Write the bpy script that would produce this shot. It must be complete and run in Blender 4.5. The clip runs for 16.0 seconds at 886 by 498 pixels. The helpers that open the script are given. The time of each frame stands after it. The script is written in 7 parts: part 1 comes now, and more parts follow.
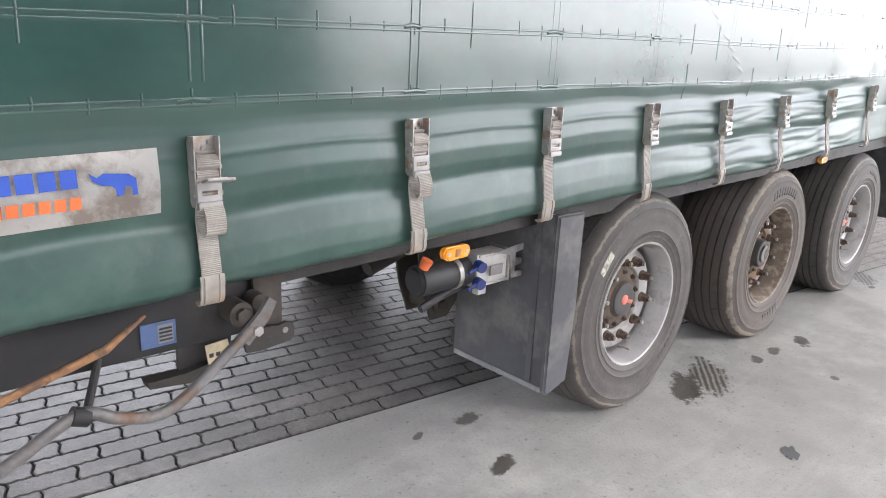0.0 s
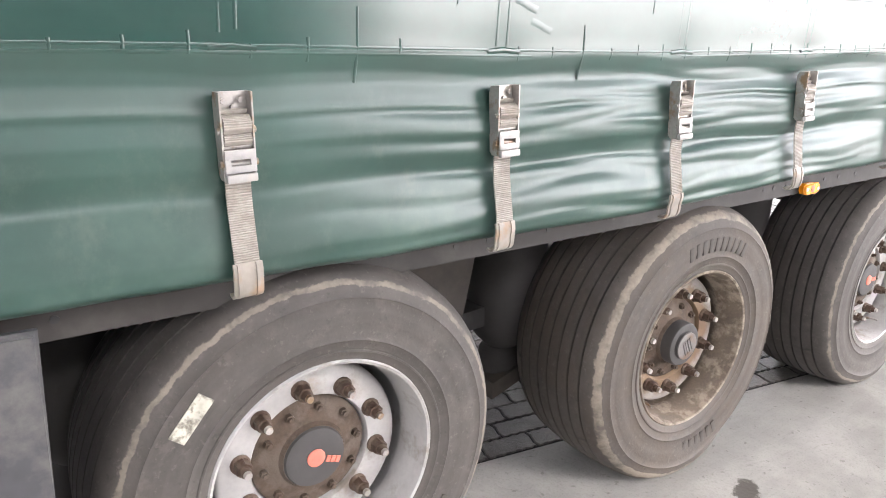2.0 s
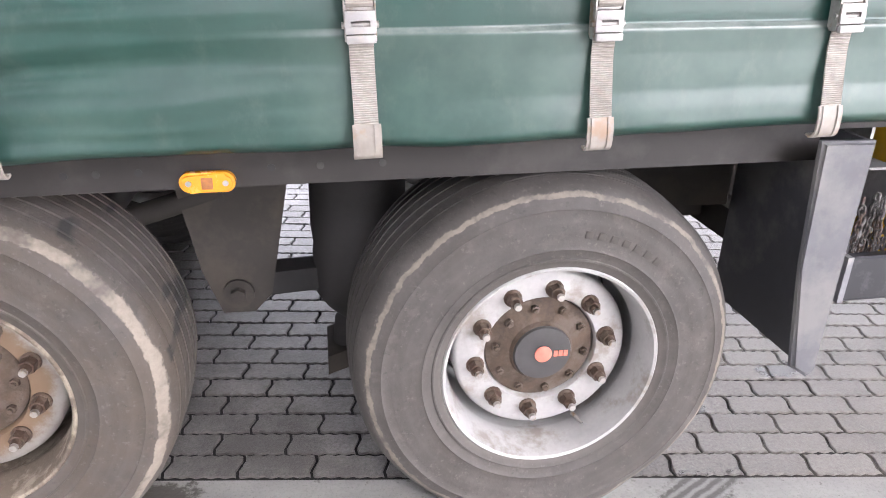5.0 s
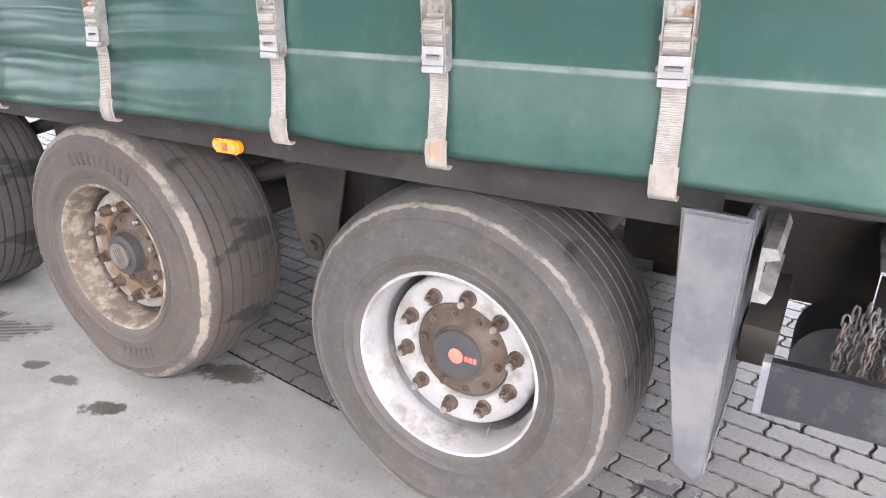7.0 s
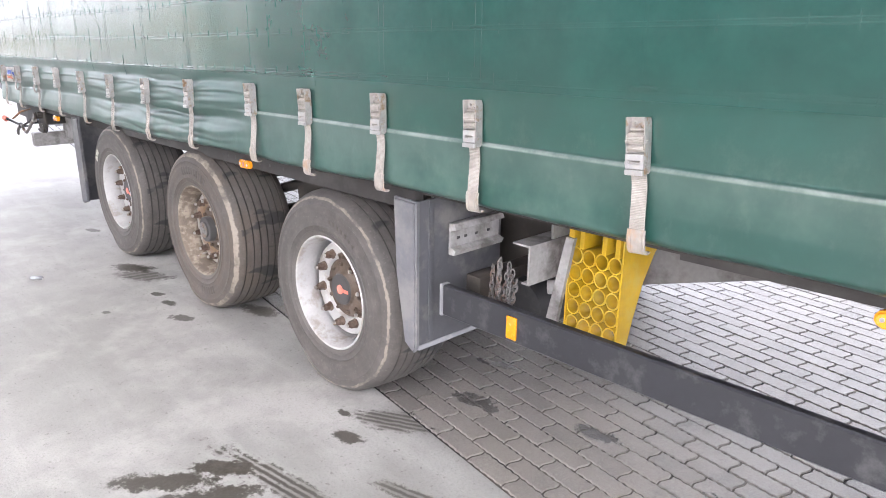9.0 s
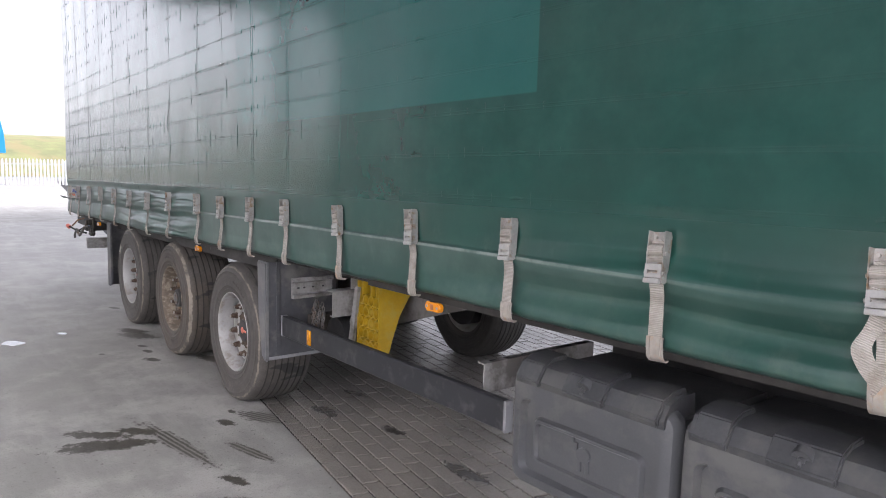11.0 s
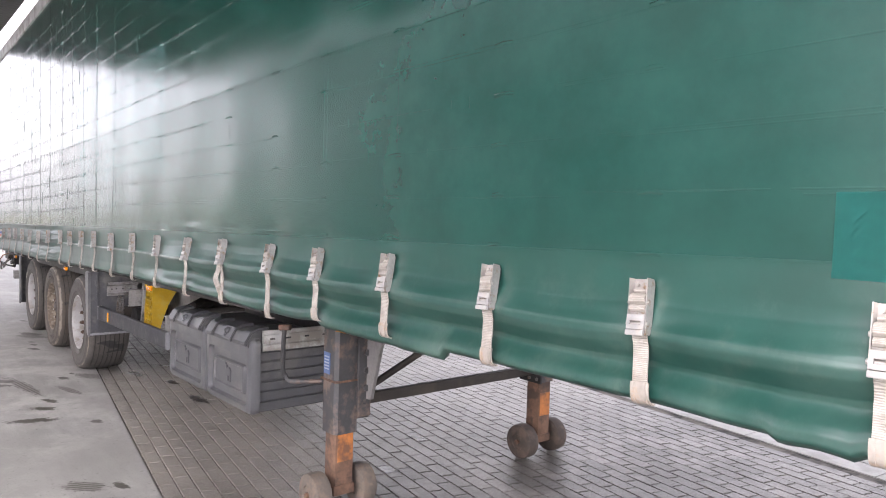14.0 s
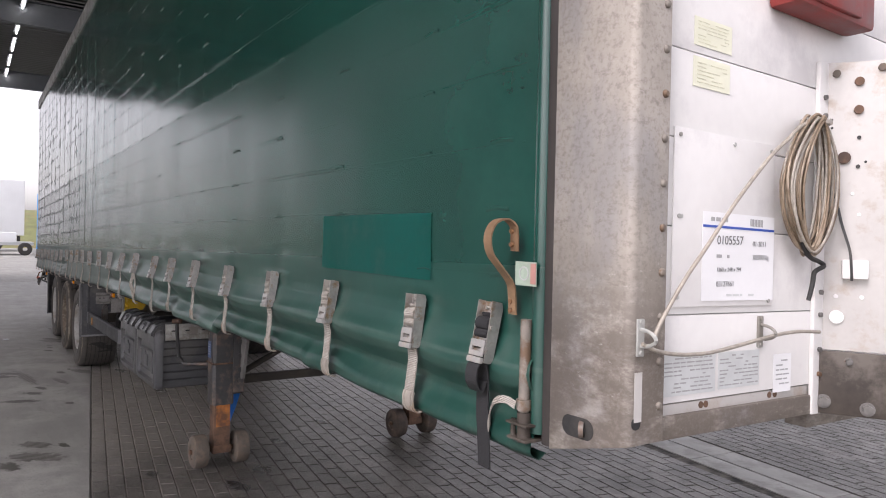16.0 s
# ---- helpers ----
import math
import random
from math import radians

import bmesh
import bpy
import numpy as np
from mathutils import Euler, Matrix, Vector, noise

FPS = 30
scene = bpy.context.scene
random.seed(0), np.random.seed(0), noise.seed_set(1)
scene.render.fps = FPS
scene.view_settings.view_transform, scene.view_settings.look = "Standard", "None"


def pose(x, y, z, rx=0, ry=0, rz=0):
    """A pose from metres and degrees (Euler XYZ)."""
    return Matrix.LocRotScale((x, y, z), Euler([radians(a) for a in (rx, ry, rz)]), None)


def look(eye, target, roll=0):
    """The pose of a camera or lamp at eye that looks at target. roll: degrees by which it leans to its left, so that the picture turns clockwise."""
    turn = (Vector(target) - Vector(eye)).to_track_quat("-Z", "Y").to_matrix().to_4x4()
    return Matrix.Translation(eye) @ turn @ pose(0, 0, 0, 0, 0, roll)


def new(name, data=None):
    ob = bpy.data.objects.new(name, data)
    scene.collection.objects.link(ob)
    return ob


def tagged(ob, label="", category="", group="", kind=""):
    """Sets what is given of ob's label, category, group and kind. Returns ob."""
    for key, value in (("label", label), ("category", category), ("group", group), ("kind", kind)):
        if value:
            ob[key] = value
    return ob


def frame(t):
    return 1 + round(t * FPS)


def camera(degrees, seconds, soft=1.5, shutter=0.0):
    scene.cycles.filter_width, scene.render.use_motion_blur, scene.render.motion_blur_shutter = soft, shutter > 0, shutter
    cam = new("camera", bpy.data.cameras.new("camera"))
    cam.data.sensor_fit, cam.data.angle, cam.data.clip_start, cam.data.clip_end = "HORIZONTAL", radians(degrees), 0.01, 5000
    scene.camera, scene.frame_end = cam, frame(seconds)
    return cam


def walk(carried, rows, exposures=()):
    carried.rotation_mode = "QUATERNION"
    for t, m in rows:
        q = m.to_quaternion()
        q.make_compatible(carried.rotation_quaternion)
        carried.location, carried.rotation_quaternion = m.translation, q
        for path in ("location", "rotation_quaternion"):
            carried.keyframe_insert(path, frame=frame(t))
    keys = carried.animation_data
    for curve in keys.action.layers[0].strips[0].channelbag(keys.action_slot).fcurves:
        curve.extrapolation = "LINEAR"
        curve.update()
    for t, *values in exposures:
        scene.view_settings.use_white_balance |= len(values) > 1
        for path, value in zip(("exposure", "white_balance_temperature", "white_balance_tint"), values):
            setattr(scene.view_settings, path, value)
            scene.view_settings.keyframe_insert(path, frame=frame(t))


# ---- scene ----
cam = camera(64.5, 16.0, 1.0)
PATH = [
    (0, (-3.913, -1.406, 1.452), (-2.584, -0.009, 0.92), 2.7),
    (0.5, (-3.409, -1.346, 1.43), (-2.155, 0.116, 0.89), 2.9),
    (1, (-2.947, -1.296, 1.421), (-1.74, 0.2, 0.869), 2.6),
    (1.5, (-2.46, -1.258, 1.441), (-1.288, 0.264, 0.882), 2.7),
    (1.7, (-2.268, -1.244, 1.418), (-1.117, 0.295, 0.865), 2.7),
    (2, (-1.965, -1.18, 1.412), (-0.843, 0.374, 0.842), 2.7),
    (2.2, (-1.783, -1.174, 1.387), (-0.671, 0.382, 0.801), 2.4),
    (2.5, (-1.476, -1.167, 1.362), (-0.399, 0.361, 0.651), 2.4),
    (3, (-1.013, -1.24, 1.375), (0.003, 0.294, 0.591), 2.5),
    (3.5, (-0.524, -1.27, 1.366), (0.42, 0.308, 0.579), 2.2),
    (4, (-0.05, -1.328, 1.374), (0.764, 0.318, 0.583), 2.1),
    (4.5, (0.37, -1.346, 1.389), (0.935, 0.406, 0.608), 1.8),
    (5, (0.803, -1.329, 1.404), (1.133, 0.48, 0.619), 1.7),
    (5.2, (0.978, -1.348, 1.397), (1.228, 0.475, 0.615), 1.7),
    (7.3, (2.327, -1.366, 1.517), (1.309, 0.185, 0.77), 1.5),
    (7.5, (2.485, -1.418, 1.553), (1.415, 0.1, 0.811), 1.4),
    (8, (2.936, -1.482, 1.588), (1.736, -0.061, 0.854), 1.1),
    (8.2, (3.139, -1.507, 1.608), (1.889, -0.126, 0.878), 1.2),
    (10.3, (5.18, -1.781, 1.686), (3.639, -0.546, 1.373), 1.4),
    (10.5, (5.397, -1.738, 1.672), (3.834, -0.522, 1.393), 1.7),
    (11, (5.95, -1.715, 1.665), (4.384, -0.495, 1.421), 1.6),
    (11.5, (6.57, -1.707, 1.669), (5.008, -0.479, 1.44), 1.5),
    (12, (7.154, -1.66, 1.664), (5.613, -0.408, 1.428), 1.3),
    (12.5, (7.707, -1.685, 1.683), (6.17, -0.418, 1.501), 1.7),
    (13, (8.216, -1.681, 1.67), (6.681, -0.408, 1.511), 1.4),
    (13.5, (8.739, -1.629, 1.681), (7.2, -0.361, 1.527), 1.4),
    (14, (9.234, -1.57, 1.688), (7.685, -0.309, 1.588), 1.7),
    (14.5, (9.668, -1.455, 1.701), (8.094, -0.222, 1.653), 1.6),
    (15, (10.154, -1.354, 1.716), (8.528, -0.19, 1.684), 1.6),
    (15.5, (10.574, -1.216, 1.687), (8.928, -0.081, 1.653), 1.4),
    (16, (10.926, -1.053, 1.7), (9.27, 0.066, 1.663), 1.6),
]
EXPOSURES = [(0, 3.12, 6300, 16), (1, 3.32, 6320, 17), (2, 3.5, 6550, 17), (3, 3.7, 6650, 17), (4, 3.5, 6450, 19), (5, 3.4, 6300, 20), (8, 3.6, 6200, 18), (9.6, 3, 6250, 18), (10.5, 2.35, 6250, 18), (11, 2, 6250, 18), (11.5, 2.05, 6300, 19), (12, 2.38, 6350, 20), (13.5, 2.58, 6450, 18), (14, 2.42, 6470, 21), (14.5, 2.45, 6480, 24), (15.2, 2.33, 6450, 23), (15.5, 2.24, 6420, 21), (16, 1, 6500, 20)]
walk(cam, [(t, look(eye, target, roll)) for t, eye, target, roll in PATH], EXPOSURES)

# ---- world, sun and exposure ----
world = bpy.data.worlds.new("overcast")
scene.world = world
world.use_nodes = True
wn = world.node_tree.nodes
wl = world.node_tree.links
bgn = wn["Background"]
sky = wn.new("ShaderNodeTexSky")
sky.sky_type = "NISHITA"
sky.sun_disc = False
sky.sun_elevation = radians(42)
sky.sun_rotation = radians(164)
sky.dust_density = 2.0
sky.air_density = 1.0
hsv = wn.new("ShaderNodeHueSaturation")
hsv.inputs["Saturation"].default_value = 0.16
wl.new(sky.outputs[0], hsv.inputs["Color"])
wl.new(hsv.outputs[0], bgn.inputs[0])
bgn.inputs[1].default_value = 0.15
sun_data = bpy.data.lights.new("sun", "SUN")
sun_data.energy = 1.2
sun_data.angle = radians(25)
sun_data.color = (1.0, 0.98, 0.95)
sun = new("sun", sun_data)
sun.matrix_world = look((8, -27, 29), (0, 0, 0))

# ---- helpers ----
DROP = -0.02   # how far the whole trailer sits below its own measure
S = 0.0225   # the body rises towards its raised front
TAU = 2 * math.pi


def node_mat(name, base, rough=0.6, metal=0.0, var=0.25, scale=6.0, fine=60.0, bump=0.15, bump_scale=None, spec=0.5, second=None, second_amount=0.5, second_scale=3.0, emit=0.0, coat=0.0, stretch=(1, 1, 1)):
    """A surface with two scales of tone, an optional second colour in blotches, and fine relief."""
    m = bpy.data.materials.new(name)
    m.use_nodes = True
    n, l = m.node_tree.nodes, m.node_tree.links
    b = n["Principled BSDF"]
    tc = n.new("ShaderNodeTexCoord")
    mp = n.new("ShaderNodeMapping")
    mp.inputs["Scale"].default_value = stretch
    l.new(tc.outputs["Object"], mp.inputs[0])
    oi = n.new("ShaderNodeObjectInfo")
    add = n.new("ShaderNodeVectorMath")
    add.operation = "ADD"
    l.new(mp.outputs[0], add.inputs[0])
    mul = n.new("ShaderNodeVectorMath")
    mul.operation = "SCALE"
    mul.inputs[0].default_value = (7.3, 3.1, 5.7)
    l.new(oi.outputs["Random"], mul.inputs["Scale"])
    l.new(mul.outputs[0], add.inputs[1])
    big = n.new("ShaderNodeTexNoise")
    big.inputs["Scale"].default_value = scale
    big.inputs["Detail"].default_value = 5
    l.new(add.outputs[0], big.inputs["Vector"])
    small = n.new("ShaderNodeTexNoise")
    small.inputs["Scale"].default_value = fine
    small.inputs["Detail"].default_value = 3
    l.new(add.outputs[0], small.inputs["Vector"])
    mixn = n.new("ShaderNodeMath")
    mixn.operation = "MULTIPLY_ADD"
    l.new(small.outputs[0], mixn.inputs[0])
    mixn.inputs[1].default_value = 0.45
    l.new(big.outputs[0], mixn.inputs[2])
    rng = n.new("ShaderNodeMapRange")
    rng.inputs["From Min"].default_value = 0.45
    rng.inputs["From Max"].default_value = 1.0
    rng.inputs["To Min"].default_value = 1.0 - var
    rng.inputs["To Max"].default_value = 1.0 + var
    l.new(mixn.outputs[0], rng.inputs["Value"])
    col = n.new("ShaderNodeVectorMath")
    col.operation = "SCALE"
    col.inputs[0].default_value = base
    l.new(rng.outputs[0], col.inputs["Scale"])
    out = col.outputs[0]
    if second:
        blot = n.new("ShaderNodeTexNoise")
        blot.inputs["Scale"].default_value = second_scale
        blot.inputs["Detail"].default_value = 8
        blot.inputs["Roughness"].default_value = 0.65
        l.new(add.outputs[0], blot.inputs["Vector"])
        r2 = n.new("ShaderNodeMapRange")
        c = 0.62 - 0.24 * second_amount
        r2.inputs["From Min"].default_value = c - 0.06
        r2.inputs["From Max"].default_value = c + 0.06
        l.new(blot.outputs[0], r2.inputs["Value"])
        mx = n.new("ShaderNodeMix")
        mx.data_type = "RGBA"
        l.new(r2.outputs[0], mx.inputs["Factor"])
        l.new(out, mx.inputs["A"])
        mx.inputs["B"].default_value = (*second, 1)
        out = mx.outputs["Result"]
    l.new(out, b.inputs["Base Color"])
    rr = n.new("ShaderNodeMapRange")
    rr.inputs["From Min"].default_value = 0.4
    rr.inputs["From Max"].default_value = 1.0
    rr.inputs["To Min"].default_value = max(0.05, rough - 0.1)
    rr.inputs["To Max"].default_value = min(1.0, rough + 0.12)
    l.new(mixn.outputs[0], rr.inputs["Value"])
    l.new(rr.outputs[0], b.inputs["Roughness"])
    b.inputs["Metallic"].default_value = metal
    b.inputs["Specular IOR Level"].default_value = spec
    b.inputs["Coat Weight"].default_value = coat
    if emit:
        b.inputs["Emission Color"].default_value = (*base, 1)
        b.inputs["Emission Strength"].default_value = emit
    if bump:
        bp = n.new("ShaderNodeBump")
        bp.inputs["Strength"].default_value = bump
        bp.inputs["Distance"].default_value = 0.01
        l.new(mixn.outputs[0], bp.inputs["Height"])
        l.new(bp.outputs[0], b.inputs["Normal"])
    return m


def bm_box(bm, x0, x1, y0, y1, z0, z1, bevel=0.0, lean=True):
    ret = bmesh.ops.create_cube(bm, size=1.0)
    vs = ret["verts"]
    for v in vs:
        v.co = Vector(((x0 + x1) / 2 + v.co.x * (x1 - x0), (y0 + y1) / 2 + v.co.y * (y1 - y0), (z0 + z1) / 2 + v.co.z * (z1 - z0)))
    if bevel:
        es = list({e for v in vs for e in v.link_edges})
        bmesh.ops.bevel(bm, geom=es, offset=bevel, segments=2, affect="EDGES", profile=0.6)
    return bm


def bm_cyl(bm, a, b, r, seg=20, r2=None, caps=True):
    a, b = Vector(a), Vector(b)
    d = b - a
    m = Matrix.Translation((a + b) / 2) @ d.to_track_quat("Z", "Y").to_matrix().to_4x4()
    bmesh.ops.create_cone(bm, cap_ends=caps, segments=seg, radius1=r, radius2=r if r2 is None else r2, depth=d.length, matrix=m)
    return bm


def bm_lathe(bm, profile, seg=64, closed=False):
    """Turns (radius, y) points about the y axis."""
    rings = []
    for r, y in profile:
        rings.append([bm.verts.new((r * math.cos(TAU * k / seg), y, r * math.sin(TAU * k / seg))) for k in range(seg)])
    pairs = list(zip(rings, rings[1:]))
    if closed:
        pairs.append((rings[-1], rings[0]))
    for p, q in pairs:
        for k in range(seg):
            j = (k + 1) % seg
            bm.faces.new((p[k], p[j], q[j], q[k]))
    if not closed:
        for ring in (rings[0], rings[-1]):
            if ring[0].co.xz.length < 0.2:
                bm.faces.new(ring)
    return bm


def bm_tube(bm, pts, r, seg=10, caps=True):
    """A round bar swept along points."""
    pts = [Vector(p) for p in pts]
    rings = []
    up = Vector((0.13, 0.31, 0.94)).normalized()
    for k, p in enumerate(pts):
        t = (pts[min(k + 1, len(pts) - 1)] - pts[max(k - 1, 0)]).normalized()
        u = t.cross(up).normalized()
        w = t.cross(u).normalized()
        rk = r[k] if isinstance(r, (list, tuple)) else r
        rings.append([bm.verts.new(p + rk * (u * math.cos(TAU * j / seg) + w * math.sin(TAU * j / seg))) for j in range(seg)])
    for p, q in zip(rings, rings[1:]):
        for j in range(seg):
            i = (j + 1) % seg
            bm.faces.new((p[j], p[i], q[i], q[j]))
    if caps:
        bm.faces.new(rings[0])
        bm.faces.new(rings[-1])
    return bm


def curve_pts(pts, n=6):
    """Catmull-Rom through points."""
    pts = [Vector(p) for p in pts]
    out = []
    for k in range(len(pts) - 1):
        p0, p1, p2, p3 = pts[max(k - 1, 0)], pts[k], pts[k + 1], pts[min(k + 2, len(pts) - 1)]
        for j in range(n):
            t = j / n
            out.append(0.5 * ((2 * p1) + (p2 - p0) * t + (2 * p0 - 5 * p1 + 4 * p2 - p3) * t * t + (3 * p1 - p0 - 3 * p2 + p3) * t ** 3))
    out.append(pts[-1])
    return out


def bm_ribbon(bm, pts, width, thick, axis=(1, 0, 0)):
    """A flat band whose width lies along axis, swept along points."""
    pts = [Vector(p) for p in pts]
    ax = Vector(axis).normalized()
    rows = []
    for k, p in enumerate(pts):
        t = (pts[min(k + 1, len(pts) - 1)] - pts[max(k - 1, 0)]).normalized()
        nrm = ax.cross(t).normalized()
        rows.append([bm.verts.new(p + ax * sx * width / 2 + nrm * sn * thick / 2) for sx, sn in ((-1, -1), (1, -1), (1, 1), (-1, 1))])
    for p, q in zip(rows, rows[1:]):
        for j in range(4):
            i = (j + 1) % 4
            bm.faces.new((p[j], p[i], q[i], q[j]))
    bm.faces.new(rows[0])
    bm.faces.new(rows[-1])
    return bm


def bm_plate(bm, outline, axis, c0, c1):
    """A flat plate from a 2D outline. axis y: outline is (x, z); axis x: (y, z); axis z: (x, y)."""
    def put(p, c):
        return {"y": (p[0], c, p[1]), "x": (c, p[0], p[1]), "z": (p[0], p[1], c)}[axis]
    a = [bm.verts.new(put(p, c0)) for p in outline]
    b = [bm.verts.new(put(p, c1)) for p in outline]
    bm.faces.new(a)
    bm.faces.new(list(reversed(b)))
    for k in range(len(a)):
        j = (k + 1) % len(a)
        bm.faces.new((a[k], b[k], b[j], a[j]))
    return bm


def leaned(bm):
    for v in bm.verts:
        v.co.z += S * v.co.x
    return bm


def mesh_of(name, bm, mats, smooth=35):
    bmesh.ops.recalc_face_normals(bm, faces=bm.faces)
    me = bpy.data.meshes.new(name)
    bm.to_mesh(me)
    bm.free()
    for m in (mats if isinstance(mats, (list, tuple)) else [mats]):
        me.materials.append(m)
    if smooth:
        me.shade_smooth()
        me.set_sharp_from_angle(angle=radians(smooth))
    return me


def part(name, bm, material, parent, label="", at=None, smooth=35):
    ob = new(name, mesh_of(name, bm, material, smooth) if isinstance(bm, bmesh.types.BMesh) else bm)
    ob.parent = parent
    if at is not None:
        ob.matrix_basis = at if isinstance(at, Matrix) else Matrix.Translation(at)
    if label:
        tagged(ob, label)
    return ob


def thing(name, bm, material, label, category, group="", kind="", at=None, smooth=35):
    ob = new(name, mesh_of(name, bm, material, smooth) if bm is not None else None)
    if at is not None:
        ob.matrix_basis = at if isinstance(at, Matrix) else Matrix.Translation(at)
    return tagged(ob, label, category, group, kind)


B = bmesh.new

# ---- materials ----
webbing_black = node_mat("black webbing", (0.02, 0.02, 0.022), 0.7, fine=250, bump=0.3, stretch=(0.3, 1, 3))
zinc = node_mat("zinc plated steel", (0.42, 0.40, 0.375), 0.42, 0.75, var=0.25, scale=18, fine=120, bump=0.05, second=(0.32, 0.22, 0.14), second_amount=0.12, second_scale=22)
hook_plastic = node_mat("hook moulding", (0.31, 0.28, 0.245), 0.42, 0.0, var=0.2, scale=25, bump=0.05, second=(0.33, 0.23, 0.16), second_amount=0.16, second_scale=16)
lever_paint = node_mat("zinc lever", (0.38, 0.37, 0.355), 0.40, 0.25, var=0.12, scale=30, fine=150, bump=0.03, second=(0.42, 0.38, 0.34), second_amount=0.12, second_scale=25)
plate_blue = node_mat("faded blue plate", (0.075, 0.12, 0.24), 0.45, var=0.15, scale=30, bump=0.0)
worn_steel = node_mat("worn grey steel", (0.15, 0.142, 0.135), 0.5, 0.2, var=0.3, scale=10, fine=80, bump=0.06, second=(0.15, 0.085, 0.05), second_amount=0.18, second_scale=9)
valve_paint = node_mat("pale valve casting", (0.50, 0.49, 0.46), 0.5, 0.1, var=0.2, scale=12, bump=0.05, second=(0.34, 0.32, 0.29), second_amount=0.2, second_scale=14)
galvanised = node_mat("galvanised steel", (0.46, 0.46, 0.44), 0.5, 0.55, var=0.3, scale=9, fine=70, bump=0.05, second=(0.30, 0.28, 0.25), second_amount=0.35, second_scale=6)
chassis = node_mat("chassis paint", (0.013, 0.0125, 0.013), 0.6, var=0.4, scale=4, fine=40, bump=0.08, second=(0.032, 0.029, 0.027), second_amount=0.3, second_scale=3)
chassis_rail = node_mat("dark rail paint", (0.022, 0.019, 0.017), 0.6, var=0.35, scale=4, fine=50, bump=0.06, second=(0.043, 0.039, 0.035), second_amount=0.35, second_scale=3)
chassis_dusty = node_mat("dusty chassis paint", (0.036, 0.031, 0.026), 0.75, var=0.3, scale=5, fine=60, bump=0.08, second=(0.055, 0.046, 0.037), second_amount=0.3, second_scale=5)
beam_grey = node_mat("grey beam paint", (0.17, 0.165, 0.16), 0.65, var=0.3, scale=4, bump=0.06, second=(0.09, 0.083, 0.076), second_amount=0.4, second_scale=4)
pole_steel = node_mat("stained pole steel", (0.22, 0.195, 0.17), 0.6, 0.2, var=0.3, scale=25, bump=0.1, second=(0.15, 0.095, 0.06), second_amount=0.3, second_scale=18)
dull_grey = node_mat("grey axle paint", (0.30, 0.29, 0.28), 0.6, var=0.3, scale=5, bump=0.06, second=(0.14, 0.13, 0.12), second_amount=0.4, second_scale=5)
# lit copy of the flap plastic: light on the outer return put into colour
flap_return_lit = node_mat("flap plastic lightened as lit", (0.120, 0.120, 0.127), 0.46, var=0.2, scale=3, fine=30, bump=0.05, second=(0.17, 0.165, 0.16), second_amount=0.2, second_scale=4)
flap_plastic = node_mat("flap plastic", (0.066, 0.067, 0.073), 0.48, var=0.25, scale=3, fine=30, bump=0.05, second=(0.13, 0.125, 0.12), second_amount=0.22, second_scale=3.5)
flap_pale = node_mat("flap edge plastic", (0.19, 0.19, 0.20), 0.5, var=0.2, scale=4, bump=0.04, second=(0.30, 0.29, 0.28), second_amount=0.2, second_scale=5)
guard_paint = node_mat("guard rail paint", (0.022, 0.0225, 0.026), 0.45, var=0.25, scale=3, fine=40, bump=0.04, second=(0.06, 0.06, 0.06), second_amount=0.12, second_scale=9)
box_plastic = node_mat("tool box plastic", (0.074, 0.075, 0.079), 0.36, var=0.15, scale=6, fine=140, bump=0.08, second=(0.105, 0.103, 0.10), second_amount=0.22, second_scale=5)
box_lid = node_mat("tool box lid plastic", (0.050, 0.051, 0.054), 0.36, var=0.3, scale=6, fine=90, bump=0.12, second=(0.080, 0.079, 0.077), second_amount=0.3, second_scale=5)
hub_dirt = node_mat("brake dust", (0.080, 0.056, 0.040), 0.85, var=0.4, scale=20, fine=120, bump=0.3, second=(0.11, 0.086, 0.067), second_amount=0.4, second_scale=18)
nut_steel = node_mat("rusty nut steel", (0.13, 0.095, 0.072), 0.6, 0.35, var=0.35, scale=60, fine=200, bump=0.15, second=(0.09, 0.055, 0.04), second_amount=0.45, second_scale=40)
rim_white = node_mat("silver rim paint", (0.42, 0.412, 0.40), 0.42, 0.20, var=0.15, scale=8, fine=80, bump=0.05, second=(0.29, 0.26, 0.225), second_amount=0.15, second_scale=9)
rim_rust = node_mat("rusting rim paint", (0.15, 0.118, 0.09), 0.8, 0.0, var=0.3, scale=9, fine=120, bump=0.25, second=(0.30, 0.255, 0.20), second_amount=0.35, second_scale=16)
cap_grey = node_mat("hub cap plastic", (0.052, 0.050, 0.049), 0.6, var=0.2, scale=20, bump=0.05)
red_paint = node_mat("faded red plastic", (0.62, 0.17, 0.12), 0.5, var=0.2, scale=40, bump=0.02)
orange_lens = node_mat("amber lens", (0.85, 0.30, 0.01), 0.22, var=0.12, scale=30, fine=200, bump=0.08, coat=0.6)
yellow_plastic = node_mat("yellow plastic", (0.47, 0.295, 0.012), 0.45, var=0.15, scale=12, bump=0.05, second=(0.45, 0.32, 0.05), second_amount=0.2, second_scale=10)
reflector_mat = node_mat("yellow reflector", (0.60, 0.23, 0.002), 0.2, var=0.1, scale=60, fine=300, bump=0.1, coat=0.7)
mould_rubber = node_mat("moulded tyre rubber", (0.062, 0.054, 0.047), 0.7, var=0.3, scale=20, bump=0.1)
black_rubber = node_mat("black rubber", (0.022, 0.022, 0.023), 0.55, var=0.35, scale=8, bump=0.08, second=(0.06, 0.055, 0.05), second_amount=0.25)
dusty_rubber = node_mat("air bag rubber", (0.032, 0.030, 0.029), 0.8, var=0.35, scale=6, bump=0.1)
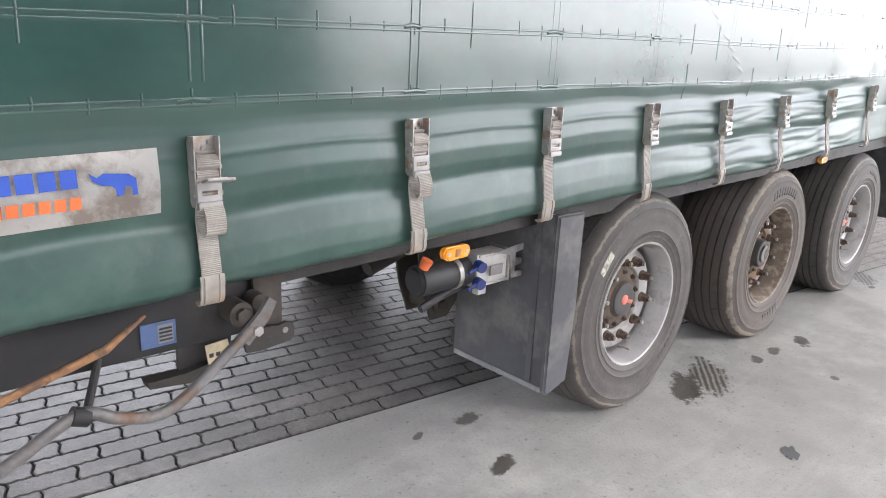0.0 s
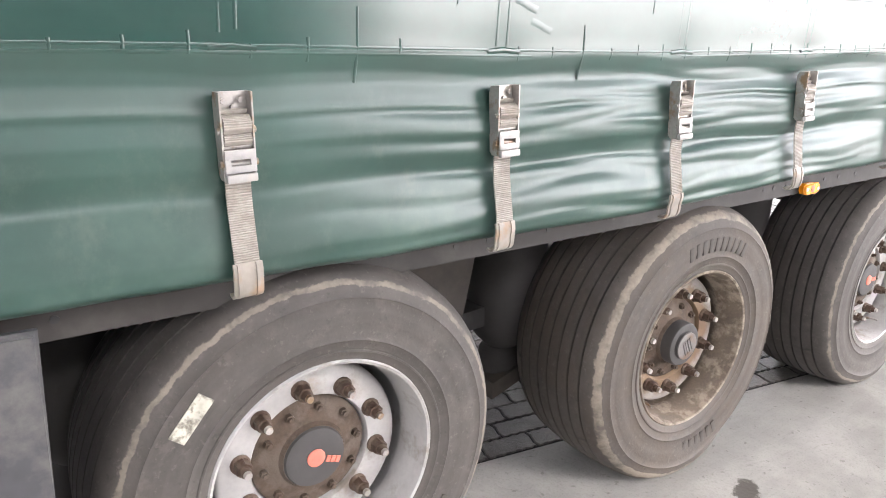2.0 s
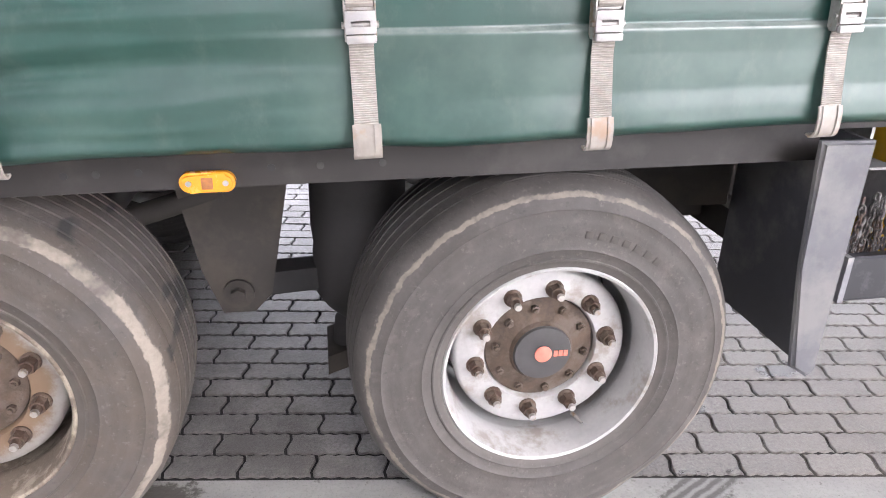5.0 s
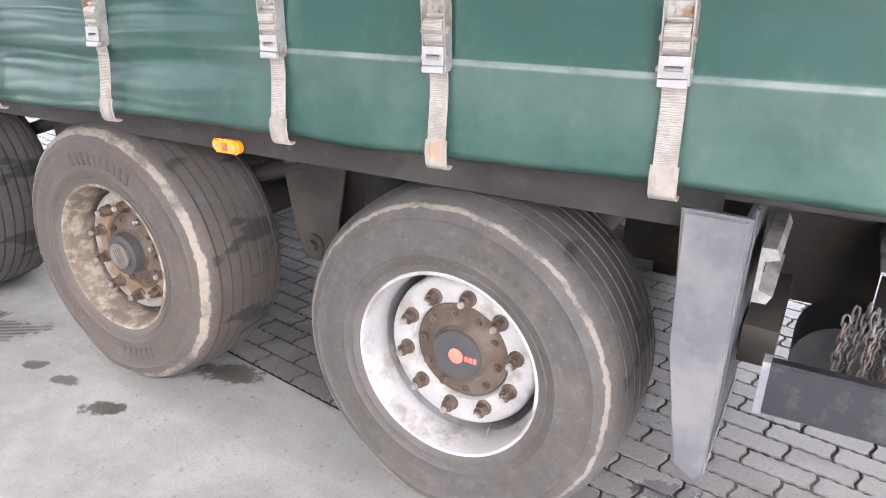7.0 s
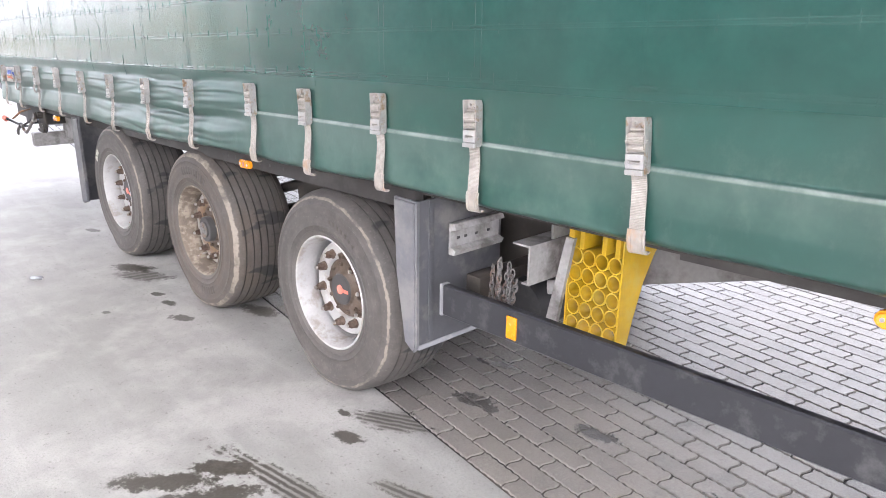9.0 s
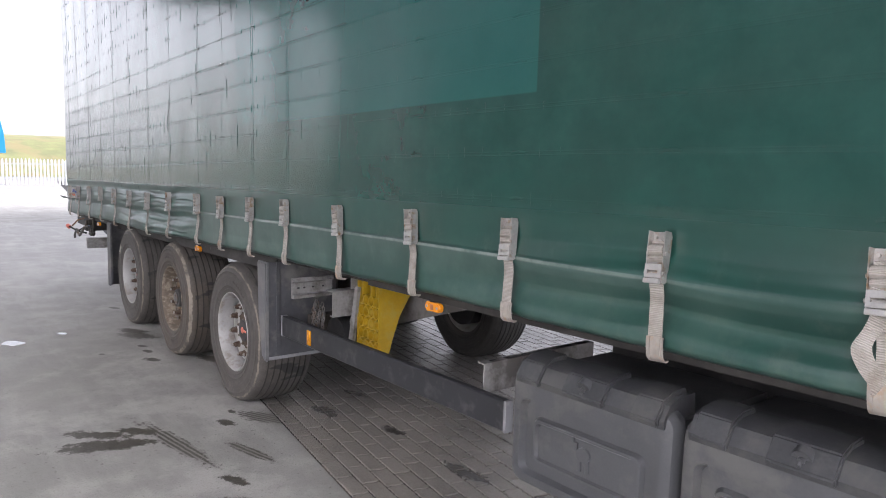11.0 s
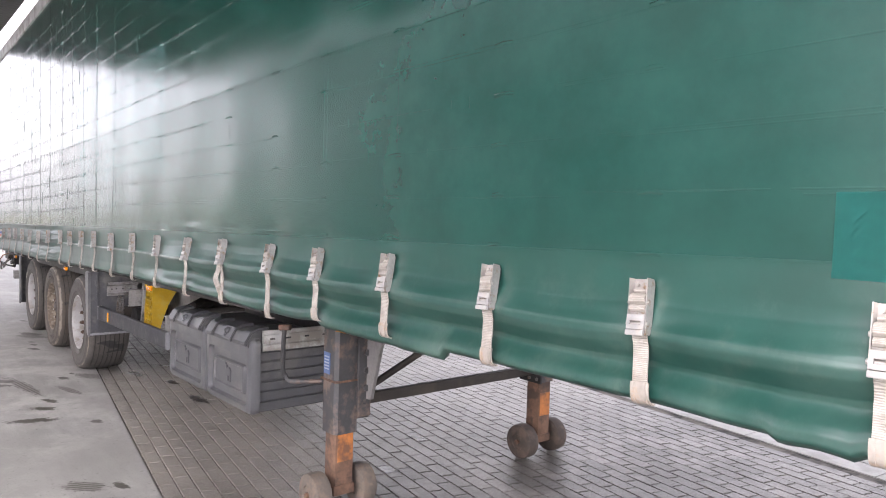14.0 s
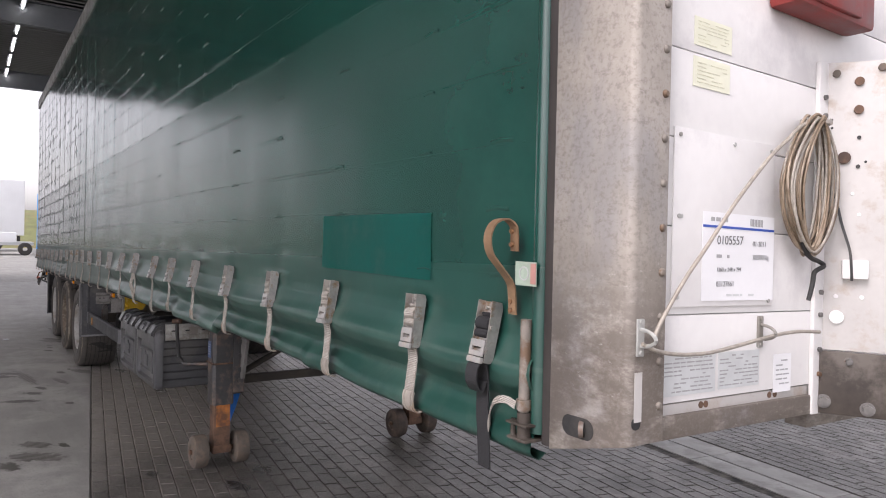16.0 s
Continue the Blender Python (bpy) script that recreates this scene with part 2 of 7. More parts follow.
blue_plastic = node_mat("blue plastic", (0.022, 0.040, 0.16), 0.4, var=0.15, scale=30)
tarp_blue = node_mat("blue sheet", (0.02, 0.17, 0.60), 0.5, var=0.2, scale=10)
leg_paint = node_mat("landing leg paint", (0.055, 0.055, 0.057), 0.55, 0.1, var=0.3, scale=5, fine=60, bump=0.08, second=(0.15, 0.11, 0.09), second_amount=0.22, second_scale=8)
leg_orange = node_mat("orange primer leg", (0.45, 0.16, 0.04), 0.65, var=0.3, scale=8, bump=0.1, second=(0.16, 0.075, 0.04), second_amount=0.45, second_scale=6)
leg_rust = node_mat("rusted brown leg", (0.15, 0.085, 0.055), 0.8, var=0.4, scale=10, bump=0.15, second=(0.07, 0.045, 0.035), second_amount=0.4, second_scale=8)
# rollers of the far leg: rusty steel with the trailer's shade in the colour
foot_shaded = node_mat("rusty roller darkened for shade", (0.055, 0.042, 0.035), 0.8, var=0.3, scale=12, bump=0.2, second=(0.09, 0.065, 0.05), second_amount=0.3, second_scale=14)
foot_mat = node_mat("worn foot roller", (0.115, 0.096, 0.080), 0.85, var=0.25, scale=12, bump=0.25, second=(0.15, 0.115, 0.09), second_amount=0.35, second_scale=14)
rust = node_mat("rust", (0.24, 0.125, 0.06), 0.85, var=0.4, scale=25, bump=0.2, second=(0.12, 0.07, 0.045), second_amount=0.4, second_scale=20)
brass_strip = node_mat("brown plastic hook", (0.25, 0.155, 0.09), 0.5, 0.2, var=0.25, scale=30, bump=0.05)
wall_white = node_mat("white front panel", (0.75, 0.735, 0.72), 0.42, var=0.06, scale=2.5, fine=30, bump=0.02, second=(0.62, 0.60, 0.60), second_amount=0.16, second_scale=2.5)
wall_old = node_mat("worn white plate", (0.50, 0.48, 0.46), 0.5, var=0.08, scale=5, bump=0.03, second=(0.42, 0.36, 0.31), second_amount=0.12, second_scale=12)
gasket_rubber = node_mat("gasket rubber", (0.040, 0.034, 0.032), 0.6, var=0.3, scale=8, bump=0.08)
base_plate_mat = node_mat("dirty base plate", (0.050, 0.040, 0.033), 0.6, 0.1, var=0.4, scale=9, fine=60, bump=0.12, second=(0.11, 0.094, 0.08), second_amount=0.35, second_scale=8)
red_box = node_mat("red moulding", (0.20, 0.022, 0.018), 0.45, var=0.3, scale=12, bump=0.05)
faded_pink = node_mat("faded pink print", (0.42, 0.21, 0.18), 0.6, var=0.15, scale=40, bump=0)
faded_green = node_mat("faded green sticker", (0.31, 0.38, 0.31), 0.6, var=0.2, scale=40, bump=0)
plate_print = node_mat("pale plate print", (0.30, 0.33, 0.40), 0.5, var=0.1, bump=0)
tape_mat = node_mat("worn tape", (0.46, 0.44, 0.37), 0.6, var=0.25, scale=30, bump=0.03, second=(0.16, 0.15, 0.12), second_amount=0.32, second_scale=45)
print_faded = node_mat("faded print", (0.68, 0.67, 0.50), 0.6, var=0.1, bump=0)
cable_pale = node_mat("pale sheathed wire rope", (0.34, 0.305, 0.26), 0.4, 0.1, var=0.25, scale=50, fine=200, bump=0.1)
paper = node_mat("white paper", (0.86, 0.86, 0.87), 0.45, var=0.03, bump=0)
paper_yellow = node_mat("pale yellow paper", (0.80, 0.80, 0.64), 0.6, var=0.05, bump=0)
paper_grey = node_mat("grey rating plate", (0.66, 0.68, 0.68), 0.4, 0.2, var=0.08, scale=20, bump=0)
ink = node_mat("dark ink", (0.06, 0.06, 0.07), 0.6, var=0.1, bump=0)
ink_grey = node_mat("grey ink", (0.17, 0.17, 0.175), 0.6, var=0.1, bump=0)
ink_faint = node_mat("faint ink", (0.40, 0.40, 0.40), 0.6, var=0.1, bump=0)
ink_blue = node_mat("blue ink", (0.03, 0.09, 0.45), 0.5, var=0.1, bump=0)
ink_orange = node_mat("orange ink", (0.80, 0.17, 0.05), 0.5, var=0.1, bump=0)
sticker_white = node_mat("dirty white vinyl", (0.72, 0.70, 0.66), 0.5, var=0.08, scale=6, bump=0.02, second=(0.38, 0.32, 0.27), second_amount=0.25, second_scale=7)
cable_mat = node_mat("clear sheathed wire rope", (0.21, 0.155, 0.105), 0.35, 0.2, var=0.3, scale=50, fine=200, bump=0.1, second=(0.36, 0.29, 0.22), second_amount=0.3, second_scale=12)
roof_steel = node_mat("canopy sheet", (0.22, 0.22, 0.21), 0.6, 0.2, var=0.2, scale=0.6, fine=8, bump=0.03)
beam_steel = node_mat("canopy beam", (0.10, 0.11, 0.12), 0.6, 0.2, var=0.2, scale=0.8, fine=8, bump=0.03)
tube_light = node_mat("fluorescent tube", (1.0, 0.98, 0.94), 0.3, var=0, bump=0, emit=9.0)
far_white = node_mat("white lorry paint", (0.72, 0.73, 0.74), 0.4, var=0.08, scale=0.7, bump=0)
far_grey = node_mat("grey steel paint", (0.40, 0.41, 0.42), 0.5, var=0.12, scale=0.7, bump=0)
far_blue = node_mat("blue sheeting", (0.01, 0.24, 0.62), 0.5, var=0.15, scale=0.7, bump=0)
far_glass = node_mat("dark cab glass", (0.03, 0.035, 0.04), 0.12, var=0.1, bump=0)
wall_grey = node_mat("unseen wall grey", (0.22, 0.225, 0.23), 0.75, 0.0, var=0.08, scale=0.3, fine=3, bump=0)
grass_mat = node_mat("grass bank", (0.16, 0.17, 0.07), 0.9, var=0.4, scale=0.8, fine=14, bump=0.4, second=(0.20, 0.17, 0.08), second_amount=0.4, second_scale=0.6)


class Nodes:
    """Short ways to write shader arithmetic."""
    def __init__(self, m):
        self.n, self.l = m.node_tree.nodes, m.node_tree.links

    def f(self, op, a, b=None, c=None):
        x = self.n.new("ShaderNodeMath")
        x.operation = op
        for k, v in enumerate((a, b, c)):
            if v is None:
                continue
            if isinstance(v, (int, float)):
                x.inputs[k].default_value = v
            else:
                self.l.new(v, x.inputs[k])
        return x.outputs[0]

    def ramp(self, v, a, b, lo=0.0, hi=1.0):
        x = self.n.new("ShaderNodeMapRange")
        x.interpolation_type = "SMOOTHSTEP"
        for key, val in (("From Min", a), ("From Max", b), ("To Min", lo), ("To Max", hi)):
            x.inputs[key].default_value = val
        self.l.new(v, x.inputs["Value"])
        return x.outputs[0]

    def noise(self, vec, scale, detail=4, rough=0.55):
        x = self.n.new("ShaderNodeTexNoise")
        x.inputs["Scale"].default_value = scale
        x.inputs["Detail"].default_value = detail
        x.inputs["Roughness"].default_value = rough
        self.l.new(vec, x.inputs["Vector"])
        return x.outputs[0]

    def scaled(self, vec, s, off=(0, 0, 0)):
        x = self.n.new("ShaderNodeMapping")
        x.inputs["Scale"].default_value = s
        x.inputs["Location"].default_value = off
        self.l.new(vec, x.inputs[0])
        return x.outputs[0]

    def mix(self, fac, a, b):
        x = self.n.new("ShaderNodeMix")
        x.data_type = "RGBA"
        if isinstance(fac, (int, float)):
            x.inputs["Factor"].default_value = fac
        else:
            self.l.new(fac, x.inputs["Factor"])
        for key, v in (("A", a), ("B", b)):
            if isinstance(v, tuple):
                x.inputs[key].default_value = (*v, 1)
            else:
                self.l.new(v, x.inputs[key])
        return x.outputs["Result"]

    def line(self, v, pitch, half, soft=0.5, shift=0.0):
        """1 on lines every pitch, falling to 0 half a width off."""
        d = self.f("ABSOLUTE", self.f("SUBTRACT", self.f("FRACT", self.f("ADD", self.f("DIVIDE", v, pitch), shift + 0.5)), 0.5))
        return self.ramp(self.f("MULTIPLY", d, pitch), half * soft, half, 1.0, 0.0)


def post_material():
    """Bare aluminium with horizontal scrapes, grime that gathers low down and pale oxide blooms."""
    m = bpy.data.materials.new("weathered aluminium")
    m.use_nodes = True
    k = Nodes(m)
    n, l = k.n, k.l
    b = n["Principled BSDF"]
    geo = n.new("ShaderNodeNewGeometry")
    v = geo.outputs["Position"]
    sep = n.new("ShaderNodeSeparateXYZ")
    l.new(v, sep.inputs[0])
    blot = k.noise(k.scaled(v, (1, 1, 0.6)), 7.0, 6, 0.65)
    fine = k.noise(v, 90.0, 4, 0.7)
    scrape = k.noise(k.scaled(v, (26, 26, 62)), 1.0, 6, 0.8)
    base = k.mix(k.ramp(blot, 0.3, 0.7), (0.33, 0.295, 0.255), (0.43, 0.39, 0.35))
    base = k.mix(k.f("MULTIPLY", k.ramp(k.noise(k.scaled(v, (1.5, 1.5, 0.5)), 3.0, 5, 0.6), 0.46, 0.62), 0.6), base, (0.27, 0.265, 0.275))
    low = k.f("MULTIPLY", k.ramp(sep.outputs[2], 1.76, 1.46), k.ramp(k.noise(k.scaled(v, (1, 1, 2.0)), 8.0, 7, 0.75), 0.30, 0.55))
    base = k.mix(k.f("MULTIPLY", low, 0.85), base, (0.115, 0.094, 0.078))
    base = k.mix(k.f("MULTIPLY", k.ramp(scrape, 0.55, 0.66), 0.55), base, (0.20, 0.175, 0.15))
    base = k.mix(k.f("MULTIPLY", k.ramp(k.noise(k.scaled(v, (30, 30, 60)), 1.3, 6, 0.8), 0.60, 0.70), 0.40), base, (0.60, 0.57, 0.53))
    base = k.mix(k.f("MULTIPLY", k.ramp(fine, 0.48, 0.66), 0.55), base, (0.22, 0.195, 0.17))
    l.new(base, b.inputs["Base Color"])
    b.inputs["Metallic"].default_value = 0.15
    l.new(k.ramp(fine, 0.2, 0.8, 0.42, 0.70), b.inputs["Roughness"])
    bp = n.new("ShaderNodeBump")
    bp.inputs["Strength"].default_value = 0.35
    bp.inputs["Distance"].default_value = 0.002
    l.new(k.f("ADD", scrape, k.f("MULTIPLY", fine, 0.5)), bp.inputs["Height"])
    l.new(bp.outputs[0], b.inputs["Normal"])
    return m


post_alu = post_material()


def curtain_material():
    m = bpy.data.materials.new("green tarpaulin")
    m.use_nodes = True
    k = Nodes(m)
    n, l = k.n, k.l
    b = n["Principled BSDF"]
    tc = n.new("ShaderNodeTexCoord")
    v = tc.outputs["Object"]
    sep = n.new("ShaderNodeSeparateXYZ")
    l.new(v, sep.inputs[0])
    x, z = sep.outputs[0], k.f("SUBTRACT", sep.outputs[2], k.f("MULTIPLY", sep.outputs[0], S))
    mid = k.noise(v, 3.0, 5, 0.65)
    fine = k.noise(v, 38.0, 3)
    # colour: dark sea green, chalky film above the straps with soft sky reflection painted in, grime in blotches
    base = k.mix(k.ramp(mid, 0.3, 0.75), (0.0036, 0.044, 0.0335), (0.0052, 0.061, 0.047))
    film_sheen = k.f("MULTIPLY", k.ramp(mid, 0.35, 0.75), k.f("MULTIPLY", k.ramp(z, 1.42, 1.65), k.ramp(x, 8.5, 6.0, 0.4, 1.0)))
    base = k.mix(k.f("MULTIPLY", film_sheen, 0.055), base, (0.08, 0.115, 0.105))
    # road dust: more on the lower lengths; towards the rear its grey also paints reflected ground
    lower = k.ramp(z, 2.252, 2.240)
    dirt_glare = k.f("MULTIPLY", k.ramp(k.noise(k.scaled(v, (1.0, 1, 2.2)), 1.6, 4, 0.6), 0.1, 0.85), k.f("ADD", k.f("ADD", 0.016, k.f("MULTIPLY", lower, k.ramp(x, 5.0, 7.5, 0.05, 0.025))), k.f("MULTIPLY", k.ramp(x, 2.2, -1.5), 0.06)))
    base = k.mix(dirt_glare, base, (0.20, 0.205, 0.185))
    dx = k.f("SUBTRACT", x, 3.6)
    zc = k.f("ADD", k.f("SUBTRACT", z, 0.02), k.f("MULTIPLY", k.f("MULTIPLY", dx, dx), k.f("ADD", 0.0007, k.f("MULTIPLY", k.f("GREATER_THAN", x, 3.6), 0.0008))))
    # a pale uneven line along the ridge of the fold, fainter towards the front
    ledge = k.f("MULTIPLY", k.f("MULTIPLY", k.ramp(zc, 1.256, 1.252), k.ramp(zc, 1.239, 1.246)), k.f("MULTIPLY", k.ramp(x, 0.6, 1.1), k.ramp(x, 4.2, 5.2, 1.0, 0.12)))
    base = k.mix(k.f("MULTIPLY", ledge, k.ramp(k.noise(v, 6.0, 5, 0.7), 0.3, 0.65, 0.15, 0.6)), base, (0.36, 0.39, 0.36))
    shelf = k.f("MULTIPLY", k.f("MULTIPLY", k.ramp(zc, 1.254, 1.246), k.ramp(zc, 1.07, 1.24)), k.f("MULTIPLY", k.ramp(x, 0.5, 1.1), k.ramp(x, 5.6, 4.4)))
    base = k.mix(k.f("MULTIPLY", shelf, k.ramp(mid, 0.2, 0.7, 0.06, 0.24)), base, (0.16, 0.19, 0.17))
    smudge = k.f("MULTIPLY", k.ramp(k.noise(k.scaled(v, (1.6, 1, 1.1)), 5.0, 7, 0.75), 0.50, 0.72), k.ramp(z, 1.46, 1.25))
    base = k.mix(k.f("MULTIPLY", smudge, 0.22), base, (0.15, 0.175, 0.15))
    low = k.f("MULTIPLY", k.ramp(z, 1.34, 1.08), k.ramp(mid, 0.4, 0.7))
    base = k.mix(k.f("MULTIPLY", low, 0.35), base, (0.11, 0.16, 0.13))
    # cleaner fields where old lettering was taken off
    def field(x0, x1, z0, z1):
        a = k.f("MULTIPLY", k.ramp(x, x0 - 0.004, x0 + 0.004), k.ramp(x, x1 + 0.004, x1 - 0.004))
        c = k.f("MULTIPLY", k.ramp(z, z0 - 0.004, z0 + 0.004), k.ramp(z, z1 + 0.004, z1 - 0.004))
        return k.f("MULTIPLY", a, c)
    clean = field(1.6, 4.235, 1.835, 2.75)
    base = k.mix(k.f("MULTIPLY", clean, 0.5), base, (0.012, 0.115, 0.108))
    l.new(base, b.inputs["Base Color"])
    rough = k.f("ADD", k.f("ADD", 0.12, k.f("MULTIPLY", k.ramp(mid, 0.2, 0.8), 0.05)), k.f("MULTIPLY", fine, 0.04))
    rough = k.f("ADD", rough, k.f("MULTIPLY", k.f("MULTIPLY", lower, k.ramp(z, 1.36, 1.48)), k.ramp(x, 0.0, 2.5, 0.06, 0.12)))
    rough = k.f("ADD", rough, k.f("MULTIPLY", clean, 0.035))
    rough = k.f("ADD", rough, k.f("MULTIPLY", k.ramp(z, 1.45, 1.41), k.ramp(x, 4.0, 5.5, 0.26, 0.20)))
    rough = k.f("ADD", rough, k.f("MULTIPLY", k.ramp(z, 1.44, 1.36), k.f("MULTIPLY", k.ramp(x, 0.2, 1.4, 0.07, 0.13), k.ramp(x, 3.8, 5.0, 1.0, 0.25))))
    rough = k.f("MINIMUM", rough, k.f("MAXIMUM", k.ramp(x, 1.2, 0.8, 0.255, 0.42), k.ramp(z, 1.45, 1.41, 0.255, 0.36)))
    l.new(rough, b.inputs["Roughness"])
    b.inputs["Specular IOR Level"].default_value = 0.80
    # fine relief of the coated cloth
    h = k.f("MULTIPLY", k.noise(v, 2.6, 2, 0.5), 0.5)
    h = k.f("ADD", h, k.f("MULTIPLY", k.noise(v, 9.0, 1, 0.5), 0.06))
    bp = n.new("ShaderNodeBump")
    bp.inputs["Strength"].default_value = 0.6
    bp.inputs["Distance"].default_value = 0.006
    l.new(h, bp.inputs["Height"])
    l.new(bp.outputs[0], b.inputs["Normal"])
    return m


def webbing_material():
    m = bpy.data.materials.new("ribbed webbing")
    m.use_nodes = True
    k = Nodes(m)
    b = k.n["Principled BSDF"]
    tc = k.n.new("ShaderNodeTexCoord")
    oi = k.n.new("ShaderNodeObjectInfo")
    v = k.scaled(tc.outputs["Object"], (1, 1, 1))
    mv = k.n.new("ShaderNodeVectorMath")
    mv.operation = "ADD"
    k.l.new(v, mv.inputs[0])
    k.l.new(k.f("MULTIPLY", oi.outputs["Random"], 9.0), mv.inputs[1])
    sep = k.n.new("ShaderNodeSeparateXYZ")
    k.l.new(tc.outputs["Object"], sep.inputs[0])
    ang_v = k.f("ADD", sep.outputs[2], k.f("MULTIPLY", sep.outputs[1], 0.9))
    rib = k.f("SINE", k.f("MULTIPLY", ang_v, 1380.0))
    nz = k.noise(mv.outputs[0], 22.0, 6, 0.7)
    base = k.mix(k.ramp(nz, 0.3, 0.7), (0.30, 0.272, 0.238), (0.43, 0.40, 0.36))
    base = k.mix(k.f("MULTIPLY", k.ramp(rib, 0.1, -0.9), 0.38), base, (0.17, 0.15, 0.13))
    base = k.mix(k.f("MULTIPLY", k.ramp(k.noise(mv.outputs[0], 9.0, 6, 0.7), 0.58, 0.70), 0.45), base, (0.21, 0.165, 0.12))
    k.l.new(base, b.inputs["Base Color"])
    b.inputs["Roughness"].default_value = 0.85
    bp = k.n.new("ShaderNodeBump")
    bp.inputs["Strength"].default_value = 0.5
    bp.inputs["Distance"].default_value = 0.0015
    k.l.new(rib, bp.inputs["Height"])
    k.l.new(bp.outputs[0], b.inputs["Normal"])
    return m


webbing = webbing_material()
curtain_mat = curtain_material()
teal_vinyl = node_mat("teal vinyl", (0.006, 0.135, 0.115), 0.42, var=0.15, scale=5, fine=40, bump=0.06, second=(0.03, 0.14, 0.12), second_amount=0.15, second_scale=6)


def disc_material():
    m = bpy.data.materials.new("rust-stained wheel disc")
    m.use_nodes = True
    k = Nodes(m)
    n, l = k.n, k.l
    b = n["Principled BSDF"]
    tc = n.new("ShaderNodeTexCoord")
    v = tc.outputs["Object"]
    sep = n.new("ShaderNodeSeparateXYZ")
    l.new(v, sep.inputs[0])
    r = k.f("SQRT", k.f("ADD", k.f("MULTIPLY", sep.outputs[0], sep.outputs[0]), k.f("MULTIPLY", sep.outputs[2], sep.outputs[2])))
    nz = k.noise(v, 16.0, 6, 0.7)
    base = k.mix(k.ramp(nz, 0.3, 0.7), (0.22, 0.20, 0.178), (0.30, 0.28, 0.256))
    rusty = k.ramp(k.f("ADD", r, k.f("MULTIPLY", k.f("SUBTRACT", nz, 0.5), 0.13)), 0.212, 0.172)
    base = k.mix(k.f("MULTIPLY", rusty, 0.85), base, (0.18, 0.108, 0.055))
    l.new(base, b.inputs["Base Color"])
    b.inputs["Roughness"].default_value = 0.6
    bp = n.new("ShaderNodeBump")
    bp.inputs["Strength"].default_value = 0.2
    bp.inputs["Distance"].default_value = 0.003
    l.new(nz, bp.inputs["Height"])
    l.new(bp.outputs[0], b.inputs["Normal"])
    return m


disc_rust = disc_material()


def tyre_material(name, scuff, wide, soil=0.0, tone=1.0):
    """Grey worn rubber: a pale rubbed shoulder, dark grooves, dusty rings on the sidewall and damp streaks on the tread."""
    m = bpy.data.materials.new(name)
    m.use_nodes = True
    k = Nodes(m)
    n, l = k.n, k.l
    b = n["Principled BSDF"]
    tc = n.new("ShaderNodeTexCoord")
    v = tc.outputs["Object"]
    sep = n.new("ShaderNodeSeparateXYZ")
    l.new(v, sep.inputs[0])
    y = sep.outputs[1]
    r = k.f("SQRT", k.f("ADD", k.f("MULTIPLY", sep.outputs[0], sep.outputs[0]), k.f("MULTIPLY", sep.outputs[2], sep.outputs[2])))
    nz = k.noise(v, 9.0, 6, 0.65)
    fine = k.noise(v, 120.0, 3)
    base = k.mix(k.ramp(nz, 0.3, 0.75), (0.050, 0.046, 0.043), (0.084, 0.077, 0.071))
    base = k.mix(k.f("MULTIPLY", k.ramp(k.noise(v, 22.0, 5, 0.7), 0.52, 0.72), 0.35), base, (0.135, 0.122, 0.108))
    # a tone below 1 puts shade into the rubber's colour
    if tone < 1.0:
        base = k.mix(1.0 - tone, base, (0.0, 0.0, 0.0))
    # brown road dirt in broad patches, and pale scratches
    base = k.mix(k.f("MULTIPLY", k.ramp(k.noise(v, 3.5, 6, 0.7), 0.35, 0.65, 0.3, 1.0), soil), base, (0.090, 0.066, 0.046))
    base = k.mix(k.f("MULTIPLY", k.ramp(k.noise(v, 60.0, 4, 0.8), 0.58, 0.68), 0.35), base, (0.17, 0.155, 0.135))
    base = k.mix(k.f("MULTIPLY", k.ramp(k.noise(v, 42.0, 4, 0.8), 0.58, 0.70), 0.45), base, (0.026, 0.025, 0.024))
    # dust held in rings
    rings = k.f("SINE", k.f("MULTIPLY", k.f("ADD", r, k.f("MULTIPLY", nz, 0.006)), 260.0))
    base = k.mix(k.f("MULTIPLY", k.ramp(rings, 0.2, 0.9), 0.07), base, (0.12, 0.11, 0.10))
    base = k.mix(k.f("MULTIPLY", k.ramp(r, 0.300, 0.268), 0.45), base, (0.125, 0.112, 0.098))
    # shoulder rubbed pale by kerbs
    wob = k.f("MULTIPLY", k.f("SUBTRACT", k.noise(v, 13.0, 6, 0.75), 0.5), 0.030)
    rw = k.f("ADD", r, wob)
    ring = k.f("MULTIPLY", k.ramp(rw, 0.441, 0.444), k.ramp(rw, 0.444 + wide + 0.004, 0.444 + wide))
    ring = k.f("MULTIPLY", ring, k.ramp(y, 0.05, 0.045))
    ring = k.f("MULTIPLY", ring, k.ramp(k.noise(v, 4.0, 5, 0.75), 0.36, 0.56, 0.12, 1.0))
    base = k.mix(k.f("MULTIPLY", ring, scuff), base, k.mix(k.noise(v, 45.0, 5, 0.8), (0.15, 0.125, 0.10), (0.36, 0.31, 0.25)))
    # tread: dark rain marks across the ribs, black grooves
    tread = k.f("MULTIPLY", k.ramp(r, 0.474, 0.479), k.ramp(k.noise(k.scaled(v, (7, 2.2, 7)), 1.0, 3, 0.6), 0.60, 0.66))
    base = k.mix(k.f("MULTIPLY", tread, 0.8), base, (0.016, 0.016, 0.017))
    groove = k.f("MULTIPLY", k.line(k.f("SUBTRACT", y, 0.0625), 0.0435, 0.0042, 0.6), k.f("MULTIPLY", k.ramp(y, 0.050, 0.055), k.ramp(y, 0.335, 0.330)))
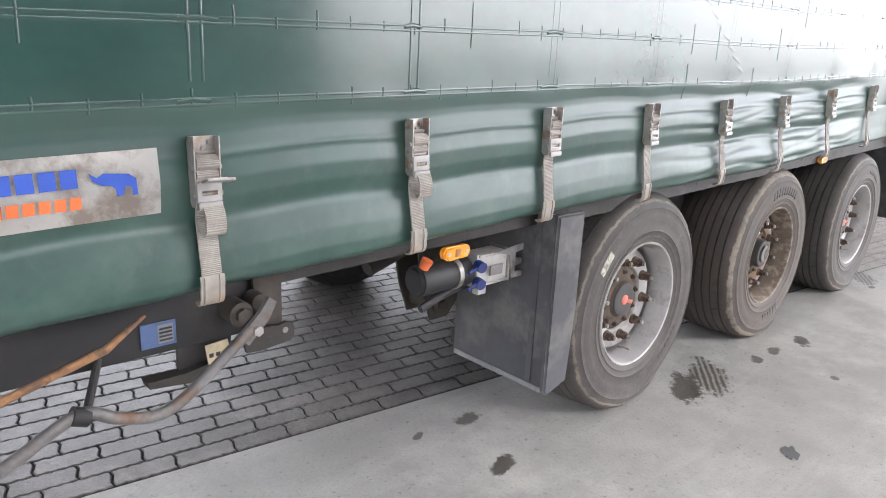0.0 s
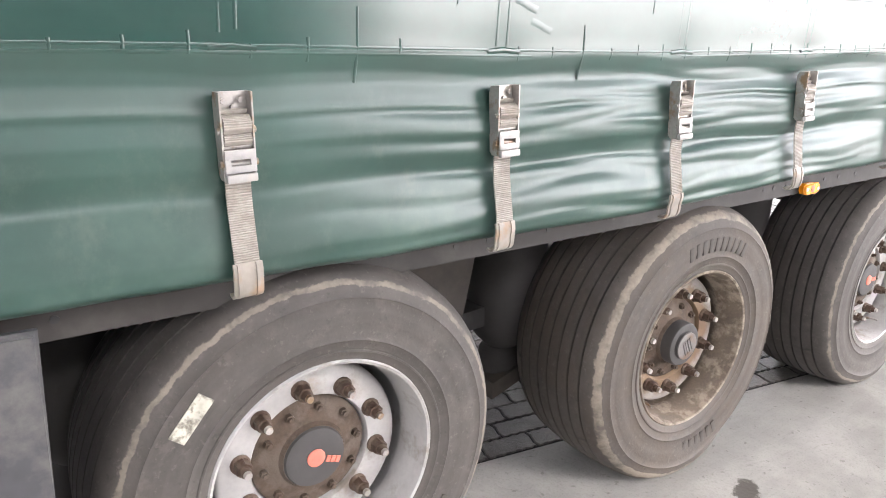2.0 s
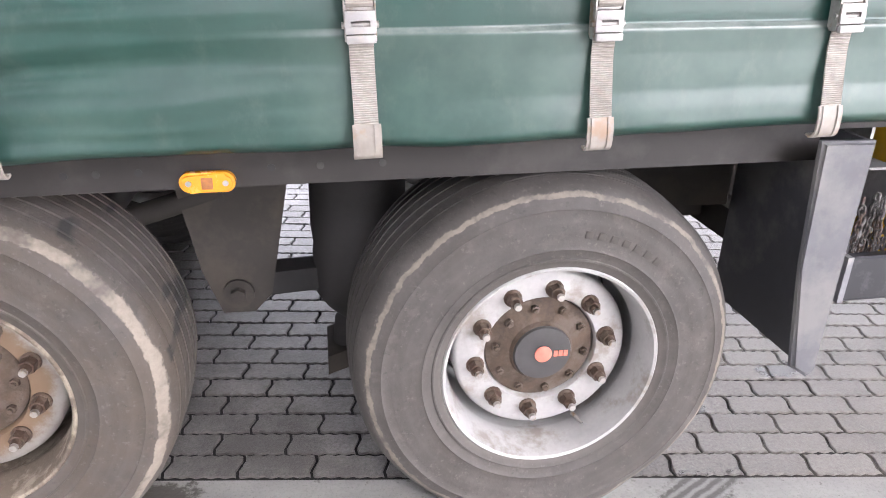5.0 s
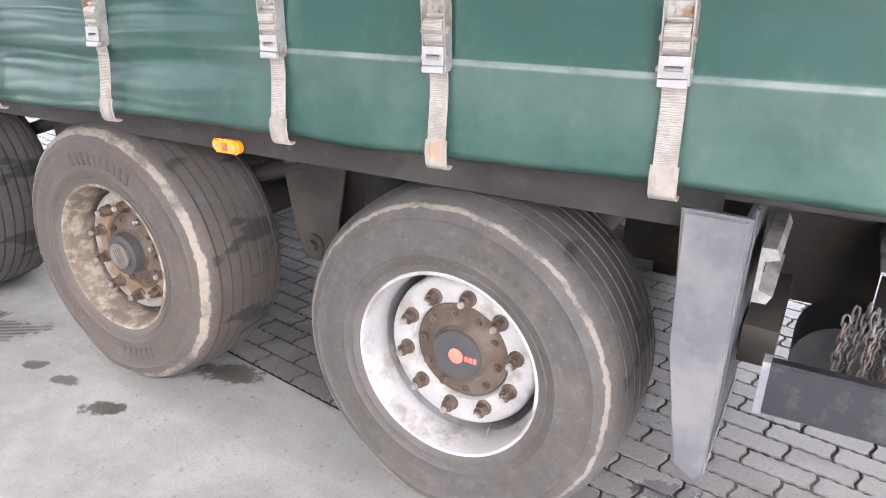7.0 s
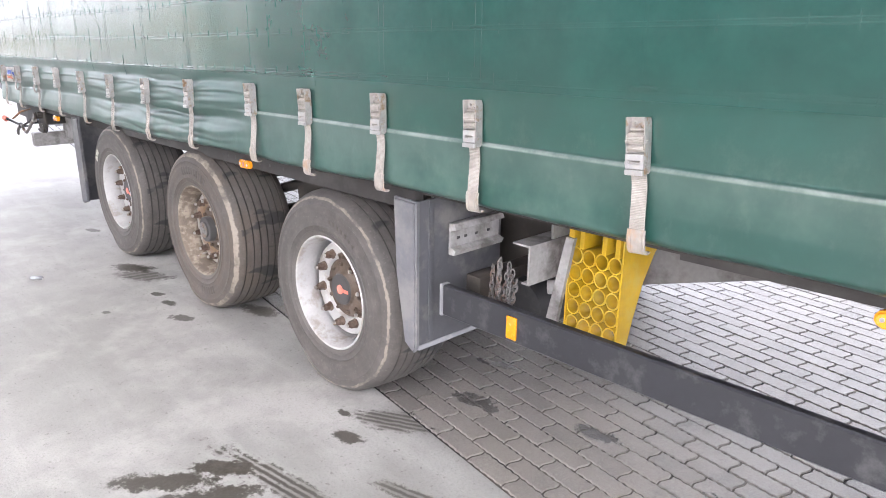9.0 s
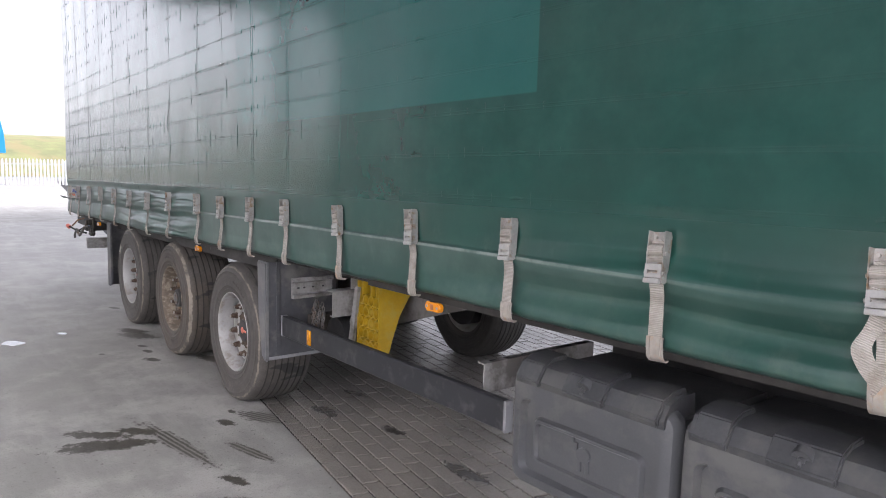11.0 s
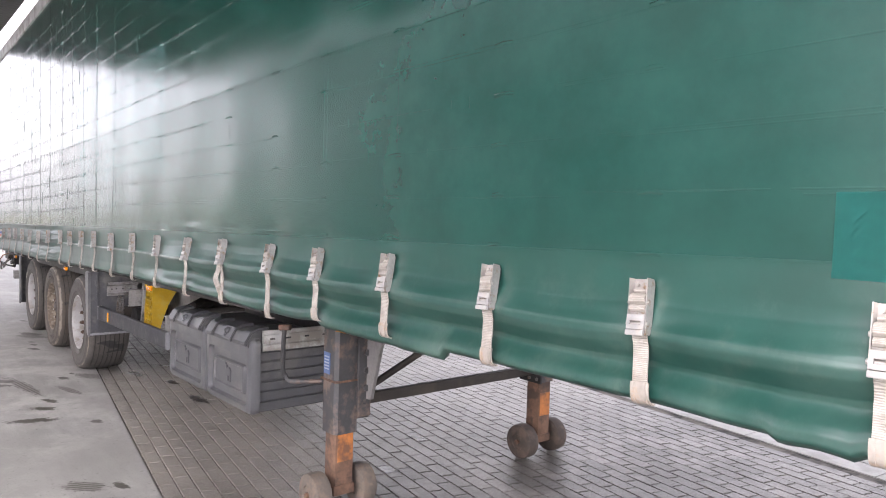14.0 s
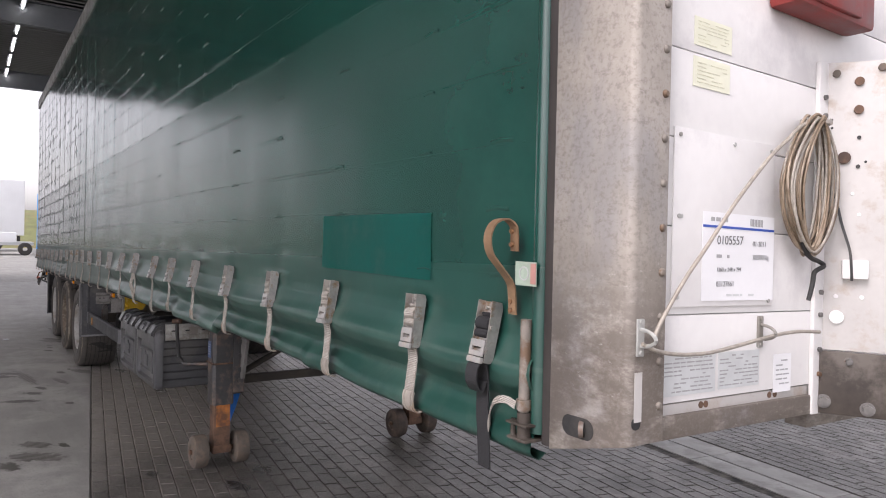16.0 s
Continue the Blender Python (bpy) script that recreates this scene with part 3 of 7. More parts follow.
    base = k.mix(k.f("MULTIPLY", groove, 0.75), base, (0.018, 0.017, 0.016))
    l.new(base, b.inputs["Base Color"])
    l.new(k.f("ADD", 0.58, k.f("MULTIPLY", nz, 0.25)), b.inputs["Roughness"])
    bp = n.new("ShaderNodeBump")
    bp.inputs["Strength"].default_value = 0.35
    bp.inputs["Distance"].default_value = 0.004
    l.new(k.f("ADD", k.f("ADD", k.f("MULTIPLY", fine, 0.5), nz), k.f("MULTIPLY", rings, 0.03)), bp.inputs["Height"])
    l.new(bp.outputs[0], b.inputs["Normal"])
    return m


tyre_mat = tyre_material("worn tyre rubber", 0.7, 0.007, 0.15)
tyre_scuffed = tyre_material("heavily scuffed tyre rubber", 0.9, 0.018, 0.55)
# shaded copy of the rubber for wheels far off, darkness set in its colour
tyre_shaded = tyre_material("far tyre rubber darkened for shade", 0.1, 0.006, 0.0, 0.35)


STAINS = [  # x, y, half length, half width, turn, tread stripes
    (-0.77, -0.03, 0.21, 0.085, 0.62, 1), (-0.37, -0.09, 0.05, 0.03, 0.3, 0), (-0.18, -0.10, 0.06, 0.03, 0.2, 0), (0.10, -0.14, 0.08, 0.04, 0.5, 0),
    (0.30, 0.26, 0.13, 0.06, 0.3, 0), (1.80, 0.07, 0.17, 0.075, 0.5, 1), (1.60, -0.05, 0.035, 0.022, 0.0, 0), (-0.98, -0.02, 0.16, 0.07, 0.5, 0),
    (1.90, 0.47, 0.10, 0.05, 0.3, 0), (2.00, 0.47, 0.05, 0.03, 0.1, 0), (2.47, 0.65, 0.09, 0.045, 0.2, 0), (3.19, 0.64, 0.18, 0.05, 0.1, 0), (2.42, 0.66, 0.07, 0.035, 0.1, 0),
    (-2.00, 0.41, 0.07, 0.035, 0.1, 0), (-2.25, 0.43, 0.03, 0.016, 0.4, 0), (-2.15, 0.08, 0.08, 0.035, 0.3, 0), (-0.28, -0.44, 0.04, 0.02, 0.3, 0),
    (1.55, -0.85, 0.20, 0.055, 0.9, 0), (1.72, -0.85, 0.20, 0.06, 1.1, 0), (1.62, -0.64, 0.13, 0.05, 0.7, 0), (1.91, -0.51, 0.43, 0.055, 0.17, 1), (1.75, -0.84, 0.28, 0.07, 1.27, 0),
    (1.77, -0.15, 0.07, 0.04, 0.3, 0), (1.73, 0.82, 0.12, 0.03, 0.3, 0), (2.28, -0.20, 0.19, 0.04, 0.28, 1), (2.57, -0.41, 0.09, 0.035, 0.4, 0),
    (3.12, -0.62, 0.17, 0.06, 1.2, 0), (3.40, -0.23, 0.06, 0.035, 0.3, 0), (2.80, -0.50, 0.10, 0.05, 0.9, 0), (4.72, -0.60, 0.14, 0.07, 0.8, 1),
    (4.83, -0.42, 0.07, 0.03, 0.3, 0), (5.05, -0.62, 0.20, 0.10, 0.9, 1), (5.20, -0.80, 0.10, 0.06, 0.4, 0), (5.82, 0.02, 0.06, 0.05, 0.0, 0),
    (6.34, 0.45, 0.13, 0.06, 0.2, 0), (6.10, 0.70, 0.09, 0.06, 0.1, 0), (5.1, 1.6, 0.07, 0.04, 0.3, 0), (5.5, 1.05, 0.09, 0.05, 0.2, 0),
]


def stain_mask(k, pos):
    """Oily marks and tyre prints, each with its own place, and a ragged edge."""
    sep = k.n.new("ShaderNodeSeparateXYZ")
    k.l.new(pos, sep.inputs[0])
    rag = k.f("MULTIPLY", k.f("SUBTRACT", k.noise(pos, 15.0, 7, 0.78), 0.5), 3.0)
    total = None
    for x, y, a, b, turn, stripes in STAINS:
        dx, dy = k.f("SUBTRACT", sep.outputs[0], x), k.f("SUBTRACT", sep.outputs[1], y)
        c, s_ = math.cos(turn), math.sin(turn)
        u = k.f("ADD", k.f("MULTIPLY", dx, c / a), k.f("MULTIPLY", dy, s_ / a))
        w = k.f("ADD", k.f("MULTIPLY", dx, -s_ / b), k.f("MULTIPLY", dy, c / b))
        d = k.f("ADD", k.f("SQRT", k.f("ADD", k.f("MULTIPLY", u, u), k.f("MULTIPLY", w, w))), rag)
        m = k.ramp(d, 1.18, 0.78)
        if stripes:
            m = k.f("MULTIPLY", m, k.f("ADD", 0.35, k.f("MULTIPLY", k.line(k.f("ADD", k.f("MULTIPLY", w, b), k.f("MULTIPLY", rag, 0.008)), 0.028, 0.012, 0.3), 0.65)))
        total = m if total is None else k.f("MAXIMUM", total, m)
    return total


def ground_material(name, concrete):
    m = bpy.data.materials.new(name)
    m.use_nodes = True
    k = Nodes(m)
    n, l = k.n, k.l
    b = n["Principled BSDF"]
    tc = n.new("ShaderNodeTexCoord")
    v = tc.outputs["Object"]
    broad = k.noise(v, 0.35, 5, 0.6)
    mid = k.noise(v, 2.2, 6, 0.65)
    fine = k.noise(v, 70.0, 3)
    brush = k.noise(k.scaled(v, (0.5, 3.0, 1)), 1.6, 6, 0.7)
    if concrete:
        base = k.mix(k.ramp(mid, 0.3, 0.7), (0.25, 0.243, 0.226), (0.345, 0.337, 0.315))
        base = k.mix(k.f("MULTIPLY", k.ramp(brush, 0.45, 0.72), 0.45), base, (0.41, 0.402, 0.378))
        base = k.mix(k.f("MULTIPLY", k.ramp(broad, 0.5, 0.68), 0.45), base, (0.225, 0.217, 0.200))
        spots = k.ramp(k.noise(v, 5.5, 4, 0.6), 0.70, 0.75)
        base = k.mix(k.f("MULTIPLY", spots, 0.5), base, (0.16, 0.15, 0.135))
        specks = k.ramp(k.noise(v, 34.0, 3, 0.6), 0.645, 0.68)
        base = k.mix(k.f("MULTIPLY", specks, 0.55), base, (0.12, 0.11, 0.095))
        scuff = k.ramp(k.noise(k.scaled(v, (1.2, 16.0, 1)), 2.0, 6, 0.75), 0.58, 0.70)
        base = k.mix(k.f("MULTIPLY", scuff, 0.30), base, (0.20, 0.192, 0.176))
        grit = k.ramp(k.noise(v, 150.0, 3, 0.7), 0.55, 0.68)
        base = k.mix(k.f("MULTIPLY", grit, 0.4), base, (0.13, 0.122, 0.108))
        drips = k.ramp(k.noise(v, 11.0, 6, 0.75), 0.655, 0.70)
        base = k.mix(k.f("MULTIPLY", drips, 0.6), base, (0.10, 0.09, 0.076))
        dusty = k.ramp(k.noise(v, 1.1, 7, 0.72), 0.50, 0.66)
        base = k.mix(k.f("MULTIPLY", dusty, 0.40), base, (0.43, 0.415, 0.385))
    else:
        base = k.mix(k.ramp(mid, 0.3, 0.7), (0.17, 0.165, 0.155), (0.24, 0.235, 0.225))
        base = k.mix(k.f("MULTIPLY", k.ramp(broad, 0.5, 0.68), 0.4), base, (0.30, 0.29, 0.28))
    base = k.mix(k.f("MULTIPLY", k.ramp(fine, 0.5, 0.75), 0.25), base, (0.13, 0.125, 0.12))
    rough = k.f("ADD", 0.52, k.f("MULTIPLY", mid, 0.35))
    if concrete:
        sv = n.new("ShaderNodeSeparateXYZ")
        l.new(v, sv.inputs[0])
        ax, ay = k.f("SUBTRACT", sv.outputs[0], 2.2), k.f("ADD", sv.outputs[1], 3.6)
        rad = k.f("SQRT", k.f("ADD", k.f("MULTIPLY", ax, ax), k.f("MULTIPLY", ay, ay)))
        arcs = k.f("MULTIPLY", k.line(k.f("ADD", rad, k.f("MULTIPLY", mid, 0.06)), 0.062, 0.022, 0.2), k.f("MULTIPLY", k.f("MULTIPLY", k.ramp(sv.outputs[1], -1.0, -1.5), k.ramp(k.noise(v, 1.3, 6, 0.7), 0.46, 0.60)), k.f("MULTIPLY", k.ramp(rad, 2.0, 2.6), k.ramp(rad, 7.2, 6.4))))
        base = k.mix(k.f("MULTIPLY", arcs, 0.34), base, (0.17, 0.16, 0.145))
        sm = stain_mask(k, v)
        base = k.mix(k.f("MULTIPLY", sm, 0.92), base, (0.050, 0.042, 0.032))
        rough = k.f("SUBTRACT", rough, k.f("MULTIPLY", sm, 0.22))
    l.new(base, b.inputs["Base Color"])
    l.new(rough, b.inputs["Roughness"])
    bp = n.new("ShaderNodeBump")
    bp.inputs["Strength"].default_value = 0.3
    bp.inputs["Distance"].default_value = 0.005
    l.new(k.f("ADD", fine, k.f("MULTIPLY", mid, 0.6)), bp.inputs["Height"])
    l.new(bp.outputs[0], b.inputs["Normal"])
    return m


concrete_mat = ground_material("cast concrete", True)
yard_mat = ground_material("yard surface", False)


def paver_material():
    m = bpy.data.materials.new("paving block")
    m.use_nodes = True
    k = Nodes(m)
    n, l = k.n, k.l
    b = n["Principled BSDF"]
    tc = n.new("ShaderNodeTexCoord")
    geo = n.new("ShaderNodeNewGeometry")
    oi = n.new("ShaderNodeObjectInfo")
    v = geo.outputs["Position"]
    rnd = k.f("FRACT", k.f("ADD", geo.outputs["Random Per Island"], oi.outputs["Random"]))
    mid = k.noise(v, 1.3, 5, 0.6)
    fine = k.noise(v, 105.0, 5, 0.8)
    base = k.mix(rnd, (0.118, 0.107, 0.096), (0.190, 0.173, 0.155))
    base = k.mix(k.f("MULTIPLY", k.ramp(mid, 0.4, 0.7), 0.4), base, (0.215, 0.202, 0.186))
    base = k.mix(k.f("MULTIPLY", k.ramp(fine, 0.47, 0.62), 0.62), base, (0.075, 0.070, 0.064))
    base = k.mix(k.f("MULTIPLY", k.ramp(fine, 0.44, 0.34), 0.5), base, (0.30, 0.285, 0.265))
    stain = k.ramp(k.noise(v, 3.1, 6, 0.7), 0.62, 0.69)
    base = k.mix(k.f("MULTIPLY", stain, 0.6), base, (0.055, 0.052, 0.05))
    sep = n.new("ShaderNodeSeparateXYZ")
    l.new(v, sep.inputs[0])
    # sandy dust mid-length; past x 8.4 the same tint paints sunlit brightness
    dust = k.f("MULTIPLY", k.ramp(k.noise(v, 2.3, 6, 0.7), 0.32, 0.62, 0.25, 1.0), k.f("MAXIMUM", k.f("MULTIPLY", k.ramp(sep.outputs[0], 1.6, 2.6), k.ramp(sep.outputs[0], 6.4, 4.6)), k.ramp(sep.outputs[0], 8.4, 9.8)))
    base = k.mix(k.f("MULTIPLY", dust, 0.55), base, (0.26, 0.232, 0.200))
    damp = k.f("MULTIPLY", k.ramp(k.noise(v, 1.7, 6, 0.7), 0.36, 0.58), k.f("MAXIMUM", k.f("MULTIPLY", k.ramp(sep.outputs[0], 4.6, 6.4), k.ramp(sep.outputs[0], 9.4, 8.0)), k.ramp(sep.outputs[0], 2.0, 0.8)))
    base = k.mix(k.f("MULTIPLY", damp, 0.75), base, (0.042, 0.036, 0.030))
    sm = stain_mask(k, v)
    base = k.mix(k.f("MULTIPLY", sm, 0.8), base, (0.035, 0.033, 0.031))
    l.new(base, b.inputs["Base Color"])
    l.new(k.f("SUBTRACT", k.f("ADD", 0.29, k.f("MULTIPLY", mid, 0.3)), k.f("MULTIPLY", sm, 0.2)), b.inputs["Roughness"])
    bp = n.new("ShaderNodeBump")
    bp.inputs["Strength"].default_value = 0.9
    bp.inputs["Distance"].default_value = 0.005
    l.new(fine, bp.inputs["Height"])
    l.new(bp.outputs[0], b.inputs["Normal"])
    return m


paver_mat = paver_material()
paper_cream = node_mat("cream plate", (0.50, 0.42, 0.28), 0.6, var=0.2, scale=30, bump=0.02)
plate_grey = node_mat("grey plate", (0.20, 0.20, 0.21), 0.5, var=0.2, scale=40, bump=0.02)


def joint_material():
    """Dark grit in the joints, silted up with pale sand ahead of the axles."""
    m = bpy.data.materials.new("joint grit")
    m.use_nodes = True
    k = Nodes(m)
    b = k.n["Principled BSDF"]
    tc = k.n.new("ShaderNodeTexCoord")
    v = tc.outputs["Object"]
    sep = k.n.new("ShaderNodeSeparateXYZ")
    k.l.new(v, sep.inputs[0])
    nz = k.noise(v, 1.6, 6, 0.7)
    sand = k.ramp(k.f("ADD", k.f("MULTIPLY", sep.outputs[0], 0.22), nz), 0.75, 1.15)
    base = k.mix(k.f("MULTIPLY", sand, k.ramp(k.noise(v, 5.0, 5, 0.7), 0.35, 0.6)), (0.010, 0.0095, 0.009), (0.125, 0.111, 0.094))
    k.l.new(base, b.inputs["Base Color"])
    b.inputs["Roughness"].default_value = 0.95
    bp = k.n.new("ShaderNodeBump")
    bp.inputs["Strength"].default_value = 0.4
    bp.inputs["Distance"].default_value = 0.004
    k.l.new(k.noise(v, 120.0, 3), bp.inputs["Height"])
    k.l.new(bp.outputs[0], b.inputs["Normal"])
    return m


joint_mat = joint_material()
drain_mat = node_mat("drain concrete", (0.36, 0.35, 0.33), 0.7, var=0.15, scale=3, fine=60, bump=0.1, second=(0.27, 0.26, 0.245), second_amount=0.3, second_scale=4)
puddle_mat = node_mat("puddle", (0.10, 0.10, 0.10), 0.06, var=0.2, scale=2, bump=0)

# ---- ground: concrete strip and block paving that meet at a slant to the trailer ----
EDGE0, EDGE_S = 0.395, -0.1305      # joint line y = EDGE0 + EDGE_S * x
ang = math.atan(EDGE_S)
ux, uy = math.cos(ang), math.sin(ang)


def ground_pt(u, w, z=0.0):
    """u along the joint line, w away from it to the paved side."""
    return (u * ux - w * uy, EDGE0 + u * uy + w * ux, z)


bm = B()
far = 400.0
vs = [bm.verts.new(ground_pt(u, w, -0.035)) for u, w in ((-far, -far), (far, -far), (far, far), (-far, far))]
bm.faces.new(vs)
ground = thing("ground", bm, yard_mat, "flat grey yard surface that reaches the horizon", "ground", kind="structure", smooth=0)

bm = B()
u = -30.0
slabs = [-60.0, -30.0, -13.0, 22.0, 60.0]
for u0, u1 in zip(slabs, slabs[1:]):
    bm_box(bm, u0 + 0.004, u1 - 0.004, -22.0, -0.006, -0.2, 0.0, bevel=0.006)
for v in bm.verts:
    v.co = Vector(ground_pt(v.co.x, v.co.y, v.co.z))
concrete = thing("concrete_slab", bm, concrete_mat, "worn pale cast concrete slab with brush marks and stains", "pavement", kind="structure")

bm = B()
vs = [bm.verts.new(ground_pt(u, w, -0.0075)) for u, w in ((-40, 0.0), (40, 0.0), (40, 30), (-40, 30))]
bm.faces.new(vs)
paving = thing("pavement", bm, joint_mat, "grey interlocking concrete block paving with dark joints", "pavement", kind="structure", smooth=0)

# ---- the canopy over the yard ----
def canopy_thing():
    x0, x1, y0, y1, zc = -14.8, 10.3, -6.8, 1.2, 6.3
    bm = B()
    step = 0.25
    n = int((x1 - x0) / step)
    prev = None
    for k in range(n + 1):
        for dx, dz in ((0.0, 0.0), (0.1, 0.0), (0.14, 0.015), (0.21, 0.015)):
            xx = x0 + k * step + dx
            cur = [bm.verts.new((xx, y0, zc + dz)), bm.verts.new((xx, y1, zc + dz))]
            if prev:
                bm.faces.new((prev[0], cur[0], cur[1], prev[1]))
            prev = cur
    bmesh.ops.solidify(bm, geom=bm.faces[:], thickness=0.01)
    roof = thing("canopy", bm, roof_steel, "corrugated steel canopy roof over the yard", "canopy", kind="structure", smooth=0)
    for xx in range(-14, 11, 8):
        bm = B()
        for za, zb, w in ((zc - 0.5, zc - 0.48, 0.1), (zc - 0.48, zc - 0.03, 0.012), (zc - 0.03, zc - 0.008, 0.1)):
            bm_box(bm, xx - w, xx + w, y0, y1, za, zb)
        part("beam", bm, beam_steel, roof, "dark steel roof beam")
    bm = B()
    bm_box(bm, x0 - 0.12, x0 - 0.02, y0, y1, zc - 0.35, zc + 0.25)
    part("fascia", bm, beam_steel, roof)
    bm = B()
    bm_box(bm, x0, x1, y0 - 0.14, y0 - 0.02, zc - 0.45, zc + 0.3)
    part("fascia", bm, beam_steel, roof)
    return roof


canopy = canopy_thing()

# unseen plain wall, added on the open side to shape reflections in the curtain
bm = B()
bm_box(bm, -22.0, 6.0, -12.4, -12.0, 0.0, 8.0)
thing("wall_south", bm, wall_grey, "unseen plain grey wall added to shape the curtain's reflections", "wall", kind="structure", smooth=0)


def tube_lamp(x, y):
    bm = B()
    bm_box(bm, x - 0.75, x + 0.75, y - 0.06, y + 0.06, 6.16, 6.22, bevel=0.01)
    lamp = thing("ceiling_light", bm, beam_steel, "slim fluorescent batten under the canopy, switched on", "lamp", "canopy lights")
    bm = B()
    bm_cyl(bm, (x - 0.72, y, 6.135), (x + 0.72, y, 6.135), 0.02, 10)
    part("tube", bm, tube_light, lamp, "glowing white tube")


for k in range(9):
    tube_lamp(-13.6 + 2.0 * k, -0.2 - 0.0 * k)

# ---- the semi-trailer ----
trailer = thing("semi_trailer", None, None, "green curtain-sided three-axle semi-trailer parked on its landing legs", "trailer", at=(0, 0, DROP))
X_REAR, X_CUR = -4.08, 9.765
Z_HEM, Z_TOP, Z_ROOF = 1.034, 1.378, 4.10
STRAPS = [-3.80, -3.285, -2.706, -2.147, -1.568, -0.985, -0.389, 0.212, 0.876, 1.338, 1.838, 2.325, 2.93, 3.553, 4.15, 4.772, 5.346, 5.95, 6.45, 7.0, 7.58, 8.153, 8.73, 9.282, 9.607]
LEANS = [0.02, 0.003, 0.031, 0.02, 0.05, 0.05, 0.045, 0.045, 0.05, 0.043, 0.042, 0.06, 0.10, 0.10, 0.073, 0.074, 0.09, 0.10, 0.08, 0.05, 0.06, 0.085, 0.03, 0.038, 0.003]


def bow(x):
    """The straps and the hem sag a little towards both ends."""
    return -(0.0007 if x < 3.6 else 0.0015) * (x - 3.6) ** 2 - 0.018 * math.exp(-((x + 0.5) / 1.2) ** 2) + 0.006 * math.exp(-((x - 4.2) / 1.5) ** 2)


def zw(x, z):
    """World height of the point at height z of the curtain's own measure."""
    return z + S * x + (0.02 + bow(x)) * smoothstep(2.6, 1.6, z)


def smoothstep(a, b, v):
    t = max(0.0, min(1.0, (v - a) / (b - a)))
    return t * t * (3 - 2 * t)


def profile(pts, z):
    """How far the cloth stands out at height z, along straight facets."""
    if z >= pts[0][0]:
        return pts[0][1]
    for (za, a), (zb, b) in zip(pts, pts[1:]):
        if z >= zb:
            return a + (b - a) * (za - z) / (za - zb)
    return pts[-1][1]


FOLD_REAR = [(1.475, 0.0), (1.44, 0.001), (1.405, -0.012), (1.385, -0.012), (1.352, -0.001), (1.341, 0.007), (1.331, 0.003), (1.29, 0.014), (1.25, 0.008), (1.215, -0.008), (1.203, -0.010), (1.19, -0.002), (1.13, 0.014), (1.085, 0.020), (1.055, 0.012)]
FOLD_MID = [(1.31, 0.0), (1.275, -0.001), (1.254, -0.003), (1.249, 0.008), (1.244, 0.009), (1.20, 0.005), (1.125, 0.003), (1.09, 0.006), (1.06, 0.007)]
FOLD_FRONT = [(1.36, 0.0), (1.325, 0.004), (1.29, 0.018), (1.262, 0.032), (1.24, 0.035), (1.215, 0.026), (1.19, 0.008), (1.168, -0.008), (1.148, -0.012), (1.128, -0.002), (1.10, 0.017), (1.08, 0.025), (1.06, 0.025)]


def curtain_y(x, z):
    """Depth of the curtain at x and height z above the level of the sloping body."""
    k = 0
    while k < len(STRAPS) - 1 and STRAPS[k + 1] < x:
        k += 1
    a = STRAPS[k] if x >= STRAPS[0] else X_REAR
    c = STRAPS[k + 1] if k + 1 < len(STRAPS) and x >= STRAPS[0] else (STRAPS[0] if x < STRAPS[0] else X_CUR)
    f = max(0.0, min(1.0, (x - a) / max(c - a, 1e-4)))
    mid = math.sin(math.pi * f) ** 0.7 if 0 < f < 1 else 0.0
    y = 0.006 * noise.noise((x * 0.7, 0.0, z * 0.9)) + 0.004 * noise.noise((x * 2.3, 3.0, z * 1.7))
    if z < 1.62:
        lowz = smoothstep(1.55, 1.38, z)
        rear = smoothstep(1.15, 0.45, x)
        front = smoothstep(3.6, 4.7, x)
        drift = 0.010 * noise.noise((x * 0.9, 7.0, 0.0)) + 0.004 * noise.noise((x * 2.6, 1.0, 0.0))
        vary = 1.0 + 0.5 * noise.noise((x * 1.3, 4.0, z * 3.0))
        # long folds pressed in by the straps
        if rear > 0:
            y -= rear * vary * profile(FOLD_REAR, z + drift + 0.012 * (1 - mid)) * (0.75 + 0.25 * mid) * (1.0 - 0.35 * smoothstep(-0.6, -1.8, x))
            crumple = smoothstep(1.0, 0.3, x) * smoothstep(-1.9, -0.3, x) * smoothstep(1.43, 1.36, z)
            if crumple > 0:
                zz = z + 0.05 * noise.noise((x * 1.1, 2.0, 0.5)) + 0.02 * noise.noise((x * 3.0, 8.0, z * 2))
                y -= 0.021 * crumple * (abs(noise.noise((x * 0.9, 3.0, zz * 15.0))) - 0.2) + 0.007 * crumple * (abs(noise.noise((x * 2.2 + z * 4, 9.0, zz * 27.0))) - 0.2)
        if rear < 1 and front < 1:
            y -= (1 - rear) * (1 - front) * (1.0 + 0.5 * vary * smoothstep(2.2, 3.4, x)) * profile(FOLD_MID, z)
        if front > 0:
            press = 1.0 - 0.22 * math.exp(-(min(x - a, c - x) / 0.08) ** 2)
            y -= front * press * (0.92 + 0.35 * vary) * profile(FOLD_FRONT, z + 0.010 * mid + 0.010 * noise.noise((x * 1.1, 5.0, 2.0)))
            y += 0.006 * front * lowz * noise.noise((x * 2.6, z * 7, 5.0))
            # small creases that run out from under the straps
            y += 0.006 * front * lowz * smoothstep(1.06, 1.12, z) * math.exp(-(min(x - a, c - x) / 0.16) ** 2) * noise.noise((x * 2.4, z * 24, 3.0))
        # straps pull the cloth in and the hem rolls under
        y += 0.003 * lowz * math.exp(-(min(x - a, c - x) / 0.06) ** 2)
        y += 0.03 * smoothstep(1.062, 1.03, z) ** 2
    return y


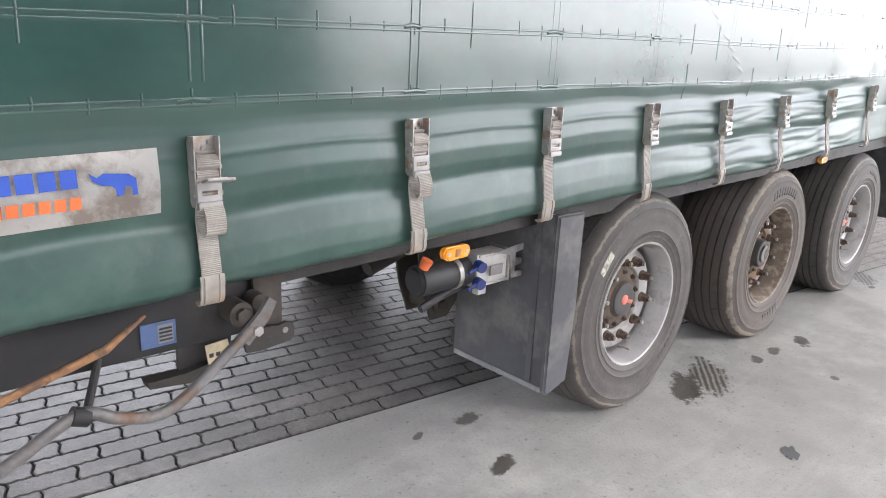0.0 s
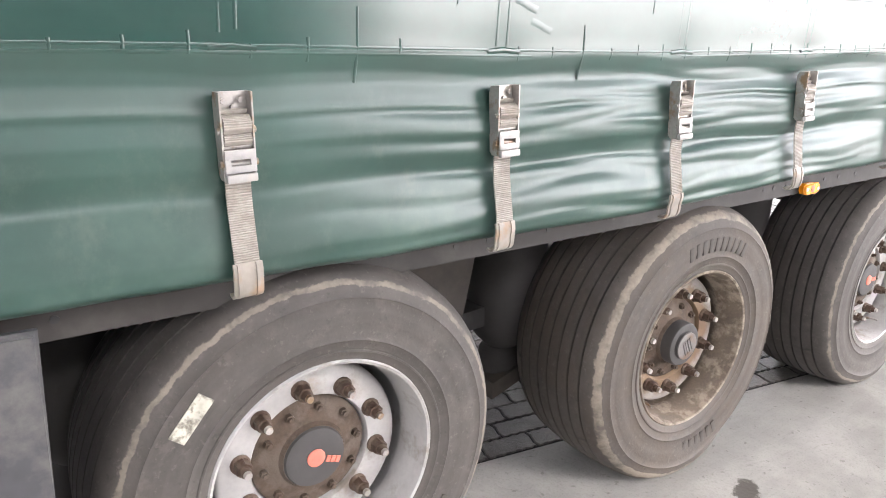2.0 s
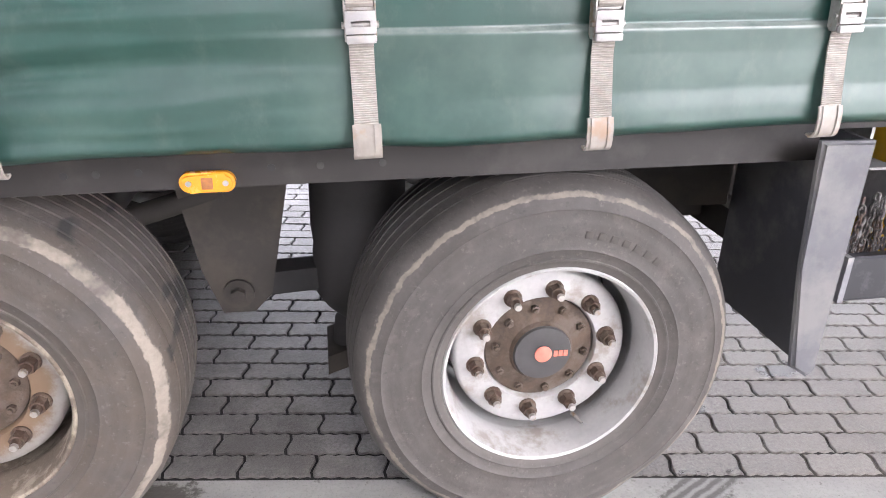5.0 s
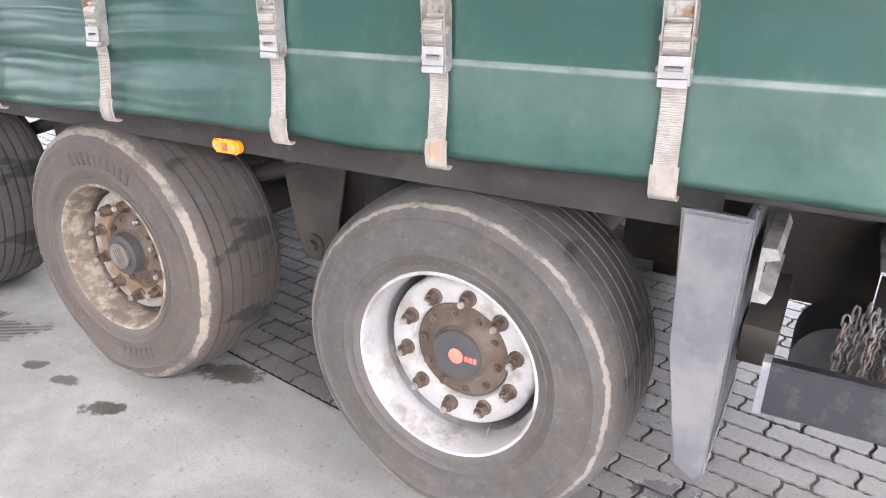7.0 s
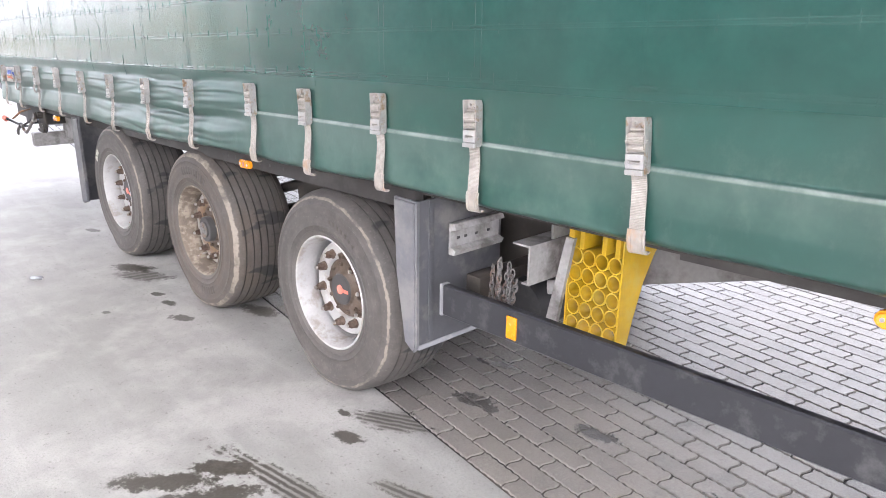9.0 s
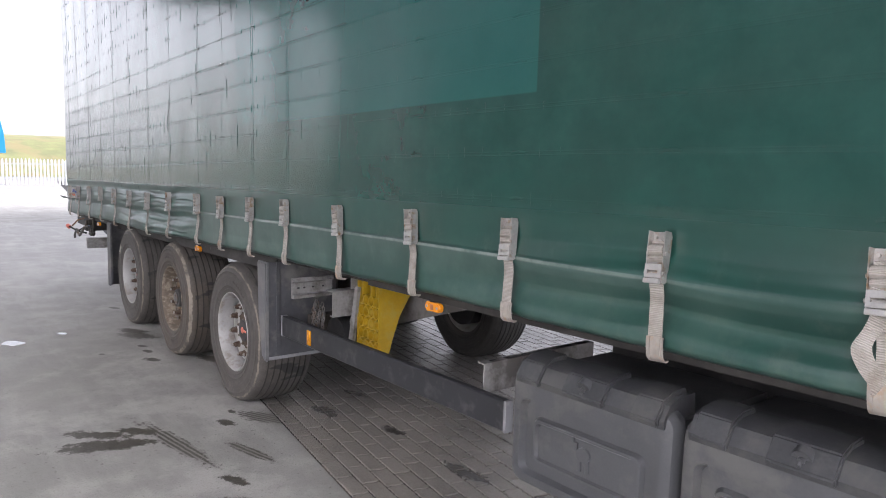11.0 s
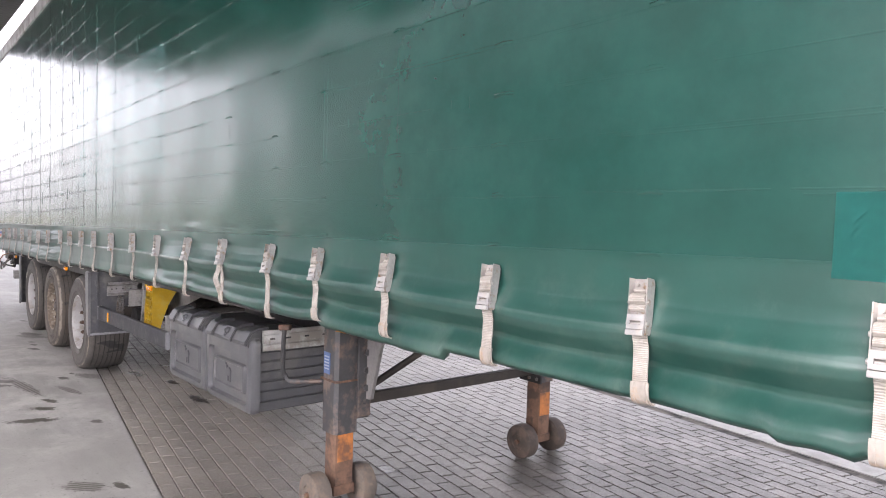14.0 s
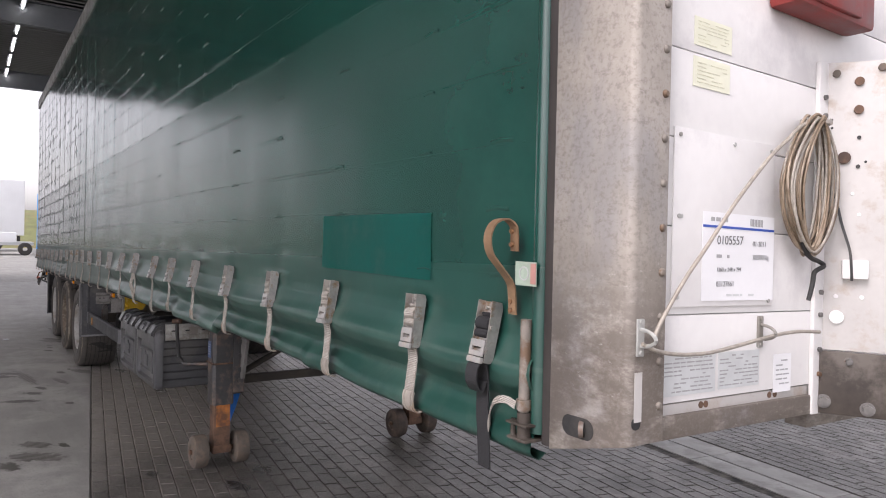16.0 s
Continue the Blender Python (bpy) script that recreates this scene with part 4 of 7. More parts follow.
def hem_drop(x):
    d = 0.010 * noise.noise((x * 1.3, 0, 9.0)) + 0.004 * noise.noise((x * 6, 0, 4.0))
    # a torn length hangs below the hooks, with a shorter one ahead of it
    if x < 7.335:
        d += (0.030 + 0.002 * noise.noise((x * 9, 2.0, 0))) * smoothstep(6.40, 6.50, x)
    if 8.50 < x < 8.68:
        d += 0.010 + 0.008 * noise.noise((x * 14, 6.0, 0))
    d += 0.012 * smoothstep(8.4, 9.2, x) - 0.024 * smoothstep(6.1, 6.7, x)
    return d


def curtain_part():
    bm = B()
    nx = 620
    zs = [1.034 + 0.0055 * k for k in range(80)]
    for step in (0.008, 0.012, 0.018, 0.028, 0.04):
        zs += [zs[-1] + step * k for k in range(1, 6)]
    zs += [zs[-1] + 0.055 * k for k in range(1, 48)]
    zs = [z for z in zs if z < Z_ROOF - 0.14] + [Z_ROOF - 0.14]
    rows = []
    for i in range(nx + 1):
        x = X_REAR + (X_CUR - X_REAR) * i / nx
        col = []
        hd = hem_drop(x)
        col.append(bm.verts.new((x, curtain_y(x, 1.035) + 0.022, zw(x, 1.049 - hd))))
        for z in zs:
            zz = z - hd * smoothstep(1.2, 1.035, z)
            col.append(bm.verts.new((x, curtain_y(x, z), zw(x, zz))))
        rows.append(col)
    for p, q in zip(rows, rows[1:]):
        for j in range(len(p) - 1):
            bm.faces.new((p[j], q[j], q[j + 1], p[j + 1]))
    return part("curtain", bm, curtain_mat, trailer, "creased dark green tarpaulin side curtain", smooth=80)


curtain = curtain_part()
# patch of newer cloth
bm = B()
for i in range(21):
    for j in range(6):
        x, z = 8.608 + 0.710 * i / 20, 1.421 + 0.181 * j / 5
        bm.verts.new((x, curtain_y(x, z) - 0.003, zw(x, z) - 0.004 * (j < 5) * (i / 20)))
bm.verts.ensure_lookup_table()
for i in range(20):
    for j in range(5):
        a = i * 6 + j
        bm.faces.new([bm.verts[q] for q in (a, a + 6, a + 7, a + 1)])
bmesh.ops.solidify(bm, geom=bm.faces[:], thickness=0.0015)
part("patch", bm, teal_vinyl, curtain, "brighter teal rectangular repair patch", smooth=80)
# welded rows, pressed marks and pole lines that stand out of the cloth
def welt(bm, pts, width, height, across):
    """A low ridge along (x, z) points; across is the way its width runs, in x and z."""
    rows = []
    for x, z in pts:
        row = []
        for s_, h in ((-0.5, -0.0004), (0.0, height), (0.5, -0.0004)):
            xx, zz = x + across[0] * s_ * width, z + across[1] * s_ * width
            row.append(bm.verts.new((xx, curtain_y(xx, zz) - h, zw(xx, zz))))
        rows.append(row)
    for p, q in zip(rows, rows[1:]):
        bm.faces.new((p[0], p[1], q[1], q[0]))
        bm.faces.new((p[1], p[2], q[2], q[1]))


bm = B()
rw = random.Random(31)
ROWS = [1.444 + 0.160 * k for k in range(15)]
for ri, zr in enumerate(ROWS):
    for dz in (-0.006, 0.006):
        x = X_REAR + 0.05
        while x < 9.7:
            ln = rw.uniform(0.25, 0.9)
            if rw.random() < (0.96 if x < 5 else 0.6):
                n_ = max(2, int(ln / 0.08))
                wob = [0.002 * noise.noise((x + ln * q / n_, ri * 3.1, 0)) for q in range(n_ + 1)]
                welt(bm, [(min(x + ln * q / n_, 9.7), zr + dz + wob[q]) for q in range(n_ + 1)], 0.0075, (0.0014 if x < 1.5 else 0.0010) if zr < 2.5 else 0.0006, (0, 1))
            x += ln + (0.0 if x < 5 else rw.uniform(0.0, 0.15))
    # short upright marks across each row
    x = X_REAR + 0.1
    while x < 8.4:
        dens = max(smoothstep(6.8, 3.2, x) * (0.9 if zr < 2.25 else 0.5), 0.45 * smoothstep(8.6, 7.0, x) * (1.70 < zr < 2.7))
        if rw.random() < dens:
            hgt = rw.uniform(0.010, 0.022) if rw.random() < 0.92 or x > 3.2 else rw.uniform(0.05, 0.075)
            zc_ = zr + rw.uniform(-0.004, 0.012)
            welt(bm, [(x, zc_ - hgt), (x + 0.001, zc_), (x, zc_ + hgt)], 0.007, 0.0022 if x < 2.0 else 0.0011 if x < 5 else 0.0008, (1, 0))
        x += 0.098 + rw.uniform(-0.006, 0.006)
tagged(part("weld_seam", bm, curtain_mat, curtain, smooth=80), kind="stuff")
bm = B()
for sx in STRAPS:
    if sx > 7.8:
        continue
    for dx in (-0.014, 0.014):
        z = (1.44 if sx < 3.1 else 1.72) + rw.uniform(0, 0.05)
        while z < 3.7:
            ln = rw.uniform(0.2, 0.7)
            if rw.random() < 0.8 * smoothstep(8.6, 5.5, sx) and (sx < 3.1 or z < 2.75):
                welt(bm, [(sx + dx + 0.0015 * noise.noise((sx, z + ln * q / 6, 4)), min(z + ln * q / 6, 3.9)) for q in range(7)], 0.010, 0.0013 if sx < 3.1 else 0.0006, (1, 0))
            z += ln + 0.02
tagged(part("pole_line", bm, curtain_mat, curtain, smooth=80), kind="stuff")
bm = B()
for zr in ROWS:
    for sx in STRAPS:
        if rw.random() < 0.8:
            hh = 0.0044
            w_ = rw.uniform(0.026, 0.044)
            x0_ = sx + rw.uniform(-0.01, 0.01)
            welt(bm, [(x0_ - w_, zr + 0.002), (x0_ - w_ * 0.5, zr + 0.004), (x0_, zr + 0.006), (x0_ + w_ * 0.5, zr + 0.004), (x0_ + w_, zr + 0.002)], 0.013, hh, (0, 1))
tagged(part("weld_knot", bm, curtain_mat, curtain, smooth=80), kind="stuff")
# a slanting row of dents towards the rear
bm = B()
for k in range(26):
    f = k / 25
    x, z = -2.30 + 1.43 * f + rw.uniform(-0.01, 0.01), 2.55 - 1.05 * f
    welt(bm, [(x - 0.030, z + 0.010), (x - 0.012, z + 0.005), (x + 0.012, z - 0.005), (x + 0.030, z - 0.010)], 0.022, 0.0007 + 0.0007 * rw.random(), (0.4, 0.9))
tagged(part("dent", bm, curtain_mat, curtain, smooth=80), kind="stuff")
# vertical seam roll at the front edge of the curtain
bm = B()
bm_tube(bm, [(9.766, 0.002, 1.29 + 0.2 * k) for k in range(15)], 0.021, 14)
part("edge_roll", bm, curtain_mat, curtain)

# body: roof, far side, rear doors, floor
bm = B()
bm_box(bm, X_REAR, 10.02, 0.0, 2.55, Z_ROOF - 0.03, Z_ROOF, bevel=0.01)
part("roof", leaned(bm), galvanised, trailer, "pale roof sheet")
bm = B()
bm_box(bm, X_REAR - 0.015, 9.80, -0.02, 0.05, Z_ROOF - 0.15, Z_ROOF + 0.005, bevel=0.008)
part("roof_rail", leaned(bm), galvanised, trailer, "weathered aluminium roof rail above the curtain")
bm = B()
bm_box(bm, X_REAR, 10.0, 2.50, 2.55, Z_HEM, Z_ROOF - 0.03)
part("far_curtain", leaned(bm), curtain_mat, trailer)
bm = B()
bm_box(bm, X_REAR - 0.03, X_REAR + 0.01, 0.03, 2.52, 1.02, Z_ROOF - 0.01, bevel=0.006)
part("rear_door", leaned(bm), wall_white, trailer)
bm = B()
bm_box(bm, X_REAR, 10.0, 0.06, 2.49, 1.14, 1.17)
part("floor", leaned(bm), chassis_dusty, trailer)
# side raves and long members
for y0, y1 in ((0.105, 0.16), (2.39, 2.445)):
    prof = [(y0, 1.09), (y0, 0.905), (y1 + 0.02, 0.895), (y1 + 0.02, 0.905), (y0 + 0.008, 0.915), (y0 + 0.008, 1.09)]
    for xa, xb, lift in ((X_REAR + 0.02, -2.0, 0.058), (-2.0, 1.95, 0.042), (1.95, 3.02, 0.115), (3.02, 5.6, 0.10), (5.6, 9.75, 0.13)):
        bm = B()
        bm_plate(bm, [(p[0], p[1] + (lift if p[1] < 1 else 0)) for p in prof], "x", xa, xb)
        part("side_rail", leaned(bm), chassis_rail, trailer, "dusty dark grey side rail with bolt holes")
holes = [0.30, 0.36, 0.44, 0.70, 0.80, 0.93, -1.0, -0.9, -0.7, -0.45, -2.0, -1.85]
for hx in holes:
    bm = B()
    bm_cyl(bm, (hx, 0.1035, 0.985 + S * hx), (hx, 0.11, 0.985 + S * hx), 0.008, 10)
    part("bolt_hole", bm, black_rubber, trailer)
for yc in (0.72, 1.83):
    bm = B()
    for za, zb, w in ((0.855, 0.87, 0.07), (0.87, 1.10, 0.006), (1.10, 1.115, 0.07)):
        bm_box(bm, X_REAR + 0.1, 5.0, yc - w, yc + w, za, zb)
    part("chassis_beam", leaned(bm), chassis, trailer, "dark steel longitudinal chassis beam")
    bm = B()
    bm_plate(bm, [(2.30, 0.90), (2.30, 0.60), (2.34, 0.605), (2.75, 0.729), (3.20, 0.86), (3.20, 0.90)], "y", yc - 0.062, yc - 0.050)
    part("beam_skirt", leaned(bm), beam_grey, trailer, "pale grey lower web of the chassis beam")
    bm = B()
    bm_box(bm, 1.72, 2.296, yc - 0.060, yc - 0.050, 0.60, 0.90, bevel=0.003)
    part("frame_plate", leaned(bm), chassis_dusty, trailer, "dark plate on the frame beside the brake chamber")
    bm = B()
    bm_plate(bm, [(5.0, 0.86), (6.6, 1.0), (9.3, 1.0), (9.3, 1.13), (5.0, 1.13)], "y", yc - 0.04, yc + 0.04)
    part("gooseneck", leaned(bm), chassis, trailer)
for k in range(24):
    xx = -3.8 + 0.58 * k
    bm = B()
    bm_box(bm, xx - 0.025, xx + 0.025, 0.13, 2.42, 1.04, 1.14)
    part("cross_member", leaned(bm), chassis, trailer)

# ---- wheels ----
R_T = 0.489
DISH = 0.028     # how deep the disc and hub sit behind the rim edge


def tyre_mesh(mat, name):
    prof = [(0.263, 0.030), (0.267, 0.010), (0.280, 0.000), (0.291, -0.002), (0.293, -0.0045), (0.297, -0.0045), (0.299, -0.002), (0.318, -0.005), (0.322, -0.009), (0.328, -0.005), (0.36, -0.010), (0.395, -0.010), (0.414, -0.006), (0.418, -0.0085), (0.424, -0.004), (0.436, 0.001), (0.445, 0.005), (0.453, 0.010), (0.460, 0.017), (0.467, 0.027), (0.473, 0.038), (0.478, 0.050)]
    w = 0.385

    def crown(y):
        return R_T - 0.010 * ((y - w / 2) / (w / 2 - 0.056)) ** 2

    edge = []
    for k in range(7):
        c = 0.0625 + 0.0435 * k
        edge += [(crown(c), c - 0.0042), (crown(c) - 0.008, c - 0.0028), (crown(c) - 0.008, c + 0.0028), (crown(c), c + 0.0042)]
    prof = prof + edge + [(r, w - y) for r, y in reversed(prof)]
    bm = B()
    bm_lathe(bm, prof, 96, closed=False)
    # flat where it stands on the ground, bulging above the contact
    for v in bm.verts:
        low = smoothstep(-0.36, -0.46, v.co.z)
        if low > 0:
            side = 1.0 - 2.0 * v.co.y / w
            v.co.y -= 0.020 * low * max(-1.0, min(1.0, side * 1.6))
            v.co.z = max(v.co.z, -0.4685)
    return mesh_of(name, bm, mat, 50)


def rim_mesh(mat, name):
    prof = [(0.272, 0.020), (0.2735, 0.004), (0.270, 0.000), (0.264, 0.003), (0.260, 0.014), (0.2585, 0.030), (0.254, 0.055), (0.2475, 0.098), (0.250, 0.106), (0.258, 0.125), (0.258, 0.24), (0.27, 0.36), (0.279, 0.37)]
    bm = B()
    bm_lathe(bm, prof, 72)
    return mesh_of(name, bm, mat, 40)


def disc_mesh(mat):
    disc = [(0.246, 0.30), (0.232, 0.26), (0.227, 0.15), (0.2275, 0.085), (0.224, 0.075), (0.216, 0.070), (0.150, 0.070), (0.146, 0.076), (0.143, 0.12), (0.150, 0.13), (0.215, 0.125), (0.222, 0.27), (0.245, 0.31)]
    bm = B()
    bm_lathe(bm, disc, 72)
    return mesh_of("disc", bm, mat, 40)


def hub_mesh(name, mat):
    bm = B()
    bm_lathe(bm, [(0.1425, 0.13), (0.1425, 0.084), (0.136, 0.078), (0.108, 0.075), (0.100, 0.070), (0.084, 0.066), (0.080, 0.060), (0.078, 0.055), (0.001, 0.055)], 48)
    return mesh_of(name, bm, mat, 40)


def cap_mesh(name, mat, tall):
    bm = B()
    y = 0.046 if not tall else 0.016
    bm_lathe(bm, [(0.077, 0.07), (0.0765, y + 0.010), (0.073, y + 0.002), (0.066, y), (0.050, y + (0.0 if not tall else 0.002)), (0.046, y + (0.0 if not tall else -0.006)), (0.001, y + (0.0 if not tall else -0.008))], 40)
    return mesh_of(name, bm, mat, 40)


def nut_mesh():
    bm = B()
    bm_lathe(bm, [(0.0235, 0.0), (0.0235, -0.005), (0.020, -0.009)], 14)
    bm_cyl(bm, (0, -0.004, 0), (0, -0.032, 0), 0.0205, 6, 0.0185)
    bm_cyl(bm, (0, -0.030, 0), (0, -0.046, 0), 0.0135, 10, 0.0110)
    return mesh_of("wheel_nut", bm, nut_steel, 40)


def bolt_mesh():
    bm = B()
    bm_cyl(bm, (0, 0, 0), (0, -0.014, 0), 0.011, 6)
    bm_cyl(bm, (0, -0.012, 0), (0, -0.020, 0), 0.006, 8)
    return mesh_of("hub_bolt", bm, hub_dirt, 40)


me_tyre, me_tyre_mid, me_tyre_far = tyre_mesh(tyre_mat, "tyre"), tyre_mesh(tyre_scuffed, "tyre"), tyre_mesh(tyre_shaded, "tyre")
me_rim, me_rim_rust = rim_mesh(rim_white, "wheel"), rim_mesh(rim_rust, "wheel")
me_disc, me_disc_rust = disc_mesh(rim_white), disc_mesh(disc_rust)
me_hub = hub_mesh("hub", hub_dirt)
me_cap, me_cap_tall = cap_mesh("hub_cap", cap_grey, False), cap_mesh("hub_cap", cap_grey, True)
me_nut, me_bolt = nut_mesh(), bolt_mesh()
bm = B()
bm_cyl(bm, (0, -0.045, 0), (0, -0.055, 0), 0.0098, 10, 0.0085)
me_stud = mesh_of("stud", bm, zinc, 40)
bm = B()
bm_lathe(bm, [(0.0225, 0.0), (0.0225, -0.0025), (0.02, -0.004), (0.001, -0.004)], 24)
me_dot = mesh_of("badge", bm, red_paint)
bm = B()
for k in range(3):
    bm_box(bm, 0.028 + 0.013 * k, 0.038 + 0.013 * k, -0.0025, 0.0, -0.008, 0.008)
me_mark = mesh_of("badge_mark", bm, red_paint, 0)
bm = B()
bm_lathe(bm, [(0.048, 0.0), (0.048, -0.004), (0.044, -0.005), (0.001, -0.005)], 32)
for k in range(4):
    bm_box(bm, -0.026, 0.026, -0.008, -0.004, -0.020 + 0.0115 * k, -0.013 + 0.0115 * k)
me_tall_badge = mesh_of("badge", bm, worn_steel)
bm = B()
bm_tube(bm, [(0, 0, 0), (0.004, -0.03, 0.006), (0.01, -0.055, 0.004)], [0.006, 0.005, 0.0035], 8)
me_valve = mesh_of("valve", bm, zinc)


def wheel(x, rusty, turn, z=0.489, near=True):
    base = Matrix.Translation((x, 0.058, z)) @ Matrix.Rotation(turn, 4, "Y")
    if not near:
        base = Matrix.Translation((x, 2.49, z)) @ Matrix.Rotation(math.pi, 4, "Z") @ Matrix.Rotation(turn, 4, "Y")
    w = part("wheel", me_rim_rust if rusty else me_rim, None, trailer, "rust-streaked white steel rim" if rusty else "silver painted ten-stud steel rim", at=base)
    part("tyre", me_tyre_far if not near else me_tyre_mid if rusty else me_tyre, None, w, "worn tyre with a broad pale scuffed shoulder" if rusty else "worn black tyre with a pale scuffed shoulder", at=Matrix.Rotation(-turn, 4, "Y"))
    if not near:
        part("disc", me_disc, None, w, at=(0, DISH, 0))
        return w
    part("disc", me_disc_rust if rusty else me_disc, None, w, "wheel disc stained with rust round the studs" if rusty else "", at=(0, DISH, 0))
    part("hub", me_hub, None, w, "hub face caked in brown brake dust", at=(0, DISH, 0))
    part("hub_cap", me_cap_tall if rusty else me_cap, None, w, at=(0, DISH, 0))
    if rusty:
        part("badge", me_tall_badge, None, w, at=(0, 0.0095 + DISH, 0))
    else:
        part("badge", me_dot, None, w, "faded red round badge", at=(0, 0.0458 + DISH, 0))
        part("badge_mark", me_mark, None, w, at=(0, 0.0458 + DISH, 0))
    for k in range(10):
        a = TAU * (k + 0.3) / 10
        at_nut = Matrix.Translation((0.173 * math.cos(a), 0.070 + DISH, 0.173 * math.sin(a))) @ Matrix.Rotation(a * 3.7, 4, "Y")
        part("wheel_nut", me_nut, None, w, at=at_nut)
        part("stud", me_stud, None, w, at=at_nut)
        a = TAU * (k + 0.8) / 10
        part("hub_bolt", me_bolt, None, w, at=Matrix.Translation((0.118 * math.cos(a), 0.078 + DISH, 0.118 * math.sin(a))))
    a = -1.1
    part("valve", me_valve, None, w, at=Matrix.Translation((0.235 * math.cos(a), 0.10, 0.235 * math.sin(a))))
    return w


def tyre_marks(w, groups, r0, hgt):
    """Raised moulded marks on a sidewall, as plain bars."""
    for a0, count in groups:
        for k in range(count):
            a = a0 + k * 0.088
            bm = B()
            bm_box(bm, -0.009, 0.009, -0.0118, -0.004, -hgt / 2, hgt / 2, bevel=0.001)
            part("moulded_mark", bm, mould_rubber, w, at=Matrix.Rotation(-a + math.pi / 2, 4, "Y") @ Matrix.Translation((0, 0, r0)))


wheel_rear = wheel(-1.353, False, 0.35)
wheel_mid = wheel(-0.022, True, 1.1)
wheel_front = wheel(1.335, False, 0.0)
for xx in (-1.362, -0.015, 1.328):
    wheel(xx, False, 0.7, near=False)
    bm = B()
    bm_cyl(bm, (xx, 0.30, 0.494), (xx, 2.25, 0.494), 0.065, 20)
    part("axle", bm, chassis_dusty, trailer, "dusty round axle beam")
    for yb in (0.36, 2.19):
        bm = B()
        bm_cyl(bm, (xx, yb - 0.09, 0.494), (xx, yb + 0.12, 0.494), 0.20, 32)
        part("brake_drum", bm, chassis, trailer)
    for yc in (0.55, 2.0):
        # spring hanger ahead of the axle, trailing arm, air bag behind
        hx = xx - 0.77 + 0.005
        bm = B()
        bm_plate(bm, [(hx - 0.15, 0.92), (hx + 0.16, 0.92), (hx + 0.09, 0.53), (hx + 0.04, 0.475), (hx - 0.045, 0.475), (hx - 0.09, 0.60)], "y", yc - 0.075, yc - 0.065)
        bm_plate(bm, [(hx - 0.15, 0.92), (hx + 0.16, 0.92), (hx + 0.09, 0.53), (hx + 0.04, 0.475), (hx - 0.045, 0.475), (hx - 0.09, 0.60)], "y", yc + 0.065, yc + 0.075)
        part("spring_hanger", bm, chassis_dusty, trailer, "dusty welded steel spring hanger")
        bm = B()
        bm_cyl(bm, (hx, yc - 0.085, 0.535), (hx, yc + 0.085, 0.535), 0.042, 20)
        bm_cyl(bm, (hx, yc - 0.105, 0.535), (hx, yc + 0.10, 0.535), 0.022, 6)
        part("pivot_bolt", bm, chassis_dusty, trailer)
        bm = B()
        bm_plate(bm, [(hx - 0.03, 0.50), (hx + 0.75, 0.56), (hx + 0.80, 0.58), (hx + 0.80, 0.63), (hx + 0.70, 0.62), (hx - 0.03, 0.57)], "y", yc - 0.045, yc + 0.045)
        part("trailing_arm", bm, chassis, trailer)
        bx = xx - 0.43
        bm = B()
        prof = [(0.085, 0.30), (0.075, 0.40), (0.06, 0.42), (0.10, 0.46), (0.125, 0.50), (0.128, 0.56), (0.132, 0.62), (0.128, 0.65), (0.134, 0.70), (0.134, 0.84), (0.128, 0.90), (0.10, 0.915)]
        ring = B()
        bm_lathe(ring, [(r, zz) for r, zz in prof], 32)
        for v in ring.verts:
            v.co = Vector((bx + v.co.x, yc + v.co.z, v.co.y))
        part("air_bag", ring, dusty_rubber, trailer, "black rolling-lobe suspension air bag", smooth=60)
        bm.free()
        bm = B()
        bm_plate(bm, [(bx - 0.10, 0.26), (bx + 0.42, 0.44), (bx + 0.42, 0.50), (bx - 0.10, 0.32)], "y", yc - 0.09, yc + 0.09)
        part("bag_bracket", bm, chassis_dusty, trailer)
        bm = B()
        bm_cyl(bm, (hx - 0.34, yc - 0.05, 0.73), (hx - 0.02, yc - 0.05, 0.83), 0.030, 16)
        part("shock_absorber", bm, chassis_dusty, trailer, "brown dusty shock absorber")

# ---- mudguards ----
def mudguard(x, side, zb, zt, depth, tip, edge_mat):
    """A plate across the wheel with a deep return along its outer edge. side: the way the return runs; tip: how far it narrows below."""
    bm = B()
    bm_box(bm, min(x, x - side * 0.012), max(x, x - side * 0.012), 0.028, 0.485, zb, zt, bevel=0.003)
    g = part("mudguard", bm, flap_plastic, trailer, "dark grey plastic mudguard plate with a deep outer return")
    e = x - side * depth
    bm = B()
    bm_plate(bm, [(x + side * 0.004, zt), (e, zt), (e + side * tip * 0.35, zb + 0.3), (e + side * tip, zb + 0.02), (x - side * 0.015, zb - 0.012), (x + side * 0.004, zb + 0.01)], "y", 0.006, 0.026)
    es = [ed for ed in bm.edges if abs(ed.verts[0].co.y - ed.verts[1].co.y) < 1e-4 and abs(ed.verts[0].co.y - 0.006) < 1e-4]
    bmesh.ops.bevel(bm, geom=es, offset=0.008, segments=3, affect="EDGES")
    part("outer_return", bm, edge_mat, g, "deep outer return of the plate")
    bm = B()
    bm_box(bm, min(x, x + side * 0.006), max(x, x + side * 0.006), 0.075, 0.10, zb + 0.03, zt, bevel=0.002)
    part("stiffener", bm, flap_plastic, g)
    bm = B()
    bm_box(bm, min(x, x + side * 0.005), max(x, x + side * 0.005), 0.025, 0.48, zb, zb + 0.02, bevel=0.002)
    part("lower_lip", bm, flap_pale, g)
    return g


